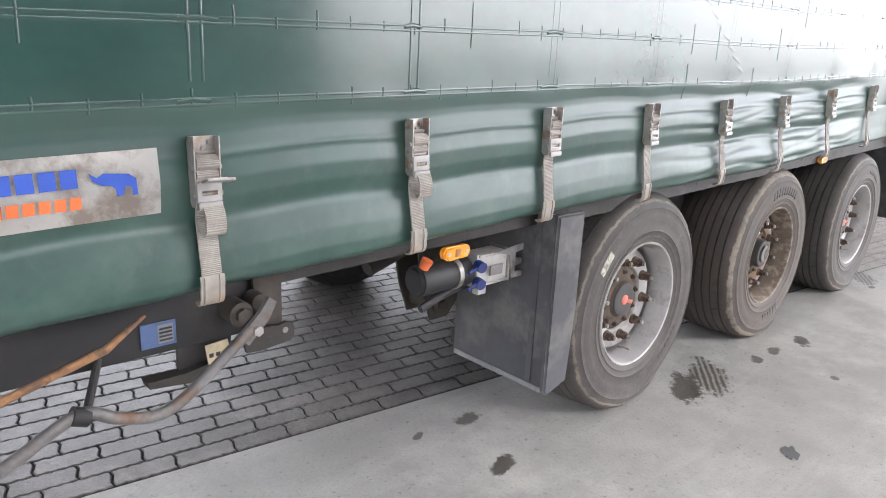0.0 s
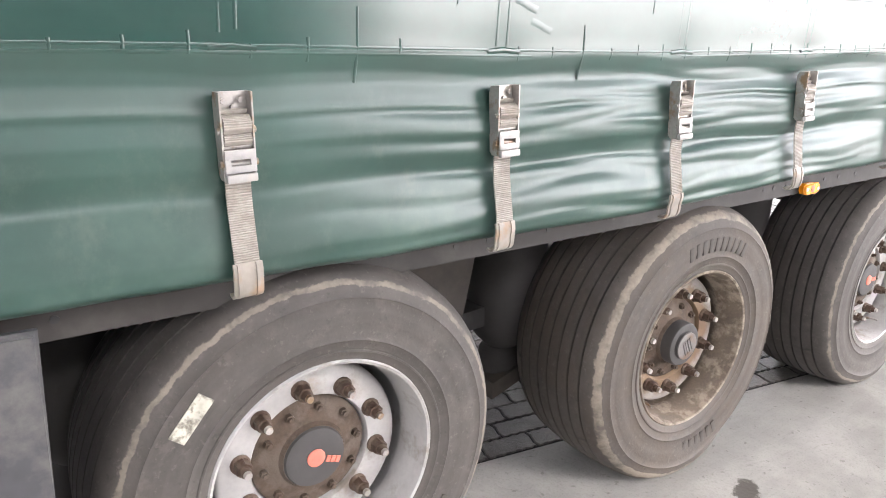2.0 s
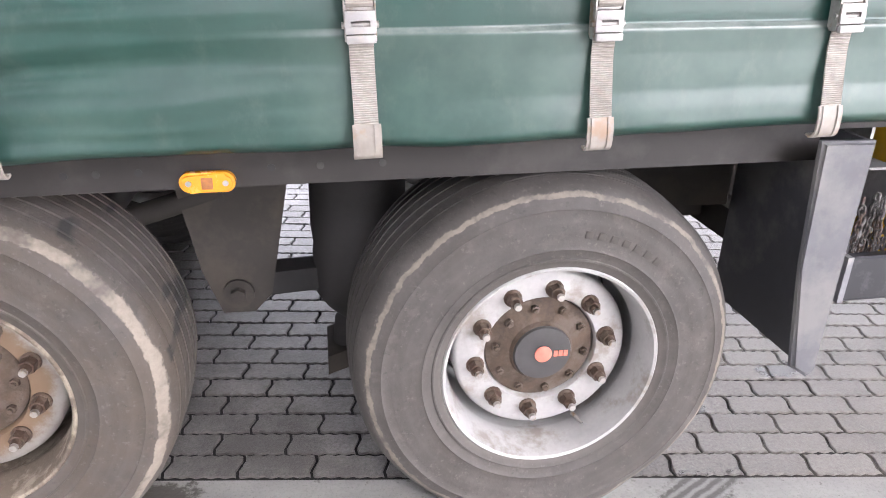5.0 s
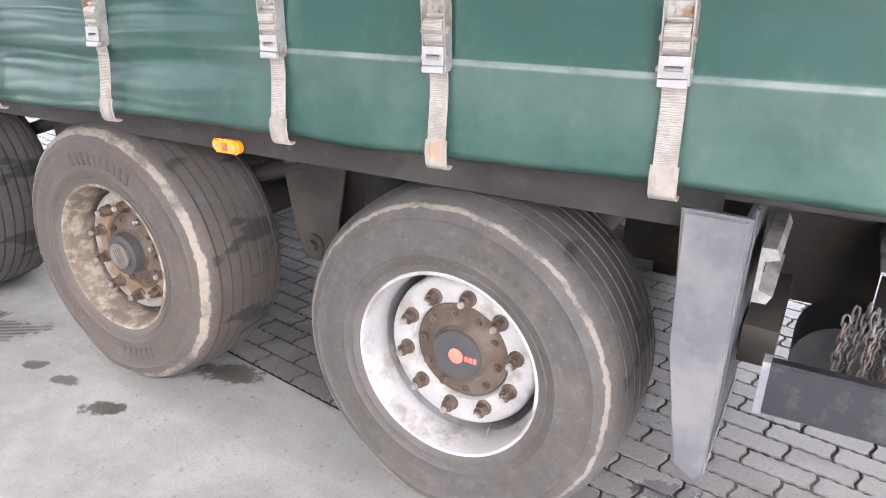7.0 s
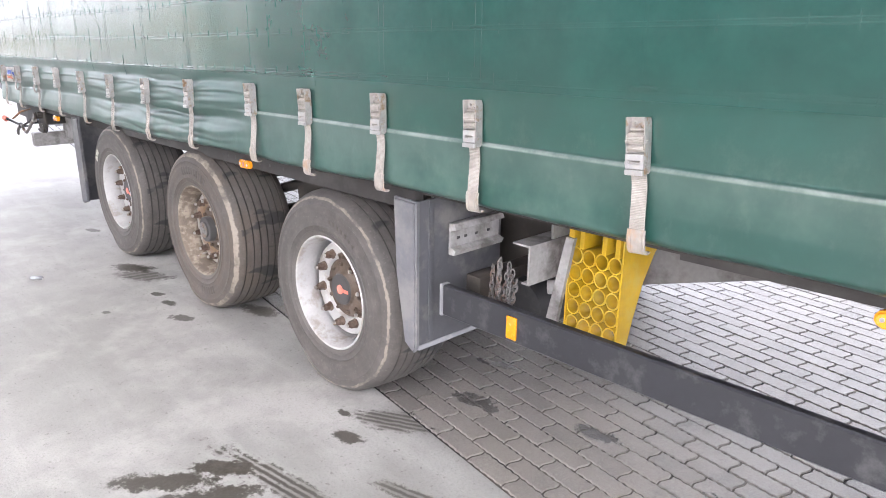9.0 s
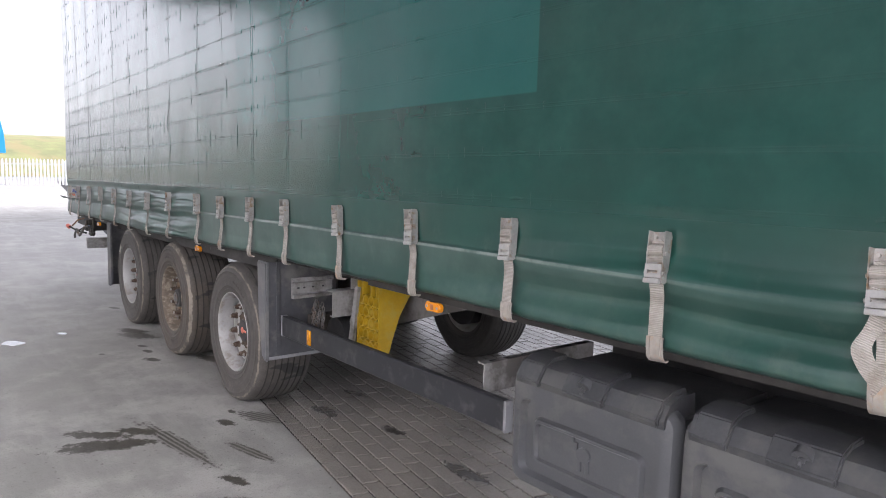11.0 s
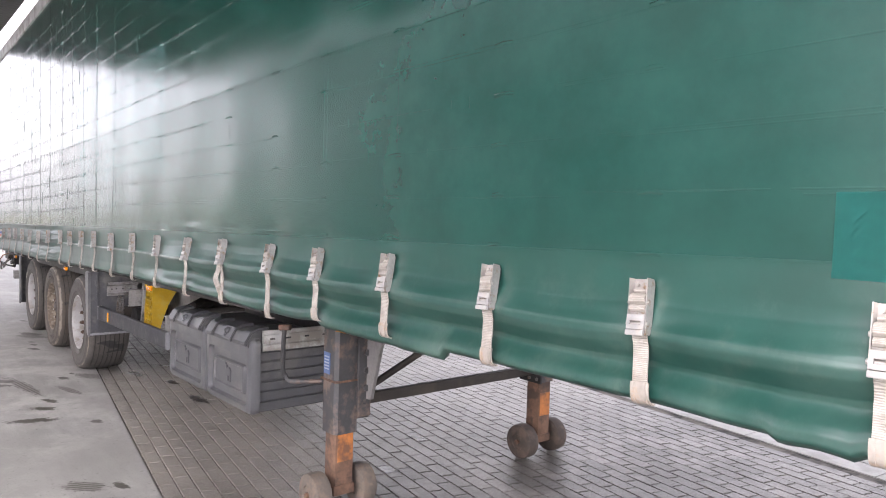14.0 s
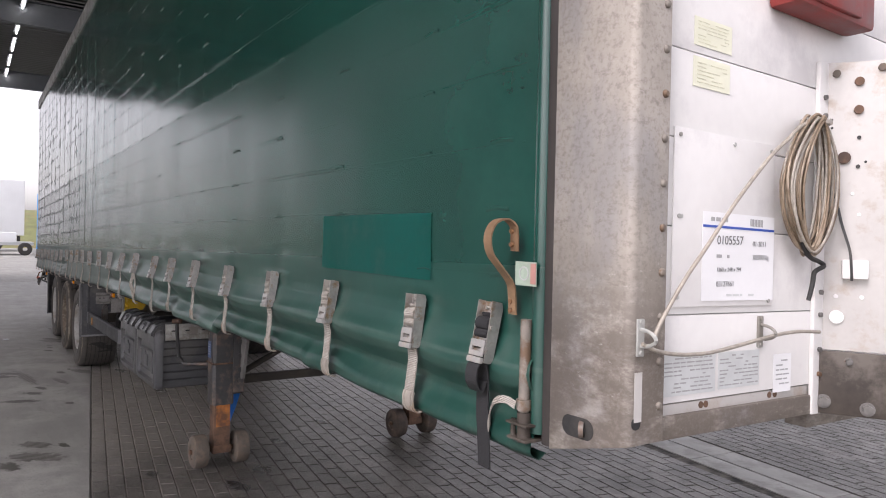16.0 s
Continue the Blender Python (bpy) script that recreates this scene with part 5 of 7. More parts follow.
mudguard(-2.028, -1, 0.30, 0.965, 0.145, 0.02, flap_plastic)
bm = B()
bm_plate(bm, [(-2.015, 0.958), (-2.015, 0.972), (-0.80, 0.985), (-0.80, 0.972)], "y", 0.13, 0.42)
part("mudguard_top", bm, flap_plastic, trailer)
mudguard(2.015, 1, 0.455, 1.06, 0.130, 0.065, flap_return_lit)

# ---- straps ----
def strap_meshes():
    bm = B()
    pts = [(0, -0.020, 0.0), (0, -0.012, -0.02), (0, -0.0195, -0.05), (0, -0.021, -0.085), (0, -0.010, -0.12), (0, -0.006, -0.16), (0, -0.010, -0.205), (0, -0.016, -0.25), (0, -0.021, -0.29), (0, -0.022, -0.31)]
    bm_ribbon(bm, curve_pts(pts, 3), 0.045, 0.0035)
    web = mesh_of("strap", bm, webbing, 40)
    bm = B()
    pts = [(0, -0.020, 0.0), (0, -0.012, -0.02), (0, -0.0195, -0.05), (0, -0.021, -0.085), (0, -0.012, -0.12), (-0.015, -0.018, -0.16), (-0.035, -0.03, -0.205), (-0.025, -0.026, -0.25), (0, -0.024, -0.29), (0, -0.022, -0.31)]
    bm_ribbon(bm, curve_pts(pts, 4), 0.042, 0.0035, axis=(0.9, 0.35, 0.2))
    pts = [(0.008, -0.014, -0.10), (0.008, -0.008, -0.2), (0.004, -0.020, -0.30)]
    bm_ribbon(bm, curve_pts(pts, 4), 0.04, 0.0035)
    loose = mesh_of("strap", bm, webbing, 40)
    bm = B()
    pts = [(0, -0.020, 0.0), (0, -0.012, -0.02), (0, -0.0195, -0.05), (0, -0.021, -0.085), (0, -0.010, -0.12), (0, -0.006, -0.16), (0, -0.010, -0.25), (0, -0.004, -0.36)]
    bm_ribbon(bm, curve_pts(pts, 3), 0.045, 0.0035)
    pts = [(0, -0.015, -0.10), (0, -0.035, -0.13), (0, -0.042, -0.165), (0, -0.025, -0.185), (0, -0.012, -0.16)]
    bm_ribbon(bm, curve_pts(pts, 4), 0.043, 0.0035)
    black = mesh_of("strap", bm, webbing_black, 40)
    bm = B()
    for sx in (-1, 1):
        bm_plate(bm, [(-0.034, 0.028), (-0.006, 0.028), (0.0, 0.015), (0.0, -0.11), (-0.008, -0.118), (-0.026, -0.118), (-0.030, -0.06)], "x", sx * 0.0255, sx * 0.0285)
    bm_box(bm, -0.0285, 0.0285, -0.010, -0.006, -0.006, 0.028, bevel=0.002)
    bm_box(bm, -0.026, 0.026, -0.024, -0.016, -0.066, -0.056, bevel=0.002)
    for xx, zz in ((-0.015, 0.012), (0.014, 0.014), (0.001, 0.002)):
        bm_cyl(bm, (xx, -0.008, zz), (xx, -0.017, zz), 0.005, 8)
    bm_cyl(bm, (-0.033, -0.022, -0.035), (0.033, -0.022, -0.035), 0.006, 10)
    bm_cyl(bm, (-0.033, -0.022, -0.09), (0.033, -0.022, -0.09), 0.006, 10)
    buckle = mesh_of("buckle", bm, zinc, 35)
    bm = B()
    bm_box(bm, -0.027, 0.027, -0.034, -0.030, -0.083, -0.066, bevel=0.0015)
    bm_box(bm, -0.027, 0.027, -0.034, -0.030, -0.105, -0.0925, bevel=0.0015)
    for sx in (-1, 1):
        bm_box(bm, min(sx * 0.027, sx * 0.017), max(sx * 0.027, sx * 0.017), -0.034, -0.030, -0.0935, -0.0825)
    bm_box(bm, -0.0265, 0.0265, -0.038, -0.027, -0.121, -0.1065, bevel=0.003)
    lever = mesh_of("lever", bm, lever_paint, 35)
    bm = B()
    bm_cyl(bm, (-0.0235, -0.019, -0.026), (0.0235, -0.019, -0.026), 0.0165, 18)
    bm_cyl(bm, (-0.0235, -0.021, -0.050), (0.0235, -0.021, -0.050), 0.011, 16)
    roll = mesh_of("webbing_roll", bm, webbing, 40)
    bm = B()
    pts = [(0, -0.020, -0.285), (0, -0.024, -0.30), (0, -0.025, -0.322), (0, -0.022, -0.345), (0, -0.010, -0.356), (0, 0.004, -0.352)]
    bm_ribbon(bm, curve_pts(pts, 3), 0.054, 0.005)
    for sx in (-0.017, 0.017):
        bm_ribbon(bm, curve_pts([(sx, p[1] - 0.0035, p[2]) for p in pts[:5]], 3), 0.006, 0.004)
    hook = mesh_of("hook", bm, hook_plastic, 40)
    bm = B()
    pts = [(0, -0.020, 0.0), (0, -0.012, -0.02), (0, -0.0195, -0.05), (0, -0.021, -0.085), (0, -0.010, -0.12), (0, -0.006, -0.16), (0, -0.010, -0.205), (0, -0.016, -0.25), (0, -0.021, -0.29), (0, -0.022, -0.31)]
    bm_ribbon(bm, curve_pts(pts, 3), 0.045, 0.0035)
    pts = [(0, -0.026, -0.105), (0.004, -0.040, -0.13), (0.006, -0.044, -0.165), (0.005, -0.036, -0.188), (0.003, -0.020, -0.180), (0, -0.012, -0.15)]
    bm_ribbon(bm, curve_pts(pts, 4), 0.044, 0.0035)
    loop = mesh_of("strap", bm, webbing, 40)
    for me in (web, loose, hook, loop):
        for v in me.vertices:
            v.co.z *= 0.94
    return web, loose, black, buckle, roll, hook, loop, lever


me_web, me_loose, me_black, me_buckle, me_roll, me_hook, me_loop, me_lever = strap_meshes()


def shortened(me):
    """The same strap part for the places where the hem sits higher."""
    out = me.copy()
    for v in out.vertices:
        if v.co.z < -0.12:
            v.co.z = -0.12 + (v.co.z + 0.12) * 0.80
    return out


me_web_short, me_hook_short = shortened(me_web), shortened(me_hook)
me_roll_black = me_roll.copy()
me_roll_black.materials[0] = webbing_black


def taut(sx):
    """Where a strap pulled tight over the folds lies: depth as a function of height."""
    zs = [1.39 - 0.012 * q for q in range(29)]
    c = [min(curtain_y(sx + dx, z) for dx in (-0.02, 0.0, 0.02)) for z in zs]
    hull = []
    for q in range(len(zs)):
        best = c[q]
        for a in range(q + 1):
            for b in range(q + 1, len(zs)):
                best = min(best, c[a] + (c[b] - c[a]) * (q - a) / (b - a))
        hull.append(best)

    def env(z):
        f = max(0.0, min(len(zs) - 1.001, (1.39 - z) / 0.012))
        q = int(f)
        return hull[q] + (hull[q + 1] - hull[q]) * (f - q)
    return env


def draped(me, env, y0, theta):
    """A strap part bent to follow the folds below its buckle."""
    out = me.copy()
    for v in out.vertices:
        f = smoothstep(-0.10, -0.15, v.co.z)
        if f > 0:
            v.co.y += f * (env(1.353 + v.co.z) - y0 + v.co.z * math.sin(theta))
    return out


rs = random.Random(4)
for k, sx in enumerate(STRAPS):
    last = k == len(STRAPS) - 1
    loose = k == 16
    tilt = -LEANS[k] + rs.uniform(-0.006, 0.006)
    dz = rs.uniform(-0.006, 0.006)
    env = taut(sx)
    y0 = min(env(1.36), 0.0) - 0.003
    theta = -math.atan(max(0.0, y0 - env(1.245)) / 0.115)
    m = Matrix.Translation((sx, y0, zw(sx, Z_TOP) - 0.025 + dz)) @ Matrix.Rotation(tilt, 4, "Y") @ Matrix.Rotation(theta, 4, "X")
    short = sx > 6.2 and not last
    web_me = me_black if last else me_web_short if short else me_loose if loose else me_loop if k in (1, 2) else me_web
    st = part("strap", draped(web_me, env, y0, theta), None, trailer, "black webbing strap, hanging loose" if last else "slack bowed grey webbing strap" if loose else "grey-beige webbing tension strap", at=m)
    bk = part("buckle", me_buckle, None, st, "zinc over-centre buckle")
    part("lever", me_lever, None, bk, "pale slotted buckle lever")
    part("webbing_roll", me_roll_black if last else me_roll, None, st)
    if not last:
        part("hook", draped(me_hook_short if short else me_hook, env, y0, theta), None, st, "pale cast hem hook")
# the lever of one buckle stands open
bm = B()
bm_box(bm, -0.028, 0.028, -0.085, -0.030, -0.072, -0.066, bevel=0.002)
bm_box(bm, -0.014, 0.014, -0.075, -0.060, -0.0655, -0.064)
part("lever", bm, zinc, trailer, "buckle lever standing open", at=Matrix.Translation((-3.27, -0.01, zw(-3.274, Z_TOP) - 0.03)) @ Matrix.Rotation(-0.2, 4, "Z") @ Matrix.Rotation(-0.25, 4, "X"))

# ---- lamps, reservoir and rear gear ----
def marker_light(x, y, z):
    bm = B()
    out = []
    for k in range(24):
        a = TAU * k / 24
        cx = 0.034 if math.cos(a) > 0 else -0.034
        out.append((x + cx + 0.021 * math.cos(a), z + 0.021 * math.sin(a)))
    bm_plate(bm, out, "y", y, y + 0.022)
    es = [e for e in bm.edges if all(abs(v.co.y - y) < 1e-5 for v in e.verts)]
    bmesh.ops.bevel(bm, geom=es, offset=0.006, segments=3, affect="EDGES")
    li = part("marker_light", bm, orange_lens, trailer, "oval amber side marker lamp")
    bm = B()
    bm_box(bm, x - 0.011, x + 0.011, y - 0.0015, y + 0.001, z - 0.012, z + 0.012, bevel=0.002)
    part("lamp_core", bm, leg_orange, li)
    for sx in (-0.036, 0.036):
        bm = B()
        bm_cyl(bm, (x + sx, y - 0.002, z), (x + sx, y + 0.004, z), 0.006, 10)
        part("screw", bm, zinc, li)


marker_light(0.574, 0.078, 0.978)
marker_light(-2.495, 0.018, 0.908)
marker_light(3.565, 0.09, 1.062)
marker_light(6.43, 0.11, 1.165)

bm = B()
bm_cyl(bm, (-2.60, 0.13, 0.795), (-2.36, 0.13, 0.795), 0.052, 28)
es = [e for e in bm.edges if abs(e.verts[0].co.x - e.verts[1].co.x) < 1e-5]
bmesh.ops.bevel(bm, geom=es, offset=0.012, segments=3, affect="EDGES")
tank = part("air_cylinder", bm, black_rubber, trailer, "black air cylinder with a steel clamp", at=(0.10, 0.082, -0.030))
bm = B()
bm_lathe(bm, [(0.0535, -0.009), (0.056, -0.009), (0.056, 0.009), (0.0535, 0.009)], 28)
for v in bm.verts:
    v.co = Vector((-2.43 + v.co.y, 0.13 + v.co.x, 0.795 + v.co.z))
part("clamp", bm, zinc, tank)
bm = B()
bm_cyl(bm, (-2.585, 0.10, 0.845), (-2.575, 0.09, 0.875), 0.016, 14, 0.020)
part("red_cap", bm, ink_orange, tank, "red breather cap")
bm = B()
bm_box(bm, -2.325, -2.175, 0.085, 0.165, 0.745, 0.850, bevel=0.006)
valve = part("valve_block", bm, valve_paint, trailer, "pale cast valve block with blue push knobs", at=(0.076, 0.085, -0.030))
for xa, xb in ((-2.335, -2.3255), (-2.1745, -2.165)):
    bm = B()
    bm_box(bm, xa, xb, 0.078, 0.172, 0.738, 0.857, bevel=0.002)
    part("end_plate", bm, galvanised, valve)
for zz in (0.745, 0.85):
    bm = B()
    bm_cyl(bm, (-2.3255, 0.079, zz), (-2.1745, 0.079, zz), 0.005, 8)
    part("tie_rod", bm, zinc, valve)
for zz in (0.825, 0.765):
    bm = B()
    bm_cyl(bm, (-2.335, 0.075, zz), (-2.34, 0.045, zz - 0.004), 0.019, 18)
    bm_cyl(bm, (-2.34, 0.06, zz), (-2.40, 0.05, zz - 0.012), 0.006, 10)
    part("knob", bm, blue_plastic, valve, "dark blue knob")
bm = B()
bm_box(bm, -2.33, -2.29, 0.07, 0.10, 0.715, 0.745, bevel=0.004)
part("fitting", bm, galvanised, valve)
bm = B()
bm_box(bm, -2.17, -2.11, 0.10, 0.106, 0.80, 0.835)
bm_plate(bm, [(-2.095, 0.885), (-2.005, 0.895), (-2.005, 0.872), (-2.045, 0.865), (-2.045, 0.845), (-2.01, 0.84), (-2.01, 0.82), (-2.045, 0.815), (-2.045, 0.795), (-2.005, 0.79), (-2.005, 0.772), (-2.06, 0.772), (-2.075, 0.86), (-2.15, 0.88)], "y", 0.10, 0.106)
part("valve_bracket", bm, dull_grey, trailer, "slotted galvanised bracket", at=(-0.026, 0.055, -0.055))
bm = B()
bm_tube(bm, curve_pts([(-2.56, 0.12, 0.70), (-2.50, 0.12, 0.72), (-2.40, 0.13, 0.735), (-2.30, 0.14, 0.735)], 5), 0.014, 10)
part("air_hose", bm, black_rubber, trailer, at=(0.085, 0.08, -0.030))

# rear cross piece, cranked lashing bar and bumper
bm = B()
bm_box(bm, -4.05, -3.10, 0.10, 0.26, 0.785, 0.97, bevel=0.006)
part("rear_sill", bm, chassis, trailer, "black rear frame end with a rating plate")
bm = B()
bm_box(bm, -3.398, -3.318, 0.096, 0.0985, 0.805, 0.863)
plate = part("rating_plate", bm, plate_blue, trailer, "small blue and grey rating plate")
bm = B()
bm_box(bm, -3.360, -3.325, 0.0945, 0.0955, 0.812, 0.856)
part("plate_print", bm, plate_grey, plate)
for hz in (0.820, 0.829, 0.838, 0.847):
    bm = B()
    bm_box(bm, -3.357, -3.328, 0.0925, 0.0943, hz - 0.0022, hz + 0.0022)
    part("plate_print", bm, black_rubber, plate)
bm = B()
bm_tube(bm, curve_pts([(-3.80, 0.02, 0.632), (-3.70, 0.0, 0.676), (-3.565, 0.0, 0.742), (-3.49, 0.0, 0.712), (-3.41, 0.0, 0.690), (-3.34, 0.0, 0.715), (-3.22, 0.012, 0.795), (-3.17, 0.02, 0.83)], 6), 0.0135, 12)
part("crank_bar", bm, worn_steel, trailer, "bent grey steel operating bar")
bm = B()
bm_cyl(bm, (-3.575, 0.0, 0.745), (-3.545, 0.0, 0.732), 0.020, 14)
part("collar", bm, chassis, trailer)
bm = B()
bm_tube(bm, [(-3.545, 0.01, 0.735), (-3.49, 0.10, 0.80), (-3.47, 0.14, 0.84)], 0.009, 10)
part("stay", bm, chassis, trailer)
bm = B()
bm_tube(bm, [(-3.80, -0.005, 0.777), (-3.683, 0.0, 0.815), (-3.50, 0.0, 0.868), (-3.40, 0.06, 0.90)], [0.009, 0.009, 0.009, 0.005], 10)
part("pull_rod", bm, rust, trailer, "rusty pull rod")
bm = B()
bm_plate(bm, [(-3.13, 0.97), (-3.05, 0.97), (-3.05, 0.775), (-3.09, 0.765), (-3.12, 0.80)], "y", 0.085, 0.098)
part("end_bracket", bm, chassis_dusty, trailer, "dark upright bracket at the end of the rear frame")
bm = B()
bm_plate(bm, [(-3.175, 0.800), (-3.11, 0.805), (-3.075, 0.803), (-3.055, 0.809), (-3.038, 0.803), (-3.031, 0.787), (-3.033, 0.765), (-3.045, 0.755), (-3.13, 0.748), (-3.165, 0.752)], "y", 0.055, 0.064)
lug = part("lug", bm, chassis_dusty, trailer, "dark lug plate with a hole")
for hx, hz in ((-3.058, 0.787), (-3.10, 0.770)):
    bm = B()
    bm_cyl(bm, (hx, 0.0535, hz), (hx, 0.055, hz), 0.008, 14)
    part("bolt_hole", bm, yard_mat if hx > -3.07 else black_rubber, lug)
bm = B()
bm_cyl(bm, (-3.185, 0.035, 0.862), (-3.185, 0.10, 0.862), 0.030, 18)
bm_cyl(bm, (-3.185, 0.022, 0.862), (-3.185, 0.036, 0.862), 0.017, 6)
bm_cyl(bm, (-3.13, 0.045, 0.878), (-3.13, 0.09, 0.878), 0.022, 16)
part("pivot", bm, chassis_dusty, trailer, "greasy pivot boss of the operating bar")
bm = B()
bm_plate(bm, [(-3.205, 0.815), (-3.18, 0.79), (-3.125, 0.845), (-3.105, 0.885), (-3.125, 0.90), (-3.15, 0.865)], "y", 0.012, 0.026)
part("clevis", bm, worn_steel, trailer, "worn steel fork at the end of the bar")
bm = B()
bm_cyl(bm, (-3.158, 0.003, 0.823), (-3.158, 0.040, 0.823), 0.013, 6)
part("clevis_bolt", bm, zinc, trailer)
bm = B()
bm_plate(bm, [(-3.31, 0.80), (-3.17, 0.80), (-3.18, 0.735), (-3.245, 0.690), (-3.29, 0.705), (-3.308, 0.72)], "y", 0.118, 0.128)
hanger = part("plate_hanger", bm, chassis, trailer, "dark hanging bracket below the rear frame")
bm = B()
bm_plate(bm, [(-3.257, 0.784), (-3.20, 0.789), (-3.192, 0.742), (-3.25, 0.735)], "y", 0.082, 0.086)
tag = part("test_plate", bm, paper_cream, hanger, "small cream test plate with dark print")
for hx in (-3.243, -3.226, -3.209):
    bm = B()
    bm_box(bm, hx - 0.005, hx + 0.005, 0.080, 0.0815, 0.752, 0.762)
    part("plate_print", bm, black_rubber, tag)
bm = B()
bm_plate(bm, [(-3.39, 0.722), (-3.386, 0.706), (-3.27, 0.692), (-3.21, 0.718), (-3.21, 0.735), (-3.30, 0.722)], "y", 0.095, 0.135)
part("flat_bar", bm, chassis_dusty, trailer, "dark flat bar under the bracket")
bm = B()
bm_box(bm, -4.35, -4.25, 0.25, 2.35, 0.42, 0.56, bevel=0.01)
bm_box(bm, -4.30, -3.9, 0.55, 0.63, 0.5, 0.95)
part("bumper", bm, dull_grey, trailer, "grey underrun bumper")
bm = B()
bm_box(bm, -4.32, -4.18, 0.22, 0.75, 0.66, 0.84, bevel=0.02)
part("tail_lamp", bm, black_rubber, trailer, "black tail lamp cluster")
bm = B()
bm_tube(bm, curve_pts([(-4.16, 0.22, 0.64), (-4.26, 0.14, 0.66), (-4.37, 0.06, 0.715)], 4), 0.012, 8)
arm = part("outline_lamp", bm, black_rubber, trailer)
bm = B()
bm_cyl(bm, (-4.37, 0.06, 0.705), (-4.41, 0.045, 0.725), 0.026, 14)
part("lamp_lens", bm, red_paint, arm, "red lens")
bm = B()
bm_box(bm, -4.55, -4.08, -0.005, 0.012, 1.10, 1.112)
bm_box(bm, -4.36, -4.30, -0.012, 0.018, 1.095, 1.117)
part("door_rod", bm, chassis, trailer)

# sticker at the rear: animal shape and word bars
bm = B()
for i in range(9):
    for j in range(3):
        x, z = -3.83 + 0.455 * i / 8, 1.228 + 0.132 * j / 2
        bm.verts.new((x, curtain_y(x, z) - 0.006, zw(x, z)))
bm.verts.ensure_lookup_table()
for i in range(8):
    for j in range(2):
        a = i * 3 + j
        bm.faces.new([bm.verts[q] for q in (a, a + 3, a + 4, a + 1)])
bmesh.ops.solidify(bm, geom=bm.faces[:], thickness=0.001)
stick = part("sticker", bm, sticker_white, curtain, "dirty white rectangular sticker with blue and orange print", smooth=80)


def on_cloth(x, z, lift):
    return (x, curtain_y(x, z) - lift, zw(x, z + 0.016))


bm = B()
for k in range(4):
    x0 = -3.665 + 0.036 * k
    vs = [bm.verts.new(on_cloth(x, z, 0.0085)) for x, z in ((x0, 1.283), (x0 + 0.029, 1.283), (x0 + 0.029, 1.318), (x0, 1.318))]
    bm.faces.new(vs)
part("print_bar", bm, ink_blue, stick)
bm = B()
for k in range(7):
    x0 = -3.70 + 0.026 * k
    vs = [bm.verts.new(on_cloth(x, z, 0.0085)) for x, z in ((x0, 1.242), (x0 + 0.02, 1.242), (x0 + 0.02, 1.266), (x0, 1.266))]
    bm.faces.new(vs)
part("print_bar", bm, ink_orange, stick)
bm = B()
shape = [(0, 40), (12, 32), (22, 38), (40, 36), (62, 34), (74, 26), (76, 0), (68, 0), (66, 14), (56, 16), (52, 2), (42, 0), (40, 12), (34, 18), (18, 20), (4, 28)]
vs = [bm.verts.new(on_cloth(-3.508 + 0.00115 * a, 1.258 + 0.00125 * b, 0.009)) for a, b in shape]
bm.faces.new(vs)
part("print_shape", bm, ink_blue, stick)

# ---- side guard, chock, stowage behind the wheels ----
def guard_rail():
    bm = B()
    prof = [(0.075, 0.578), (0.075, 0.690), (0.081, 0.696), (0.105, 0.696), (0.105, 0.688), (0.087, 0.684), (0.087, 0.584), (0.105, 0.580), (0.105, 0.572), (0.081, 0.572)]
    bm_plate(bm, prof, "x", 2.092, 4.066)
    return leaned(bm)


rail = part("side_guard", guard_rail(), guard_paint, trailer, "dark grey side guard rail")
bm = B()
bm_plate(bm, [(0.072, 0.572), (0.072, 0.698), (0.11, 0.698), (0.11, 0.572)], "x", 2.085, 2.101)
part("end_cap", leaned(bm), flap_pale, rail)
bm = B()
bm_plate(bm, [(0.072, 0.572), (0.072, 0.698), (0.11, 0.698), (0.11, 0.572)], "x", 4.060, 4.074)
part("end_cap", leaned(bm), flap_pale, rail)
bm = B()
bm_box(bm, 2.428, 2.474, 0.068, 0.0745, 0.588, 0.672, bevel=0.003)
part("reflector", leaned(bm), reflector_mat, rail, "upright yellow reflector")
# open channel beside the mudguard
bm = B()
prof = [(1.945, 0.735), (1.975, 0.735), (1.985, 0.755), (1.955, 0.765), (1.955, 0.83), (1.985, 0.84), (1.975, 0.862), (1.945, 0.862)]
a = [(p[0], p[1]) for p in prof]
bm = B()
va = [bm.verts.new((p[0] + 0.088, 0.165, p[1] + 0.049)) for p in a]
vb = [bm.verts.new((p[0] + 0.088, 0.44, p[1] + 0.051)) for p in a]
bm.faces.new(va)
bm.faces.new(list(reversed(vb)))
for k in range(len(va)):
    j = (k + 1) % len(va)
    bm.faces.new((va[k], vb[k], vb[j], va[j]))
ch = part("channel", leaned(bm), dull_grey, trailer, "galvanised open channel with slots")
for yy in (0.20, 0.24, 0.30, 0.37):
    bm = B()
    bm_box(bm, 2.0415, 2.0455, yy, yy + 0.014, 0.843, 0.853)
    part("slot", leaned(bm), black_rubber, ch)
bm = B()
bm_box(bm, 1.66, 2.0, 0.495, 0.505, 0.74, 1.06, bevel=0.003)
part("inner_plate", bm, chassis_dusty, trailer, "dark inner plate behind the mudguard")
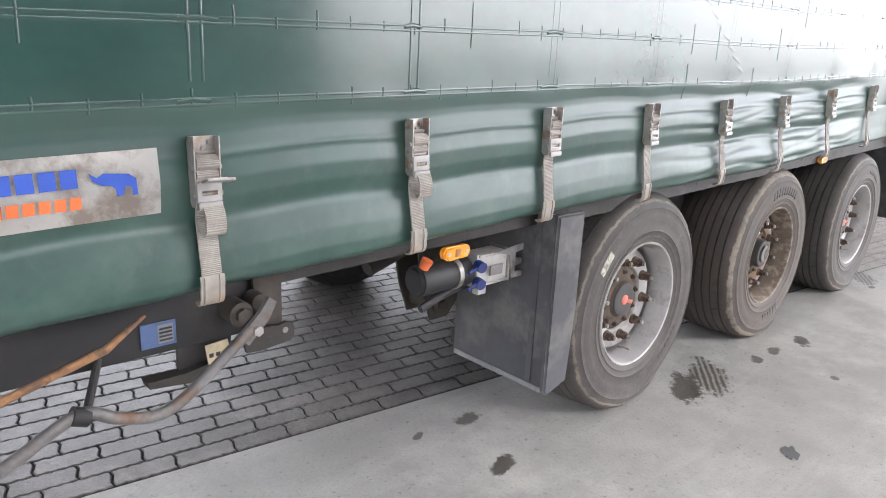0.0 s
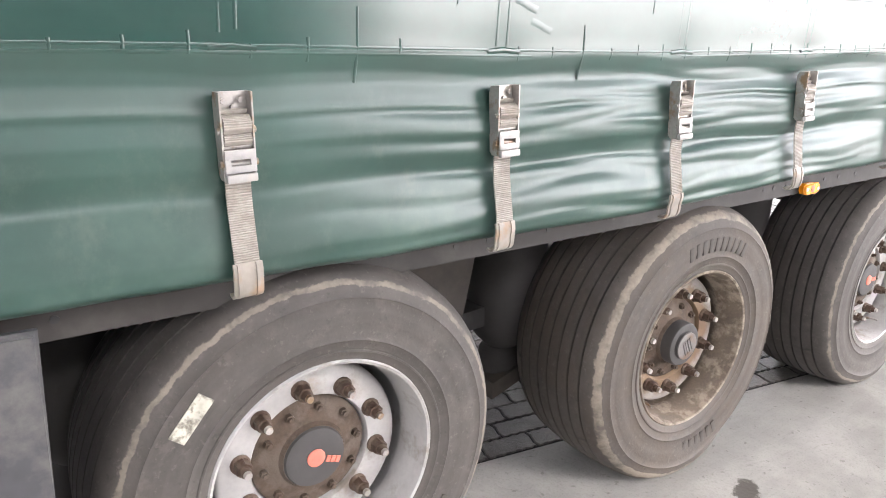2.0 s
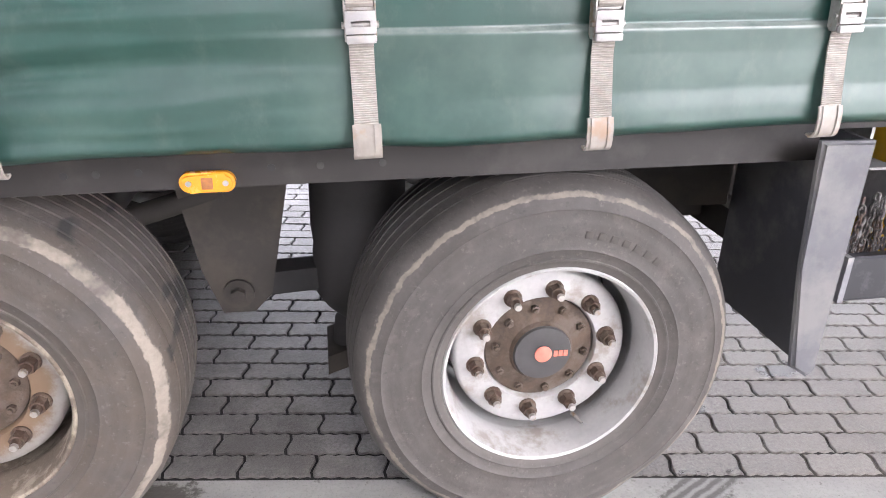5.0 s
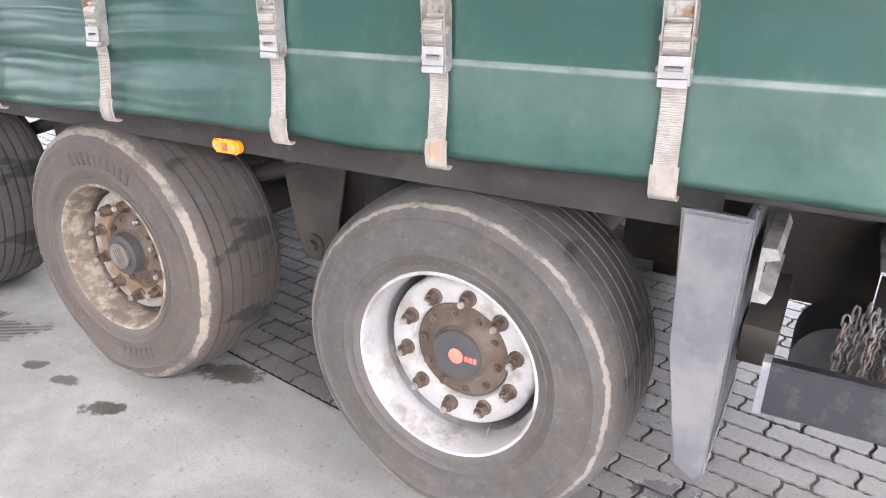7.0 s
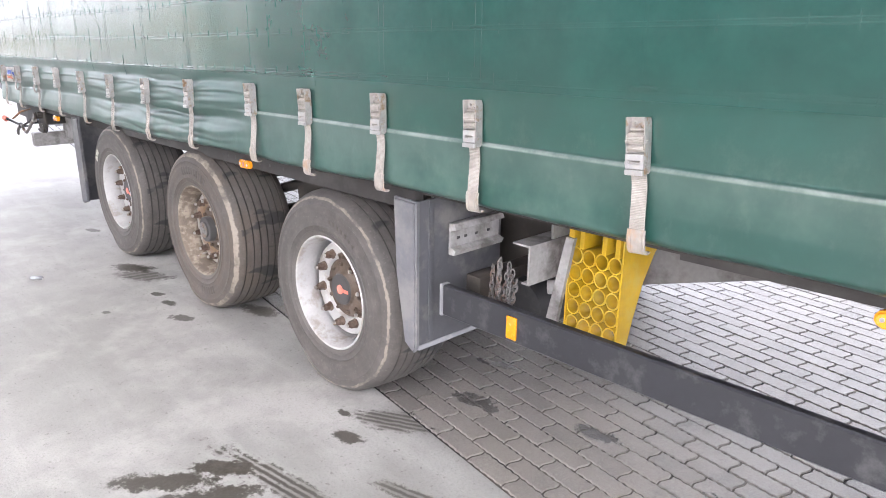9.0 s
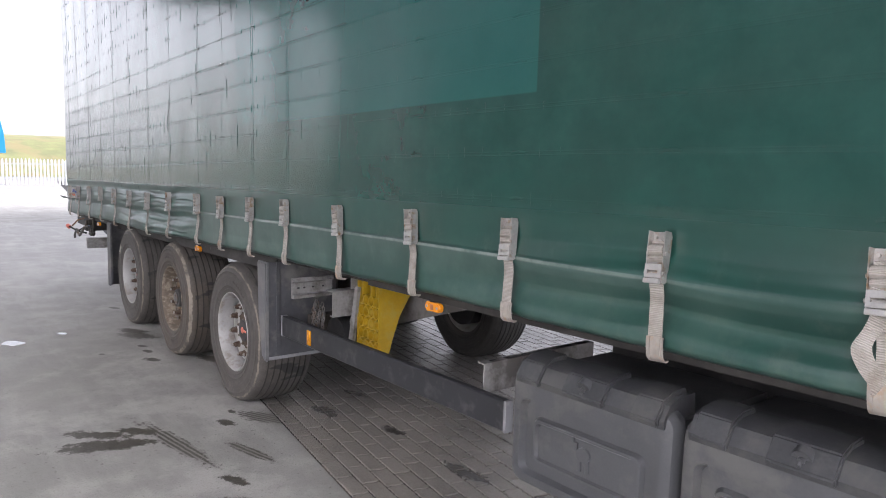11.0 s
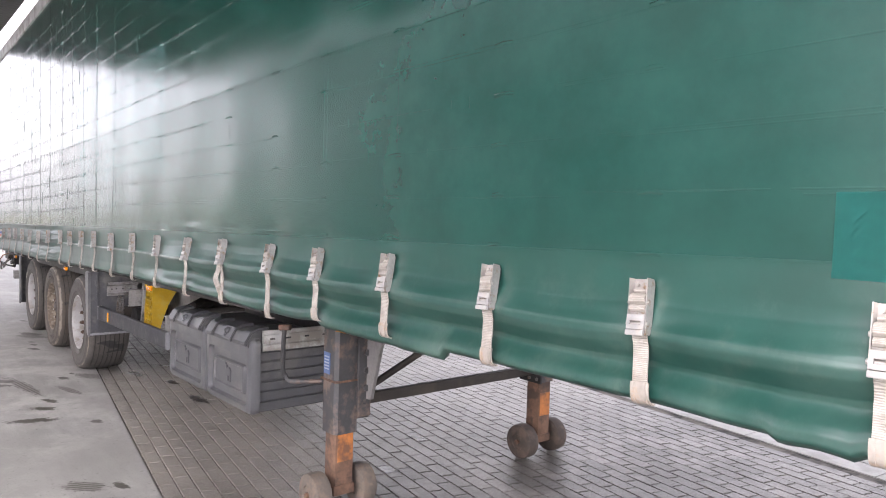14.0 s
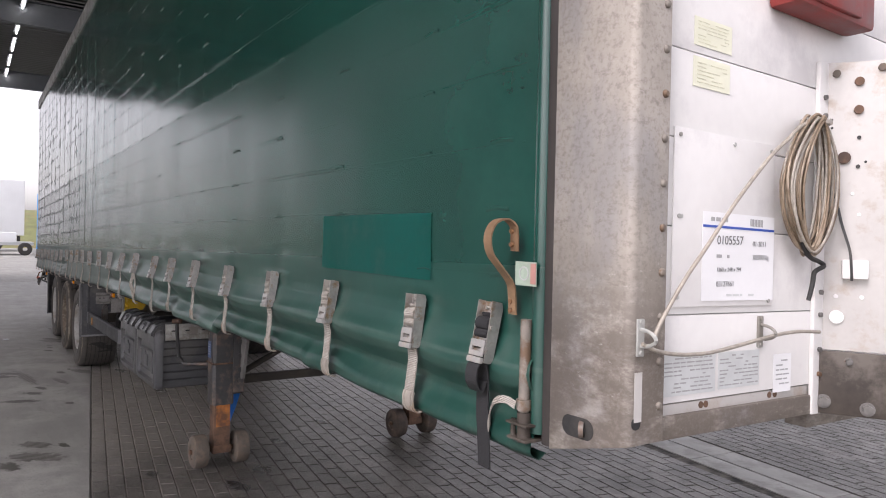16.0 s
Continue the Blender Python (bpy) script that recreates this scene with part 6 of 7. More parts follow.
# bracket of the side guard, cross tube and hanger
bm = B()
prof = [(2.262, 0.905), (2.338, 0.905), (2.338, 0.766), (2.312, 0.764), (2.312, 0.757), (2.346, 0.757), (2.346, 0.913), (2.262, 0.912)]
bm_plate(bm, prof, "y", 0.28, 0.82)
part("guard_bracket", bm, dull_grey, trailer, "pale grey folded steel bracket")
bm = B()
bm_box(bm, 2.02, 2.10, 0.28, 1.0, 0.62, 0.72, bevel=0.006)
part("cross_tube", bm, chassis_dusty, trailer)
bm = B()
bm_cyl(bm, (2.24, 0.36, 0.62), (2.24, 0.56, 0.62), 0.11, 24)
part("brake_chamber", bm, black_rubber, trailer)
bm = B()
bm_plate(bm, [(2.35, 0.56), (2.40, 0.56), (2.465, 0.95), (2.43, 0.95)], "y", 0.38, 0.40)
part("hanger", bm, dull_grey, trailer)
bm = B()
bm_cyl(bm, (2.33, 0.42, 0.715), (2.46, 0.50, 0.735), 0.028, 14)
part("pipe", bm, dull_grey, trailer)


def chain_mesh():
    bm = B()
    for k in range(9):
        zz = -0.022 * k
        pts = [(0.008 * math.cos(a) if k % 2 else 0, 0 if k % 2 else 0.008 * math.cos(a), zz + 0.017 * math.sin(a)) for a in [TAU * j / 10 for j in range(11)]]
        bm_tube(bm, pts, 0.0032, 6, caps=False)
    return mesh_of("chain", bm, worn_steel, 60)


me_chain = chain_mesh()
for dx, dy, rz in ((0.07, 0.015, 0.5), (-0.035, 0.0, 1.2), (0.042, 0.025, 2.0), (0.012, -0.012, 1.9), (0, 0, 0.2), (0.03, 0.01, 0.9), (0.055, -0.005, 1.6), (-0.02, 0.02, 2.2), (0.02, 0.03, 2.8)):
    ch1 = new("chain", me_chain)
    ch1.matrix_basis = Matrix.Translation((2.255 + dx, 0.22 + dy, 0.845 + DROP - abs(dx))) @ Matrix.Rotation(rz, 4, "Z") @ Matrix.Rotation(0.08 + dx, 4, "Y")
    tagged(ch1, "bunched grey galvanised chain hanging from the frame", "chain", "hanging chains")


def chock():
    """A wheel chock of stacked tubes behind a flat side plate, hung with its narrow end down."""
    ch = thing("wheel_chock", None, None, "yellow plastic wheel chock of stacked open tubes, hung point down", "wheel chock", at=(0.033, 0, DROP))
    y0 = 0.40
    top = 1.03
    for k in range(6):
        zz = 0.549 + 0.067 * k
        length = 0.035 + 0.022 * k
        for j in range(4):
            xx = 2.434 + 0.0555 * j
            sub = B()
            bm_lathe(sub, [(0.0255, 0.0), (0.0305, 0.0), (0.0305, length), (0.0255, length)], 20, closed=True)
            for v in sub.verts:
                v.co = Vector((xx + v.co.x * 0.93, y0 + v.co.y, zz + v.co.z * 1.08))
            part("tube", sub, yellow_plastic, ch)
    for xx in (2.399, 2.629):
        sub = B()
        bm_plate(sub, [(y0 - 0.004, 0.515), (y0 + 0.05, 0.515), (y0 + 0.09, 0.66), (y0 + 0.14, 0.80), (y0 + 0.20, 0.90), (y0 + 0.25, 0.95), (y0 + 0.25, top), (y0 - 0.004, top)], "x", xx, xx + 0.006)
        part("side_plate", sub, yellow_plastic, ch)
    sub = B()
    bm_box(sub, 2.399, 2.635, y0 - 0.002, y0 + 0.05, 0.508, 0.515, bevel=0.002)
    part("foot_plate", sub, yellow_plastic, ch)
    for xx in (2.405, 2.450, 2.545, 2.600):
        sub = B()
        bm_box(sub, xx, xx + 0.020, y0 - 0.008, y0 + 0.10, 0.915, top, bevel=0.004)
        part("rib", sub, yellow_plastic, ch)
    return ch


chock()
bm = B()
bm_box(bm, 2.35, 2.66, 0.40, 0.75, 1.034, 1.044)
bm_box(bm, 2.345, 2.355, 0.40, 0.70, 0.92, 1.044)
part("chock_holder", bm, galvanised, trailer)
# bracket that carries the box end of the guard
bm = B()
bm_box(bm, 3.872, 3.878, 0.13, 0.80, 0.668, 0.793)
bm_box(bm, 3.835, 3.8715, 0.13, 0.80, 0.787, 0.793)
bm_box(bm, 3.835, 3.8715, 0.13, 0.80, 0.668, 0.674)
brk = part("box_bracket", leaned(bm), dull_grey, trailer, "grey folded channel with slots behind the guard rail")
for yy in (0.18, 0.26, 0.36, 0.46, 0.58):
    bm = B()
    bm_box(bm, 3.848, 3.858, yy, yy + 0.03, 0.792, 0.7945)
    part("slot", leaned(bm), black_rubber, brk)

# ---- tool boxes ----
def rounded(x0, x1, z0, z1, r, n=4):
    out = []
    for cx, cz, a0 in ((x1 - r, z1 - r, 0), (x0 + r, z1 - r, 90), (x0 + r, z0 + r, 180), (x1 - r, z0 + r, 270)):
        for k in range(n + 1):
            a = radians(a0 + 90 * k / n)
            out.append((cx + r * math.cos(a), cz + r * math.sin(a)))
    return out


def tool_box(x0, x1):
    zb, zt, yf = 0.395, 0.875, 0.088
    def taper(bm):
        for v in bm.verts:
            v.co.z += S * v.co.x
        return bm
    # body shell behind the door, ribbed
    bm = B()
    n = 7
    outline = []
    levels = []
    for k in range(n):
        z0 = zb + 0.01 + (zt - zb - 0.07) * k / n
        z1 = zb + 0.01 + (zt - zb - 0.07) * (k + 1) / n
        inset = 0.028 - 0.018 * k / n
        levels += [(z0, inset + 0.010), (z0 + 0.012, inset), (z1 - 0.003, inset)]
    ringy = None
    for z, ins in levels:
        ring = [bm.verts.new((px, py, z)) for px, py in ((x0 + ins, yf + 0.05), (x1 - ins, yf + 0.05), (x1 - ins, yf + 0.60), (x0 + ins, yf + 0.60))]
        if ringy:
            for j in range(4):
                i = (j + 1) % 4
                bm.faces.new((ringy[j], ringy[i], ring[i], ring[j]))
        else:
            bm.faces.new(ring)
        ringy = ring
    bm.faces.new(ringy)
    body = part("tool_box", taper(bm), box_plastic, trailer, "grey ribbed plastic tool box with embossed door", smooth=25)
    # door: rounded slab with stepped frame and recessed panel
    bm = B()
    def ringv(ox0, ox1, oz0, oz1, r, y):
        return [bm.verts.new((p[0], y, p[1])) for p in rounded(ox0, ox1, oz0, oz1, r)]
    w = x1 - x0
    seq = [(0.0, 0.05, yf + 0.06), (0.0, 0.05, yf + 0.034), (0.012, 0.046, yf + 0.010), (0.030, 0.042, yf), (0.054, 0.036, yf), (0.064, 0.034, yf + 0.028), (0.112, 0.030, yf + 0.026), (0.120, 0.028, yf + 0.008), (0.130, 0.025, yf + 0.006), (0.137, 0.02, yf + 0.018)]
    prev = None
    for ins, r, y in seq:
        top = zt - 0.09 - ins if ins > 0.05 else zt - 0.03 - ins
        ring = ringv(x0 + ins, x1 - ins, zb + ins * 0.9, top, r, y)
        if prev:
            for j in range(len(ring)):
                i = (j + 1) % len(ring)
                bm.faces.new((prev[j], prev[i], ring[i], ring[j]))
        prev = ring
    bm.faces.new(prev)
    door = part("door", taper(bm), box_plastic, body, "embossed grey door", smooth=30)
    # raised animal-like mark, a plain shape
    cx, cz = (x0 + x1) / 2 + 0.0, (zb + zt) / 2 - 0.04
    bm = B()
    body_pts = [(cx + 0.030 * math.cos(a), cz + 0.004 + 0.026 * math.sin(a)) for a in [TAU * q / 16 for q in range(16)]]
    bm_plate(bm, body_pts, "y", yf + 0.009, yf + 0.022)
    for lx0, lz0, w_, h_ in ((-0.024, -0.058, 0.015, 0.05), (0.010, -0.058, 0.015, 0.05), (-0.046, 0.010, 0.018, 0.03), (-0.052, 0.036, 0.008, 0.03)):
        bm_box(bm, cx + lx0, cx + lx0 + w_, yf + 0.010, yf + 0.022, cz + lz0, cz + lz0 + h_, bevel=0.002)
    part("emblem", taper(bm), box_plastic, door)
    # lid hood over the top edge with two latches
    bm = B()
    prof = [(yf - 0.004, zt - 0.085), (yf - 0.010, zt - 0.06), (yf + 0.02, zt - 0.012), (yf + 0.06, zt + 0.004), (yf + 0.15, zt + 0.006), (yf + 0.16, zt - 0.08), (yf + 0.07, zt - 0.08), (yf + 0.012, zt - 0.08)]
    bm_plate(bm, prof, "x", x0 + 0.034, x1 - 0.034)
    lid = part("lid", taper(bm), box_lid, body, "dark moulded hood along the top")
    for c0, c1 in ((0.05, 0.16), (0.27, 0.45), (0.56, 0.66)):
        bm = B()
        prof = [(yf - 0.018, zt - 0.082), (yf - 0.024, zt - 0.06), (yf + 0.012, zt + 0.000), (yf + 0.06, zt + 0.020), (yf + 0.13, zt + 0.022), (yf + 0.13, zt - 0.01), (yf + 0.0, zt - 0.07)]
        bm_plate(bm, prof, "x", x0 + c0, x0 + c1)
        bmesh.ops.bevel(bm, geom=bm.edges[:], offset=0.005, segments=2, affect="EDGES")
        part("lid_rib", taper(bm), box_lid, lid)
    bm = B()
    lx = x0 + 0.36
    bm_cyl(bm, (lx, yf + 0.015, zt - 0.020), (lx, yf - 0.009, zt - 0.034), 0.027, 20)
    bm_cyl(bm, (lx, yf - 0.005, zt - 0.032), (lx, yf - 0.017, zt - 0.039), 0.010, 12)
    for a in (0.5, 2.6, 4.7):
        q = Vector((0.021 * math.cos(a), -0.0105, 0.018 * math.sin(a)))
        o = Vector((lx, yf - 0.004, zt - 0.032))
        bm_cyl(bm, o, o + q + Vector((0, 0.5 * q.z, 0)), 0.0055, 8)
    part("lock", taper(bm), box_plastic, lid, "round three-spoked turn lock")
    return body


tool_box(4.08, 4.79)
tool_box(4.806, 5.506)
bm = B()
for za, zb_, yy in ((0.765, 0.80, 0.0), (0.81, 0.86, 0.006), (0.87, 0.885, 0.0)):
    bm_box(bm, 5.497 + yy, 5.505 + yy, 0.16, 0.62, za, zb_, bevel=0.002)
bm_box(bm, 5.492, 5.499, 0.16, 0.62, 0.765, 0.885)
brk = part("box_carrier", leaned(bm), galvanised, trailer, "pale folded carrier channel beside the tool box")
for yy in (0.2, 0.3, 0.42, 0.54):
    bm = B()
    bm_box(bm, 5.5025, 5.5125, yy, yy + 0.03, 0.83, 0.84)
    part("slot", leaned(bm), black_rubber, brk)

# added plate: keeps the gap above the tool boxes dark, where only shade lies
bm = B()
bm_box(bm, 4.10, 5.49, 0.655, 0.667, 0.60, 1.02, bevel=0.003)
part("mounting_plate", leaned(bm), chassis, trailer, "added dark plate that stands in for the shade behind the tool boxes")

# ---- landing legs ----
def landing_leg(yc, near):
    xc, zt = 5.85, 1.04 if near else 1.02
    bm = B()
    h = 0.077
    out = [(xc - h + 0.02, yc - h), (xc + h - 0.02, yc - h), (xc + h, yc - h + 0.02), (xc + h, yc + h - 0.02), (xc + h - 0.02, yc + h), (xc - h + 0.02, yc + h), (xc - h, yc + h - 0.02), (xc - h, yc - h + 0.02)]
    bm_plate(bm, out, "z", 0.47 if near else 0.55, zt + 0.09)
    leg = part("landing_leg", bm, leg_paint, trailer, "dark grey landing leg housing with an orange extended inner leg")
    bm = B()
    bm_box(bm, xc - h - 0.006, xc + h + 0.006, yc - h - 0.006, yc + h + 0.006, 0.76, 0.772, bevel=0.003)
    part("weld_band", bm, leg_rust, leg)
    bm = B()
    bm_box(bm, xc - 0.058, xc + 0.058, yc - 0.058, yc + 0.058, 0.16, 0.58, bevel=0.008)
    inner = part("inner_leg", bm, leg_rust, leg, "rusted brown inner leg")
    bm = B()
    bm_box(bm, xc + 0.056, xc + 0.061, yc - 0.045, yc + 0.052, 0.31, 0.47)
    part("primer_panel", bm, leg_orange, inner, "orange paint left on the inner leg")
    bm = B()
    bm_box(bm, xc - 0.062, xc + 0.062, yc - 0.066, yc + 0.066, 0.12, 0.175, bevel=0.004)
    bm_cyl(bm, (xc, yc - 0.21, 0.138), (xc, yc + 0.21, 0.138), 0.016, 12)
    part("foot_axle", bm, leg_rust, leg)
    for sy in (-1, 1):
        bm = B()
        bm_lathe(bm, [(0.02, -0.05), (0.05, -0.045), (0.055, -0.052), (0.095, -0.052), (0.113, -0.042), (0.118, -0.02), (0.118, 0.02), (0.113, 0.042), (0.095, 0.052), (0.05, 0.052), (0.02, 0.05)], 36, closed=True)
        for v in bm.verts:
            v.co += Vector((xc, yc + sy * 0.145, 0.138))
        part("foot_roller", bm, foot_mat if near else foot_shaded, leg, "worn steel foot roller" if near else "rusty foot roller, its colour darkened for shade")
    if not near:
        bm = B()
        bm_box(bm, xc - 0.10, xc + 0.10, yc - h - 0.018, yc - h - 0.0005, 0.55, 0.70, bevel=0.003)
        pl = part("bolt_plate", bm, chassis, leg, "black bolted plate")
        for dx in (-0.07, 0.0, 0.07):
            bm = B()
            bm_cyl(bm, (xc + dx, yc - h - 0.018, 0.58), (xc + dx, yc - h - 0.03, 0.58), 0.012, 6)
            part("plate_bolt", bm, worn_steel, pl)
    if near:
        bm = B()
        bm_plate(bm, [(xc + h - 0.01, 1.10), (xc + h + 0.02, 1.10), (xc + h + 0.02, 0.56), (xc + h - 0.01, 0.54)], "y", yc + 0.06, yc + 0.14)
        part("bolt_flange", bm, leg_paint, leg)
        for zz in (0.64, 0.72, 0.82, 0.92):
            bm = B()
            bm_cyl(bm, (xc + h + 0.018, yc + 0.105, zz), (xc + h + 0.036, yc + 0.105, zz), 0.019, 6)
            part("flange_bolt", bm, leg_paint, leg)
        bm = B()
        bm_box(bm, xc - 0.05, xc + 0.015, yc - h - 0.004, yc - h - 0.0005, 0.80, 0.92)
        pl = part("plate", bm, plate_blue, leg, "small blue instruction plate")
        for k in range(5):
            bm = B()
            bm_box(bm, xc - 0.042, xc + 0.008, yc - h - 0.0055, yc - h - 0.0042, 0.825 + 0.017 * k, 0.832 + 0.017 * k)
            part("print_line", bm, plate_print, pl)
    return leg


landing_leg(0.47, True)
landing_leg(2.10, False)
# crank handle folded beside the near leg
bm = B()
bm_tube(bm, curve_pts([(5.760, 0.40, 0.74), (5.700, 0.30, 0.74), (5.640, 0.26, 0.735), (5.615, 0.25, 0.76), (5.620, 0.23, 0.80), (5.680, 0.20, 0.97), (5.710, 0.19, 1.05)], 5), 0.0125, 12)
part("crank_handle", bm, leg_paint, trailer, "worn dark grey bent crank handle")
bm = B()
bm_cyl(bm, (5.690, 0.17, 1.055), (5.740, 0.21, 1.06), 0.017, 12)
part("crank_clip", bm, leg_rust, trailer)
# cross bracing between the legs and gusset plate
bm = B()
bm_box(bm, 5.83, 5.87, 0.55, 2.02, 0.60, 0.66)
part("leg_brace", bm, chassis_dusty, trailer, "dark flat brace between the legs")
bm = B()
bm_tube(bm, [(5.860, 0.62, 0.68), (6.010, 1.1, 0.98)], 0.022, 8)
part("diagonal_brace", bm, chassis_dusty, trailer)
bm = B()
bm_plate(bm, [(5.930, 1.10), (6.140, 1.10), (6.076, 0.96), (5.990, 0.66), (5.930, 0.65)], "y", 0.58, 0.60)
part("gusset", bm, beam_grey, trailer, "pale grey steel gusset plate")
# blue rag behind the leg
bm = B()
pts = [(5.760, 0.62, 0.52), (5.740, 0.60, 0.42), (5.720, 0.57, 0.32), (5.700, 0.56, 0.27)]
bm_ribbon(bm, curve_pts(pts, 4), 0.05, 0.012, axis=(0.6, 0.8, 0))
thing("blue_rag", bm, tarp_blue, "bright blue plastic rag tied to the landing leg", "rag", at=(0, 0, DROP))

tyre_marks(wheel_mid, ((-0.45, 6), (2.2, 10)), 0.365, 0.046)
tyre_marks(wheel_rear, ((-0.6, 6),), 0.36, 0.018)
tyre_marks(wheel_front, ((0.9, 7),), 0.36, 0.018)
bm = B()
bm_box(bm, -0.05, 0.05, -0.0125, -0.0105, -0.018, 0.018)
tape = part("tape_label", bm, tape_mat, wheel_rear, "torn white tape with a worn print", at=Matrix.Rotation(-0.35, 4, "Y") @ Matrix.Rotation(math.radians(-52), 4, "Y") @ Matrix.Translation((0, 0, 0.376)))

# ---- front end ----
ZF = S * 10.0
# corner post: flat side, tight corner, return on the front
bm = B()
out = [(9.815, 0.06), (9.815, -0.012), (9.823, -0.020), (9.975, -0.020), (9.990, -0.0175), (10.020, -0.0185), (10.032, -0.010), (10.035, 0.0), (10.035, 0.083), (10.0, 0.083), (10.0, 0.06)]
bm_plate(bm, out, "z", 1.27, Z_ROOF + ZF)
for v in bm.verts:
    if v.co.z < 1.3:
        v.co.z += 0.27 * max(0.0, v.co.x - 9.815)
post = part("corner_post", bm, post_alu, trailer, "scuffed weathered aluminium corner post", smooth=50)
bm = B()
bm_box(bm, 9.786, 9.8145, -0.010, 0.05, 1.27, Z_ROOF + ZF, bevel=0.004)
part("gasket", bm, gasket_rubber, post, "dark rubber strip between curtain and post")
for k in range(26):
    bm = B()
    zz = 1.40 + 0.087 * k
    bm_lathe(bm, [(0.0085, 0.0), (0.008, -0.003), (0.005, -0.006), (0.001, -0.0065)], 10)
    for v in bm.verts:
        v.co = Vector((10.035 - v.co.y, 0.068 + v.co.x, zz + v.co.z))
    part("rivet", bm, pole_steel, post)
bm = B()
out = []
for k in range(20):
    a = TAU * k / 20
    cx = 0.022 if math.cos(a) > 0 else -0.022
    out.append((9.906 + cx + 0.022 * math.cos(a), 1.338 + 0.022 * math.sin(a)))
bm_plate(bm, out, "y", -0.0212, -0.015)
part("slot", bm, black_rubber, post)
bm = B()
bm_cyl(bm, (9.914, -0.024, 1.337), (9.922, -0.018, 1.337), 0.0165, 16)
part("slot_pin", bm, worn_steel, post)
bm = B()
bm_cyl(bm, (10.034, 0.004, 1.372), (10.0362, 0.004, 1.372), 0.012, 16)
part("drain_hole", bm, black_rubber, post)
bm = B()
bm_box(bm, 10.0353, 10.0365, -0.003, 0.018, 1.375, 1.470)
part("post_label", bm, wall_old, post, "scratched silver label")

XP = 10.015


def shear_front(bm):
    """The front wall hangs a touch lower away from the near corner."""
    for v in bm.verts:
        v.co.z -= 0.02 * (v.co.y - 0.1)
    return bm


zr = [1.393 + 0.1805 * k for k in range(16)]
bm = B()
bm_box(bm, 9.955, 9.969, 0.086, 2.40, zr[0], zr[-1])
front = part("front_wall", shear_front(bm), wall_white, trailer, "white aluminium plank front wall")
for z0, z1 in zip(zr, zr[1:]):
    bm = B()
    bm_box(bm, 9.97, XP, 0.086, 2.40, z0 + 0.0012, z1 - 0.0012, bevel=0.0015)
    part("plank", shear_front(bm), wall_white, front)
bm = B()
bm_box(bm, 9.95, XP - 0.010, 0.086, 2.40, 1.36, Z_ROOF + ZF - 0.03)
part("wall_core", shear_front(bm), ink_faint, front)
bm = B()
bm_box(bm, 9.95, XP - 0.004, 0.086, 0.66, 1.368, 1.391, bevel=0.002)
part("plinth", shear_front(bm), wall_old, front)
for yy in (0.235, 0.252, 0.49, 0.513):
    bm = B()
    bm_cyl(bm, (XP - 0.006, yy, 1.381), (XP - 0.0025, yy, 1.381), 0.0075, 12)
    part("hole", shear_front(bm), leg_rust, front)
bm = B()
bm_box(bm, 9.90, 10.022, 0.05, 0.75, 1.322, 1.369, bevel=0.004)
bm_box(bm, 9.90, 9.96, 0.75, 2.43, 1.262, 1.369, bevel=0.004)
part("bottom_beam", shear_front(bm), post_alu, trailer, "scraped grey bottom beam")
bm = B()
bm_plate(bm, [(10.035, 2.40), (10.035, 2.56), (9.78, 2.57), (9.78, 2.40)], "z", 1.235, Z_ROOF + ZF)
part("corner_post", bm, post_alu, trailer, "weathered aluminium corner post")
# riveted cover
bm = B()
bm_box(bm, XP + 0.001, XP + 0.005, 0.120, 0.476, 1.590, 1.955, bevel=0.001)
cover = part("cover_plate", shear_front(bm), wall_white, front, "riveted white cover plate")
for yy, zz in ((0.136, 1.94), (0.32, 1.94), (0.46, 1.94), (0.136, 1.775), (0.143, 1.775), (0.136, 1.61), (0.46, 1.60)):
    bm = B()
    bm_cyl(bm, (XP + 0.004, yy, zz), (XP + 0.008, yy, zz), 0.0045, 8)
    part("rivet", shear_front(bm), galvanised, cover)
# upright strip and a drilled bracket plate that stands out from the wall
bm = B()
bm_box(bm, XP + 0.001, XP + 0.012, 0.650, 0.690, 1.322, 2.180, bevel=0.002)
strip = part("angle_strip", shear_front(bm), wall_white, front)
for zz in (2.095, 2.05, 1.62, 1.565, 1.48, 1.42):
    bm = B()
    bm_cyl(bm, (XP + 0.011, 0.672, zz), (XP + 0.019, 0.672, zz), 0.006, 8)
    part("bolt", shear_front(bm), worn_steel, strip)


def outstand(bm, lift=0.0):
    """Takes (s, depth, z) to the bracket's slanting plane."""
    for v in bm.verts:
        s_, d_, z_ = v.co.x, v.co.y + lift, v.co.z
        v.co = Vector((10.022 + 0.838 * s_ + 0.545 * d_, 0.690 + 0.545 * s_ - 0.838 * d_, z_))
    return bm


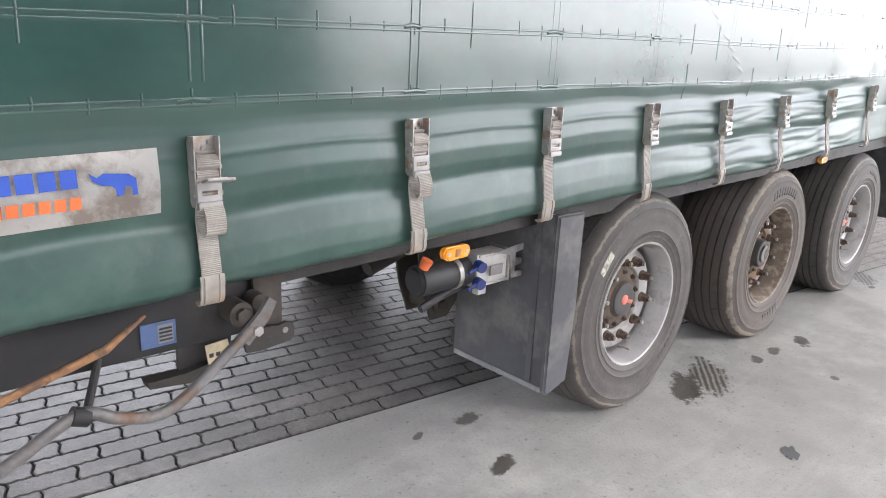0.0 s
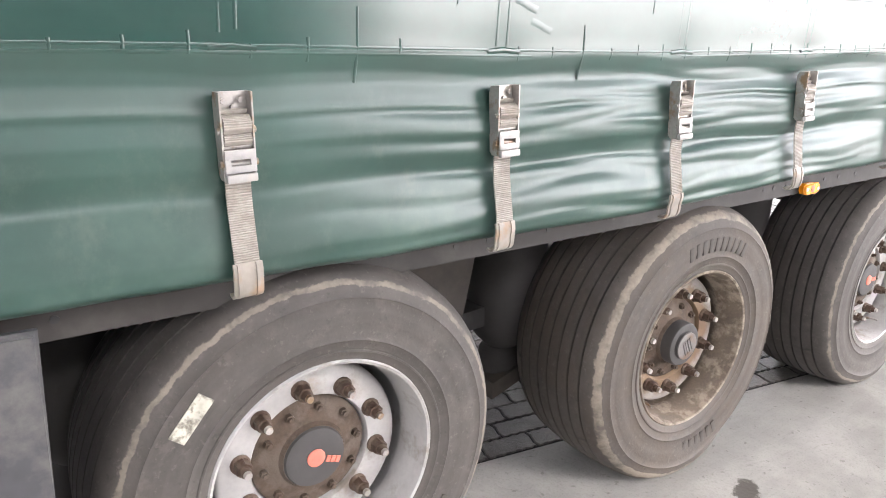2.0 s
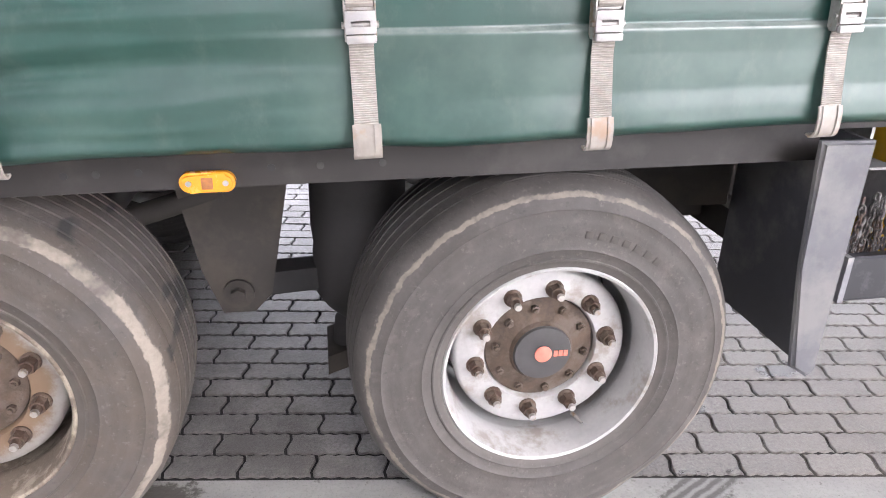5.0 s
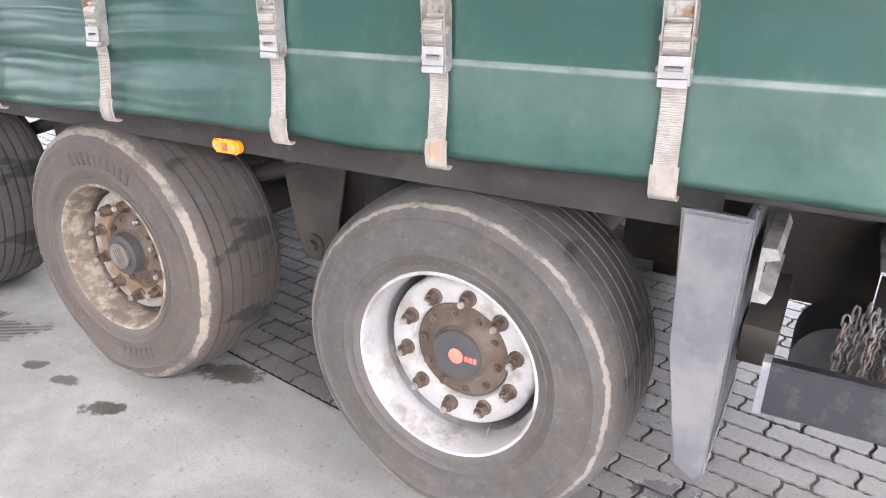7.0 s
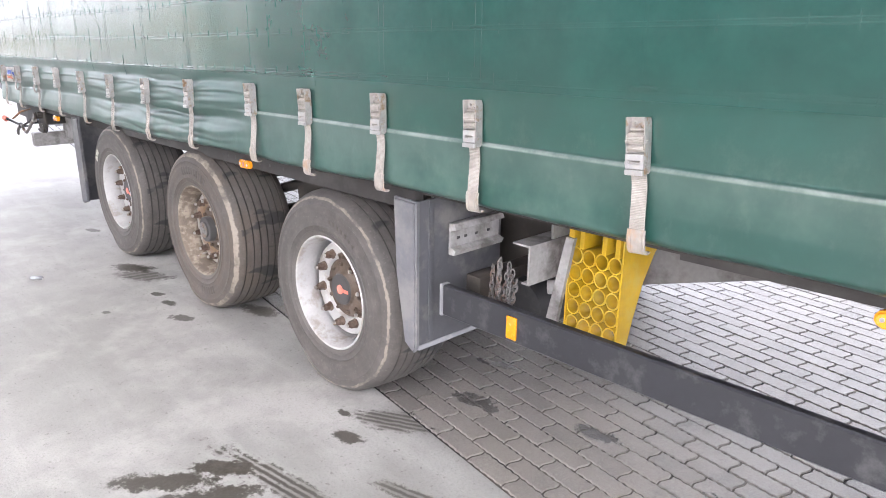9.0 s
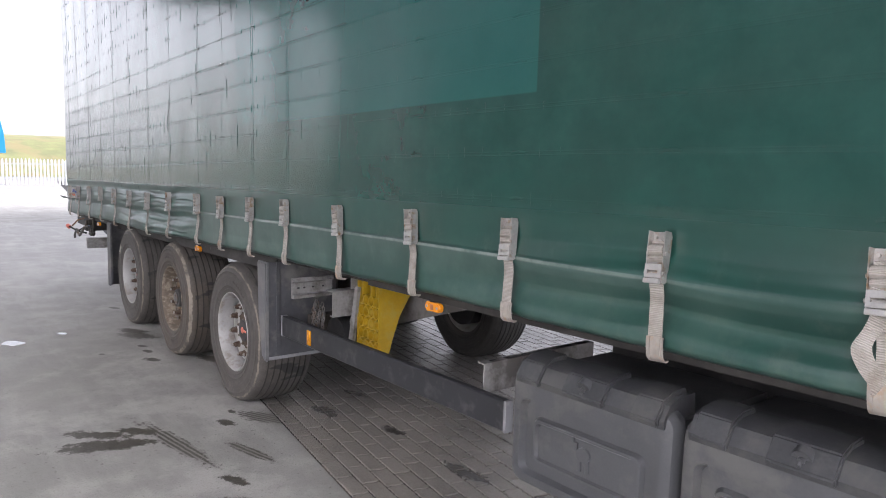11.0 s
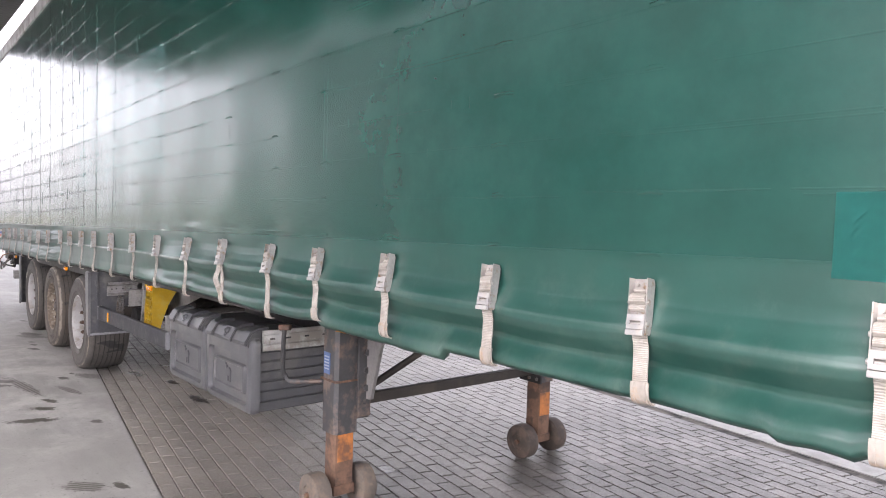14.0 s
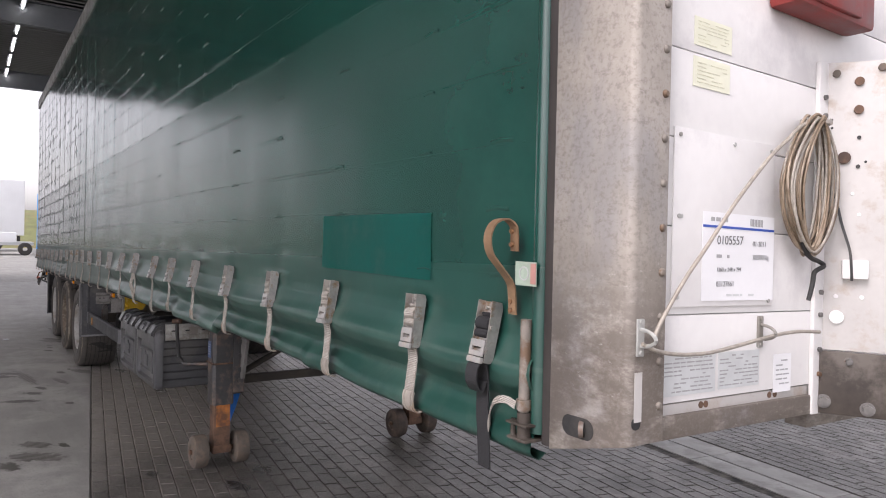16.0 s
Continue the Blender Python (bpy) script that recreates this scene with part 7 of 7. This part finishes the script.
bm = B()
bm_box(bm, 0.0, 0.36, -0.004, 0.004, 1.468, 2.170, bevel=0.0015)
conduit = part("bracket_plate", outstand(bm), wall_old, front, "drilled cream bracket plate with bolts and stains")
for ss, zz, r, m in ((0.069, 2.121, 0.0105, leg_rust), (0.069, 2.053, 0.0105, leg_rust), (0.071, 1.986, 0.0045, black_rubber), (0.040, 1.937, 0.0145, leg_rust), (0.070, 1.916, 0.0045, black_rubber), (0.086, 1.927, 0.003, black_rubber), (0.020, 2.142, 0.009, foot_mat), (0.116, 2.152, 0.009, foot_mat), (0.012, 2.03, 0.003, black_rubber), (0.013, 2.01, 0.003, black_rubber), (0.060, 1.85, 0.004, wall_white), (0.075, 1.80, 0.004, wall_white), (0.032, 1.550, 0.016, wall_white), (0.03, 1.60, 0.005, wall_white), (0.085, 1.60, 0.005, wall_white)):
    bm = B()
    bm_cyl(bm, (ss, 0.003, zz), (ss, 0.003 + min(0.008, r), zz), r, 14)
    part("bolt", outstand(bm), m, conduit)
bm = B()
bm_box(bm, -0.010, 0.36, 0.003, 0.014, 1.312, 1.466, bevel=0.004)
step = part("step_plate", outstand(bm), base_plate_mat, front, "stained dark steel base plate")
for ss, zz, r in ((0.008, 1.343, 0.012), (0.102, 1.333, 0.012), (0.060, 1.444, 0.007)):
    bm = B()
    bm_cyl(bm, (ss, 0.013, zz), (ss, 0.016, zz), r * 1.4, 16)
    bm_cyl(bm, (ss, 0.016, zz), (ss, 0.026, zz), r, 6)
    part("bolt", outstand(bm), worn_steel, step)
# coupling socket in red high on the wall
bm = B()
bm_box(bm, XP, XP + 0.075, 0.44, 0.78, 2.262, 2.42, bevel=0.014)
bm_box(bm, XP + 0.07, XP + 0.085, 0.50, 0.70, 2.275, 2.40, bevel=0.008)
part("socket_box", shear_front(bm), red_box, front, "red moulded coupling socket")
# papers and plates
def sheet(y0, y1, z0, z1, mat, name, label, lift=0.0062):
    bm = B()
    bm_box(bm, XP + lift, XP + lift + 0.0008, y0, y1, z0, z1)
    return part(name, shear_front(bm), mat, front, label, smooth=0)


def print_rows(par, y0, y1, z0, z1, rows, mat, lift, seed=1, thin=0.5):
    r = random.Random(seed)
    for k in range(rows):
        zz = z1 - (z1 - z0) * (k + 0.5) / rows
        hgt = (z1 - z0) / rows * thin
        bm = B()
        y = y0
        while y < y1 - 0.01:
            w = r.uniform(0.008, 0.03)
            if r.random() < 0.75:
                bm_box(bm, XP + lift, XP + lift + 0.0005, y, min(y + w, y1), zz - hgt / 2, zz + hgt / 2)
            y += w + 0.004
        if bm.verts:
            tagged(part("print_line", shear_front(bm), mat, par, smooth=0), kind="stuff")
        else:
            bm.free()


label = sheet(0.213, 0.476, 1.602, 1.790, paper, "stock_label", "large white stock label with a blue rule")
bm = B()
bm_box(bm, XP + 0.0072, XP + 0.0078, 0.214, 0.475, 1.757, 1.762)
part("blue_rule", shear_front(bm), ink_blue, label, smooth=0)
bm = B()
for k in range(12):
    bm_box(bm, XP + 0.0072, XP + 0.0078, 0.382 + 0.004 * k, 0.3837 + 0.004 * k + 0.0008 * (k % 3), 1.766, 1.782)
part("bar_mark", shear_front(bm), ink_faint, label, smooth=0)
print_rows(label, 0.240, 0.30, 1.769, 1.781, 1, ink_faint, 0.0072, 3, 0.7)
def print_text(text, y, z, size):
    """Readable print on the label."""
    cu = bpy.data.curves.new("print_text", "FONT")
    cu.body = text
    cu.size = size
    cu.extrude = 0.0002
    cu.materials.append(ink_grey)
    zt = z - 0.02 * (y - 0.1)
    turn = Matrix(((0, 0, 1, 0), (1, 0, 0, 0), (0, 1, 0, 0), (0, 0, 0, 1)))
    part("print_text", cu, None, label, at=Matrix.Translation((XP + 0.0078 - 0.0124 * (zt - 1.27), y, zt)) @ turn)


for text, y, z, size in (("0105557", 0.262, 1.722, 0.027), ("01-2011", 0.392, 1.722, 0.016), ("38.000 kg", 0.392, 1.692, 0.016), ("1360 x 248 x 294", 0.262, 1.664, 0.0125), ("03127661", 0.262, 1.632, 0.016)):
    print_text(text, y, z, size)
print_rows(label, 0.262, 0.315, 1.690, 1.704, 1, ink_faint, 0.0072, 9, 0.5)
print_rows(label, 0.30, 0.40, 1.610, 1.618, 1, paper_grey, 0.0072, 12, 0.6)
y1 = sheet(0.178, 0.306, 2.131, 2.190, paper_yellow, "paper_sheet", "pale yellow paper notice", 0.001)
print_rows(y1, 0.19, 0.295, 2.135, 2.185, 7, print_faded, 0.002, 21, 0.25)
y2 = sheet(0.177, 0.302, 2.046, 2.108, paper_yellow, "paper_sheet", "pale yellow paper notice", 0.001)
print_rows(y2, 0.19, 0.29, 2.052, 2.10, 6, print_faded, 0.002, 22, 0.25)
p1 = sheet(0.102, 0.275, 1.408, 1.492, paper_grey, "rating_plate", "scratched silver rating plate", 0.001)
print_rows(p1, 0.107, 0.27, 1.412, 1.488, 9, ink_faint, 0.002, 23, 0.35)
p2 = sheet(0.286, 0.438, 1.410, 1.490, paper_grey, "rating_plate", "scratched silver rating plate", 0.001)
print_rows(p2, 0.291, 0.433, 1.414, 1.486, 9, ink_faint, 0.002, 24, 0.35)
p3 = sheet(0.496, 0.570, 1.386, 1.475, paper, "paper_sheet", "small white paper slip", 0.001)
print_rows(p3, 0.506, 0.56, 1.40, 1.465, 6, ink_faint, 0.002, 25, 0.3)

# wire rope: a coil on its hook, and the run across the wall
def rope_coil():
    coil = thing("wire_rope_coil", None, None, "coil of clear-sheathed wire rope hung on the front wall", "rope", at=(0, 0, DROP))
    r = random.Random(11)
    for k in range(26):
        bm = B()
        cy, cz = 0.564 + r.uniform(-0.012, 0.012), 1.872 + r.uniform(-0.006, 0.006)
        ry, rz_ = r.uniform(0.035, 0.100), r.uniform(0.146, 0.160)
        xo = XP + 0.028 + 0.0045 * (k % 7) + r.uniform(-0.002, 0.002)
        ph = r.uniform(0, 6)
        lean = r.uniform(-0.012, 0.012)
        pts = []
        for j in range(41):
            a = TAU * j / 40
            # gathered over the hook above, loose below
            w = ry * (1 - 0.45 * max(0.0, math.sin(a)) ** 2 - 0.30 * max(0.0, -math.sin(a)) ** 3)
            pts.append((xo + 0.006 * math.sin(a + ph), cy + w * math.cos(a) + lean * math.sin(a) + 0.022 * max(0.0, math.sin(a)), cz + rz_ * math.sin(a)))
        bm_tube(bm, pts, 0.0033, 7, caps=False)
        part("turn", shear_front(bm), cable_mat if k % 3 else cable_pale, coil, smooth=60)
    bm = B()
    bm_tube(bm, curve_pts([(XP + 0.05, 0.52, 1.735), (XP + 0.05, 0.55, 1.705), (XP + 0.045, 0.60, 1.695), (XP + 0.05, 0.615, 1.685), (XP + 0.045, 0.585, 1.67), (XP + 0.045, 0.575, 1.64), (XP + 0.045, 0.56, 1.605)], 5), 0.0055, 8)
    part("rope_end", shear_front(bm), chassis, coil, "black taped rope end")
    return coil


rope_coil()
bm = B()
bm_tube(bm, curve_pts([(XP + 0.04, 0.568, 2.022), (XP + 0.045, 0.50, 1.995), (XP + 0.045, 0.468, 1.970), (XP + 0.045, 0.395, 1.921), (XP + 0.045, 0.279, 1.820), (XP + 0.045, 0.172, 1.712), (XP + 0.045, 0.105, 1.645), (XP + 0.04, 0.045, 1.565), (XP + 0.04, 0.028, 1.535)], 5), 0.0042, 8)
bm_tube(bm, curve_pts([(XP + 0.035, 0.0, 1.525), (XP + 0.04, 0.04, 1.510), (XP + 0.035, 0.12, 1.499), (XP + 0.035, 0.213, 1.499), (XP + 0.035, 0.33, 1.512), (XP + 0.035, 0.437, 1.525), (XP + 0.03, 0.54, 1.530), (XP + 0.03, 0.64, 1.526)], 5), 0.0042, 8)
thing("wire_rope", shear_front(bm), cable_pale, "taut clear-sheathed wire rope run through eyelets", "rope", smooth=60, at=(0, 0, DROP))
for yy, zz, xe in ((0.008, 1.535, 0.020), (0.437, 1.530, 0.0)):
    bm = B()
    bm_box(bm, XP + xe, XP + xe + 0.005, yy - 0.010, yy + 0.010, zz - 0.036, zz + 0.036, bevel=0.002)
    for dz in (-0.03, 0.03):
        bm_cyl(bm, (XP + xe + 0.004, yy, zz + dz), (XP + xe + 0.008, yy, zz + dz), 0.005, 8)
    bm_tube(bm, [(XP + xe + 0.004 + 0.036 * math.sin(a), yy, zz + 0.016 * math.cos(a)) for a in [math.pi * j / 8 for j in range(9)]], 0.004, 6)
    part("eyelet", shear_front(bm), galvanised, trailer, "zinc rope eyelet")
bm = B()
bm_cyl(bm, (XP, 0.592, 2.012), (XP + 0.07, 0.592, 2.018), 0.008, 10)
bm_box(bm, XP + 0.001, XP + 0.006, 0.582, 0.61, 1.99, 2.03)
part("rope_hook", shear_front(bm), zinc, trailer)
bm = B()
bm_box(bm, 0.040, 0.096, 0.003, 0.026, 1.644, 1.690, bevel=0.005)
tie = part("sensor_box", outstand(bm), wall_white, trailer, "small white socket box with a black cable tie")
bm = B()
bm_ribbon(bm, curve_pts([(0.022, 0.012, 1.850), (0.036, 0.022, 1.78), (0.054, 0.032, 1.713), (0.058, 0.034, 1.67), (0.060, 0.032, 1.640)], 4), 0.006, 0.003, axis=(1, 0, 0))
part("cable_tie", outstand(bm), black_rubber, tie)

# curtain tensioner pole, ratchet and brown hook at the front edge
bm = B()
bm_cyl(bm, (9.745, -0.026, 1.335), (9.745, -0.024, 1.54), 0.0125, 16)
bm_cyl(bm, (9.745, -0.026, 1.34), (9.745, -0.026, 1.362), 0.017, 16)
part("tension_pole", bm, pole_steel, trailer, "rusty curtain tension pole")
bm = B()
bm_box(bm, 9.705, 9.775, -0.045, 0.035, 1.305, 1.311, bevel=0.002)
bm_box(bm, 9.71, 9.775, -0.045, 0.035, 1.272, 1.278, bevel=0.002)
bm_cyl(bm, (9.745, -0.024, 1.268), (9.745, -0.024, 1.334), 0.016, 14)
bm_cyl(bm, (9.715, -0.03, 1.27), (9.715, -0.03, 1.314), 0.006, 8)
part("ratchet", bm, base_plate_mat, trailer, "dirty steel ratchet at the pole foot")
bm = B()
bm_ribbon(bm, curve_pts([(9.738, -0.045, 1.350), (9.71, -0.052, 1.358), (9.675, -0.055, 1.345), (9.655, -0.052, 1.31), (9.65, -0.048, 1.278)], 5), 0.017, 0.003, axis=(0, 0.3, 1))
part("loose_strap", bm, webbing, trailer, "frayed grey strap end hanging out")
bm = B()
# S-shaped strip hook standing off the curtain
pts = [(9.70, -0.024, 1.690), (9.70, -0.026, 1.735), (9.698, -0.032, 1.752), (9.695, -0.052, 1.762), (9.692, -0.080, 1.752), (9.690, -0.094, 1.722), (9.688, -0.086, 1.685), (9.688, -0.055, 1.650), (9.689, -0.030, 1.622), (9.69, -0.022, 1.600), (9.69, -0.018, 1.545)]
bm_ribbon(bm, curve_pts(pts, 6), 0.026, 0.004)
hk = part("curtain_handle", bm, brass_strip, trailer, "brown curled strip handle riveted to the curtain")
for px, py, pz in ((9.695, -0.026, 1.735), (9.695, -0.026, 1.705), (9.688, -0.018, 1.575), (9.687, -0.018, 1.555)):
    bm = B()
    bm_cyl(bm, (px, py, pz), (px, py - 0.008, pz), 0.0055, 8)
    part("rivet", bm, rust, hk)
bm = B()
bm_box(bm, 9.712, 9.782, -0.031, -0.029, 1.615, 1.668)
tag = part("inspection_sticker", bm, faded_green, curtain, "faded red and green round-marked sticker", smooth=0)
bm = B()
bm_lathe(bm, [(0.013, 0.0), (0.016, 0.0), (0.016, -0.0008), (0.013, -0.0008)], 24, closed=True)
for v in bm.verts:
    v.co += Vector((9.742, -0.0313, 1.642))
part("print_ring", bm, ink_faint, tag)
bm = B()
bm_box(bm, 9.764, 9.7815, -0.0318, -0.0311, 1.62, 1.665)
part("print_field", bm, faded_pink, tag, smooth=0)

# the front end leans back a little, square to the rising floor
def lean_back(x, z):
    return -0.0124 * (z - 1.27) * smoothstep(8.6, 9.7, x)


for ob in [o for o in bpy.data.objects if o.type == "MESH" and (o.parent or o.name.startswith("wire_rope"))]:
    if ob.data.users > 1 or not ob.matrix_basis.is_identity and ob.parent:
        continue
    co = [v.co for v in ob.data.vertices]
    if max(c.x for c in co) > 8.7 and min(c.x for c in co) > -5.0:
        for c in co:
            c.x += lean_back(c.x, c.z)

# ---- yard background ----
def fence(x, y0, y1):
    fe = thing("palisade_fence", None, None, "low white palisade fence along the yard edge", "fence")
    bm = B()
    bm_box(bm, x - 0.02, x + 0.02, y0, y1, 0.35, 0.41)
    bm_box(bm, x - 0.02, x + 0.02, y0, y1, 1.02, 1.08)
    part("rail", bm, far_grey, fe)
    bm = B()
    bm_plate(bm, [(-0.04, 0.05), (0.04, 0.05), (0.04, 1.22), (0.0, 1.32), (-0.04, 1.22)], "x", -0.006, 0.006)
    me = mesh_of("slat", bm, far_white, 0)
    y = y0
    while y < y1:
        part("slat", me, None, fe, at=(x + 0.03, y, 0))
        y += 0.16
    y = y0
    bm = B()
    bm_box(bm, -0.05, 0.05, -0.05, 0.05, 0, 1.2)
    mp_ = mesh_of("post", bm, far_grey, 0)
    while y < y1:
        part("post", mp_, None, fe, at=(x - 0.05, y, 0))
        y += 2.7


fence(-33.5, 2.3, 24.0)
bm = B()
n = 24
rows = []
for i in range(n + 1):
    y = -60 + 120 * i / n
    row = []
    for xx, zz in ((-47.0, -0.05), (-52, 1.0), (-58, 2.4), (-66, 3.1), (-90, 3.5), (-160, 3.4)):
        row.append(bm.verts.new((xx + 0.6 * noise.noise((y * 0.2, zz, 0)), y, zz + 0.25 * noise.noise((xx * 0.3, y * 0.15, 1)))))
    rows.append(row)
for p, q in zip(rows, rows[1:]):
    for j in range(5):
        bm.faces.new((p[j], q[j], q[j + 1], p[j + 1]))
thing("grass_bank", bm, grass_mat, "low grass bank behind the fence", "bank", kind="structure", smooth=80)


def lorry(x, y, mat, h=3.6, length=6.0):
    lo = thing("lorry", None, None, "white box lorry parked across the yard", "lorry", "parked lorries")
    bm = B()
    bm_box(bm, x - 1.2, x + 1.2, y, y + length, 1.0, h, bevel=0.05)
    part("box_body", bm, mat, lo)
    bm = B()
    bm_box(bm, x - 1.15, x + 1.15, y - 2.0, y - 0.15, 0.6, 2.7, bevel=0.12)
    part("cab", bm, mat, lo)
    bm = B()
    bm_box(bm, x + 1.145, x + 1.16, y - 1.7, y - 0.7, 1.6, 2.4, bevel=0.02)
    part("cab_window", bm, far_glass, lo)
    bm = B()
    bm_box(bm, x - 1.0, x + 1.0, y - 1.9, y + length - 0.2, 0.65, 0.95)
    part("frame", bm, chassis, lo)
    for yy in (y - 1.3, y + length - 1.6):
        bm = B()
        bm_lathe(bm, [(0.15, -0.15), (0.42, -0.15), (0.48, -0.1), (0.48, 0.1), (0.42, 0.15), (0.15, 0.15)], 28, closed=True)
        for v in bm.verts:
            v.co = Vector((x + 1.0 + v.co.y, yy + v.co.x, 0.48 + v.co.z))
        part("wheel", bm, tyre_shaded, lo)


lorry(-41.0, -5.2, far_white, 4.4, 7.0)
lorry(-43.0, -14.5, far_white, 4.0, 6.0)
bm = B()
bm_plate(bm, [(2.05, 1.55), (2.42, 1.55), (2.36, 2.5), (2.24, 3.1), (2.12, 3.3), (2.04, 3.2)], "x", -33.06, -33.0)
bm_cyl(bm, (-33.03, 2.03, 0.0), (-33.03, 2.03, 3.35), 0.03, 8)
thing("blue_banner", bm, far_blue, "upright blue feather banner beside the lorries", "banner")


def low_trailer(x, y):
    t = thing("service_vehicle", None, None, "low white service vehicle parked in the yard", "vehicle")
    bm = B()
    bm_box(bm, x - 1.0, x + 1.0, y, y + 5.0, 0.55, 0.72, bevel=0.02)
    part("deck", bm, far_grey, t)
    bm = B()
    bm_box(bm, x - 0.8, x + 1.0, y + 1.6, y + 4.2, 0.70, 1.25, bevel=0.06)
    bm_box(bm, x - 0.8, x + 0.98, y + 0.2, y + 1.5, 0.70, 1.9, bevel=0.10)
    part("body", bm, far_white, t)
    for yy in (y + 0.9, y + 4.6):
        bm = B()
        bm_lathe(bm, [(0.12, -0.1), (0.30, -0.1), (0.35, -0.06), (0.35, 0.06), (0.30, 0.1), (0.12, 0.1)], 24, closed=True)
        for v in bm.verts:
            v.co = Vector((x + 0.95 + v.co.y, yy + v.co.x, 0.35 + v.co.z))
        part("wheel", bm, tyre_shaded, t)


low_trailer(-34.6, -3.1)

# ---- drain channel set in the paving beyond the trailer ----
drain = thing("drain_channel", None, None, "pale concrete drain channel with a dark slot, set in the paving", "drain", kind="structure")
for k in range(26):
    u0 = -10.0 + 1.0 * k
    for w0, w1 in ((4.22, 4.435), (4.455, 4.70)):
        bm = B()
        bm_box(bm, u0 + 0.004, u0 + 0.996, w0, w1, -0.06, 0.001, bevel=0.005)
        for v in bm.verts:
            v.co = Vector(ground_pt(v.co.x, v.co.y, v.co.z))
        part("kerb_stone", bm, drain_mat, drain)
bm = B()
bm_box(bm, -10.0, 16.0, 4.434, 4.456, -0.05, -0.006)
for v in bm.verts:
    v.co = Vector(ground_pt(v.co.x, v.co.y, v.co.z))
part("slot", bm, black_rubber, drain)

# ---- thin puddles that mirror the sky ----
def puddle(x, y, rx, ry, turn, seed):
    bm = B()
    nseg = 40
    ring = []
    for k in range(nseg):
        a = TAU * k / nseg
        f = 1 + 0.6 * noise.noise((2.2 * math.cos(a) + seed, 2.2 * math.sin(a), seed * 1.7)) + 0.3 * noise.noise((7 * math.cos(a), 7 * math.sin(a) + seed, 0))
        px, py = rx * f * math.cos(a), ry * f * math.sin(a)
        ring.append(bm.verts.new((x + px * math.cos(turn) - py * math.sin(turn), y + px * math.sin(turn) + py * math.cos(turn), 0.003)))
    bm.faces.new(ring)
    thing("puddle", bm, puddle_mat, "thin puddle on the concrete", "water", "puddles", kind="structure", smooth=0)


for q in ((-1.04, -1.0, 0.10, 0.075, 0.8, 1), (-1.19, -0.58, 0.05, 0.03, 0.6, 2), (-3.4, -1.3, 0.3, 0.08, 0.2, 4), (-5.5, -1.0, 0.5, 0.1, 0.1, 6)):
    puddle(*q)

# ---- paving blocks, laid in running bond with wavy edges ----
P_L, P_W = 0.2125, 0.1005


def paver_outline():
    n = 20
    g = 0.0046
    amp = 0.0032
    out = []
    def wave(t):
        return amp * (2 * abs(2 * ((t + 0.25) % 1.0) - 1) - 1)
    for k in range(n):
        t = k / n
        out.append((-P_L / 2 + g + (P_L - 2 * g) * t, -P_W / 2 + g + wave(t * 5)))
    for k in range(4):
        t = k / 4
        out.append((P_L / 2 - g + 1.8 * wave(t), -P_W / 2 + g + (P_W - 2 * g) * t))
    for k in range(n):
        t = 1 - k / n
        out.append((-P_L / 2 + g + (P_L - 2 * g) * t, P_W / 2 - g + wave(t * 5)))
    for k in range(4):
        t = 1 - k / 4
        out.append((-P_L / 2 + g + 1.8 * wave(t), -P_W / 2 + g + (P_W - 2 * g) * t))
    return out


OUT = paver_outline()
NP = len(OUT)
paver_me = []
for vv in range(5):
    r = random.Random(40 + vv)
    verts, faces = [], []
    tilt = (r.uniform(-0.012, 0.012), r.uniform(-0.012, 0.012))
    for ring, (sc, z) in enumerate(((0.972, 0.0), (1.0, -0.0036), (1.0, -0.018))):
        for px, py in OUT:
            verts.append((px * sc, py * sc * (0.97 if ring == 0 else 1), z + (tilt[0] * px + tilt[1] * py)))
    faces.append(tuple(range(NP)))
    for ring in (0, 1):
        for k in range(NP):
            j = (k + 1) % NP
            faces.append((ring * NP + k, (ring + 1) * NP + k, (ring + 1) * NP + j, ring * NP + j))
    me = bpy.data.meshes.new("paver")
    me.from_pydata(verts, [], faces)
    me.materials.append(paver_mat)
    paver_me.append(me)
base_v = [(np.array([v.co for v in me.vertices]), [tuple(p.vertices) for p in me.polygons]) for me in paver_me]

rp = random.Random(77)
singles = 0
all_v, all_f = [], []
count = 0
for row in range(0, 86):
    w = (row + 0.5) * P_W + 0.004
    off = (row % 2) * 0.5 + 0.07 * math.sin(row * 1.7)
    for col in range(-42, 84):
        u = (col + off) * P_L
        if w > 5.2 and (u < -7 or u > 14) or 4.16 < w < 4.75 and -10.1 < u < 16.1:
            continue
        z = rp.uniform(-0.0028, 0.0)
        m = rp.randrange(5)
        rot = ang + rp.uniform(-0.01, 0.01) + (math.pi if rp.random() < 0.5 else 0)
        px, py, _ = ground_pt(u, w)
        near = row < 6 and -0.6 < u < 9.6
        if near and singles < 300:
            ob = new("paver", paver_me[m])
            ob.parent = paving
            ob.matrix_basis = Matrix.Translation((px, py, z)) @ Matrix.Rotation(rot, 4, "Z")
            singles += 1
        else:
            v, f = base_v[m]
            c, s = math.cos(rot), math.sin(rot)
            q = np.empty_like(v)
            q[:, 0] = px + v[:, 0] * c - v[:, 1] * s
            q[:, 1] = py + v[:, 0] * s + v[:, 1] * c
            q[:, 2] = z + v[:, 2]
            all_v.append(q)
            base = count * len(v)
            all_f += [tuple(base + i for i in ff) for ff in f]
            count += 1
me = bpy.data.meshes.new("pavers")
me.from_pydata(np.concatenate(all_v).tolist(), [], all_f)
me.materials.append(paver_mat)
ob = new("pavers", me)
ob.parent = paving
tagged(ob, kind="stuff")
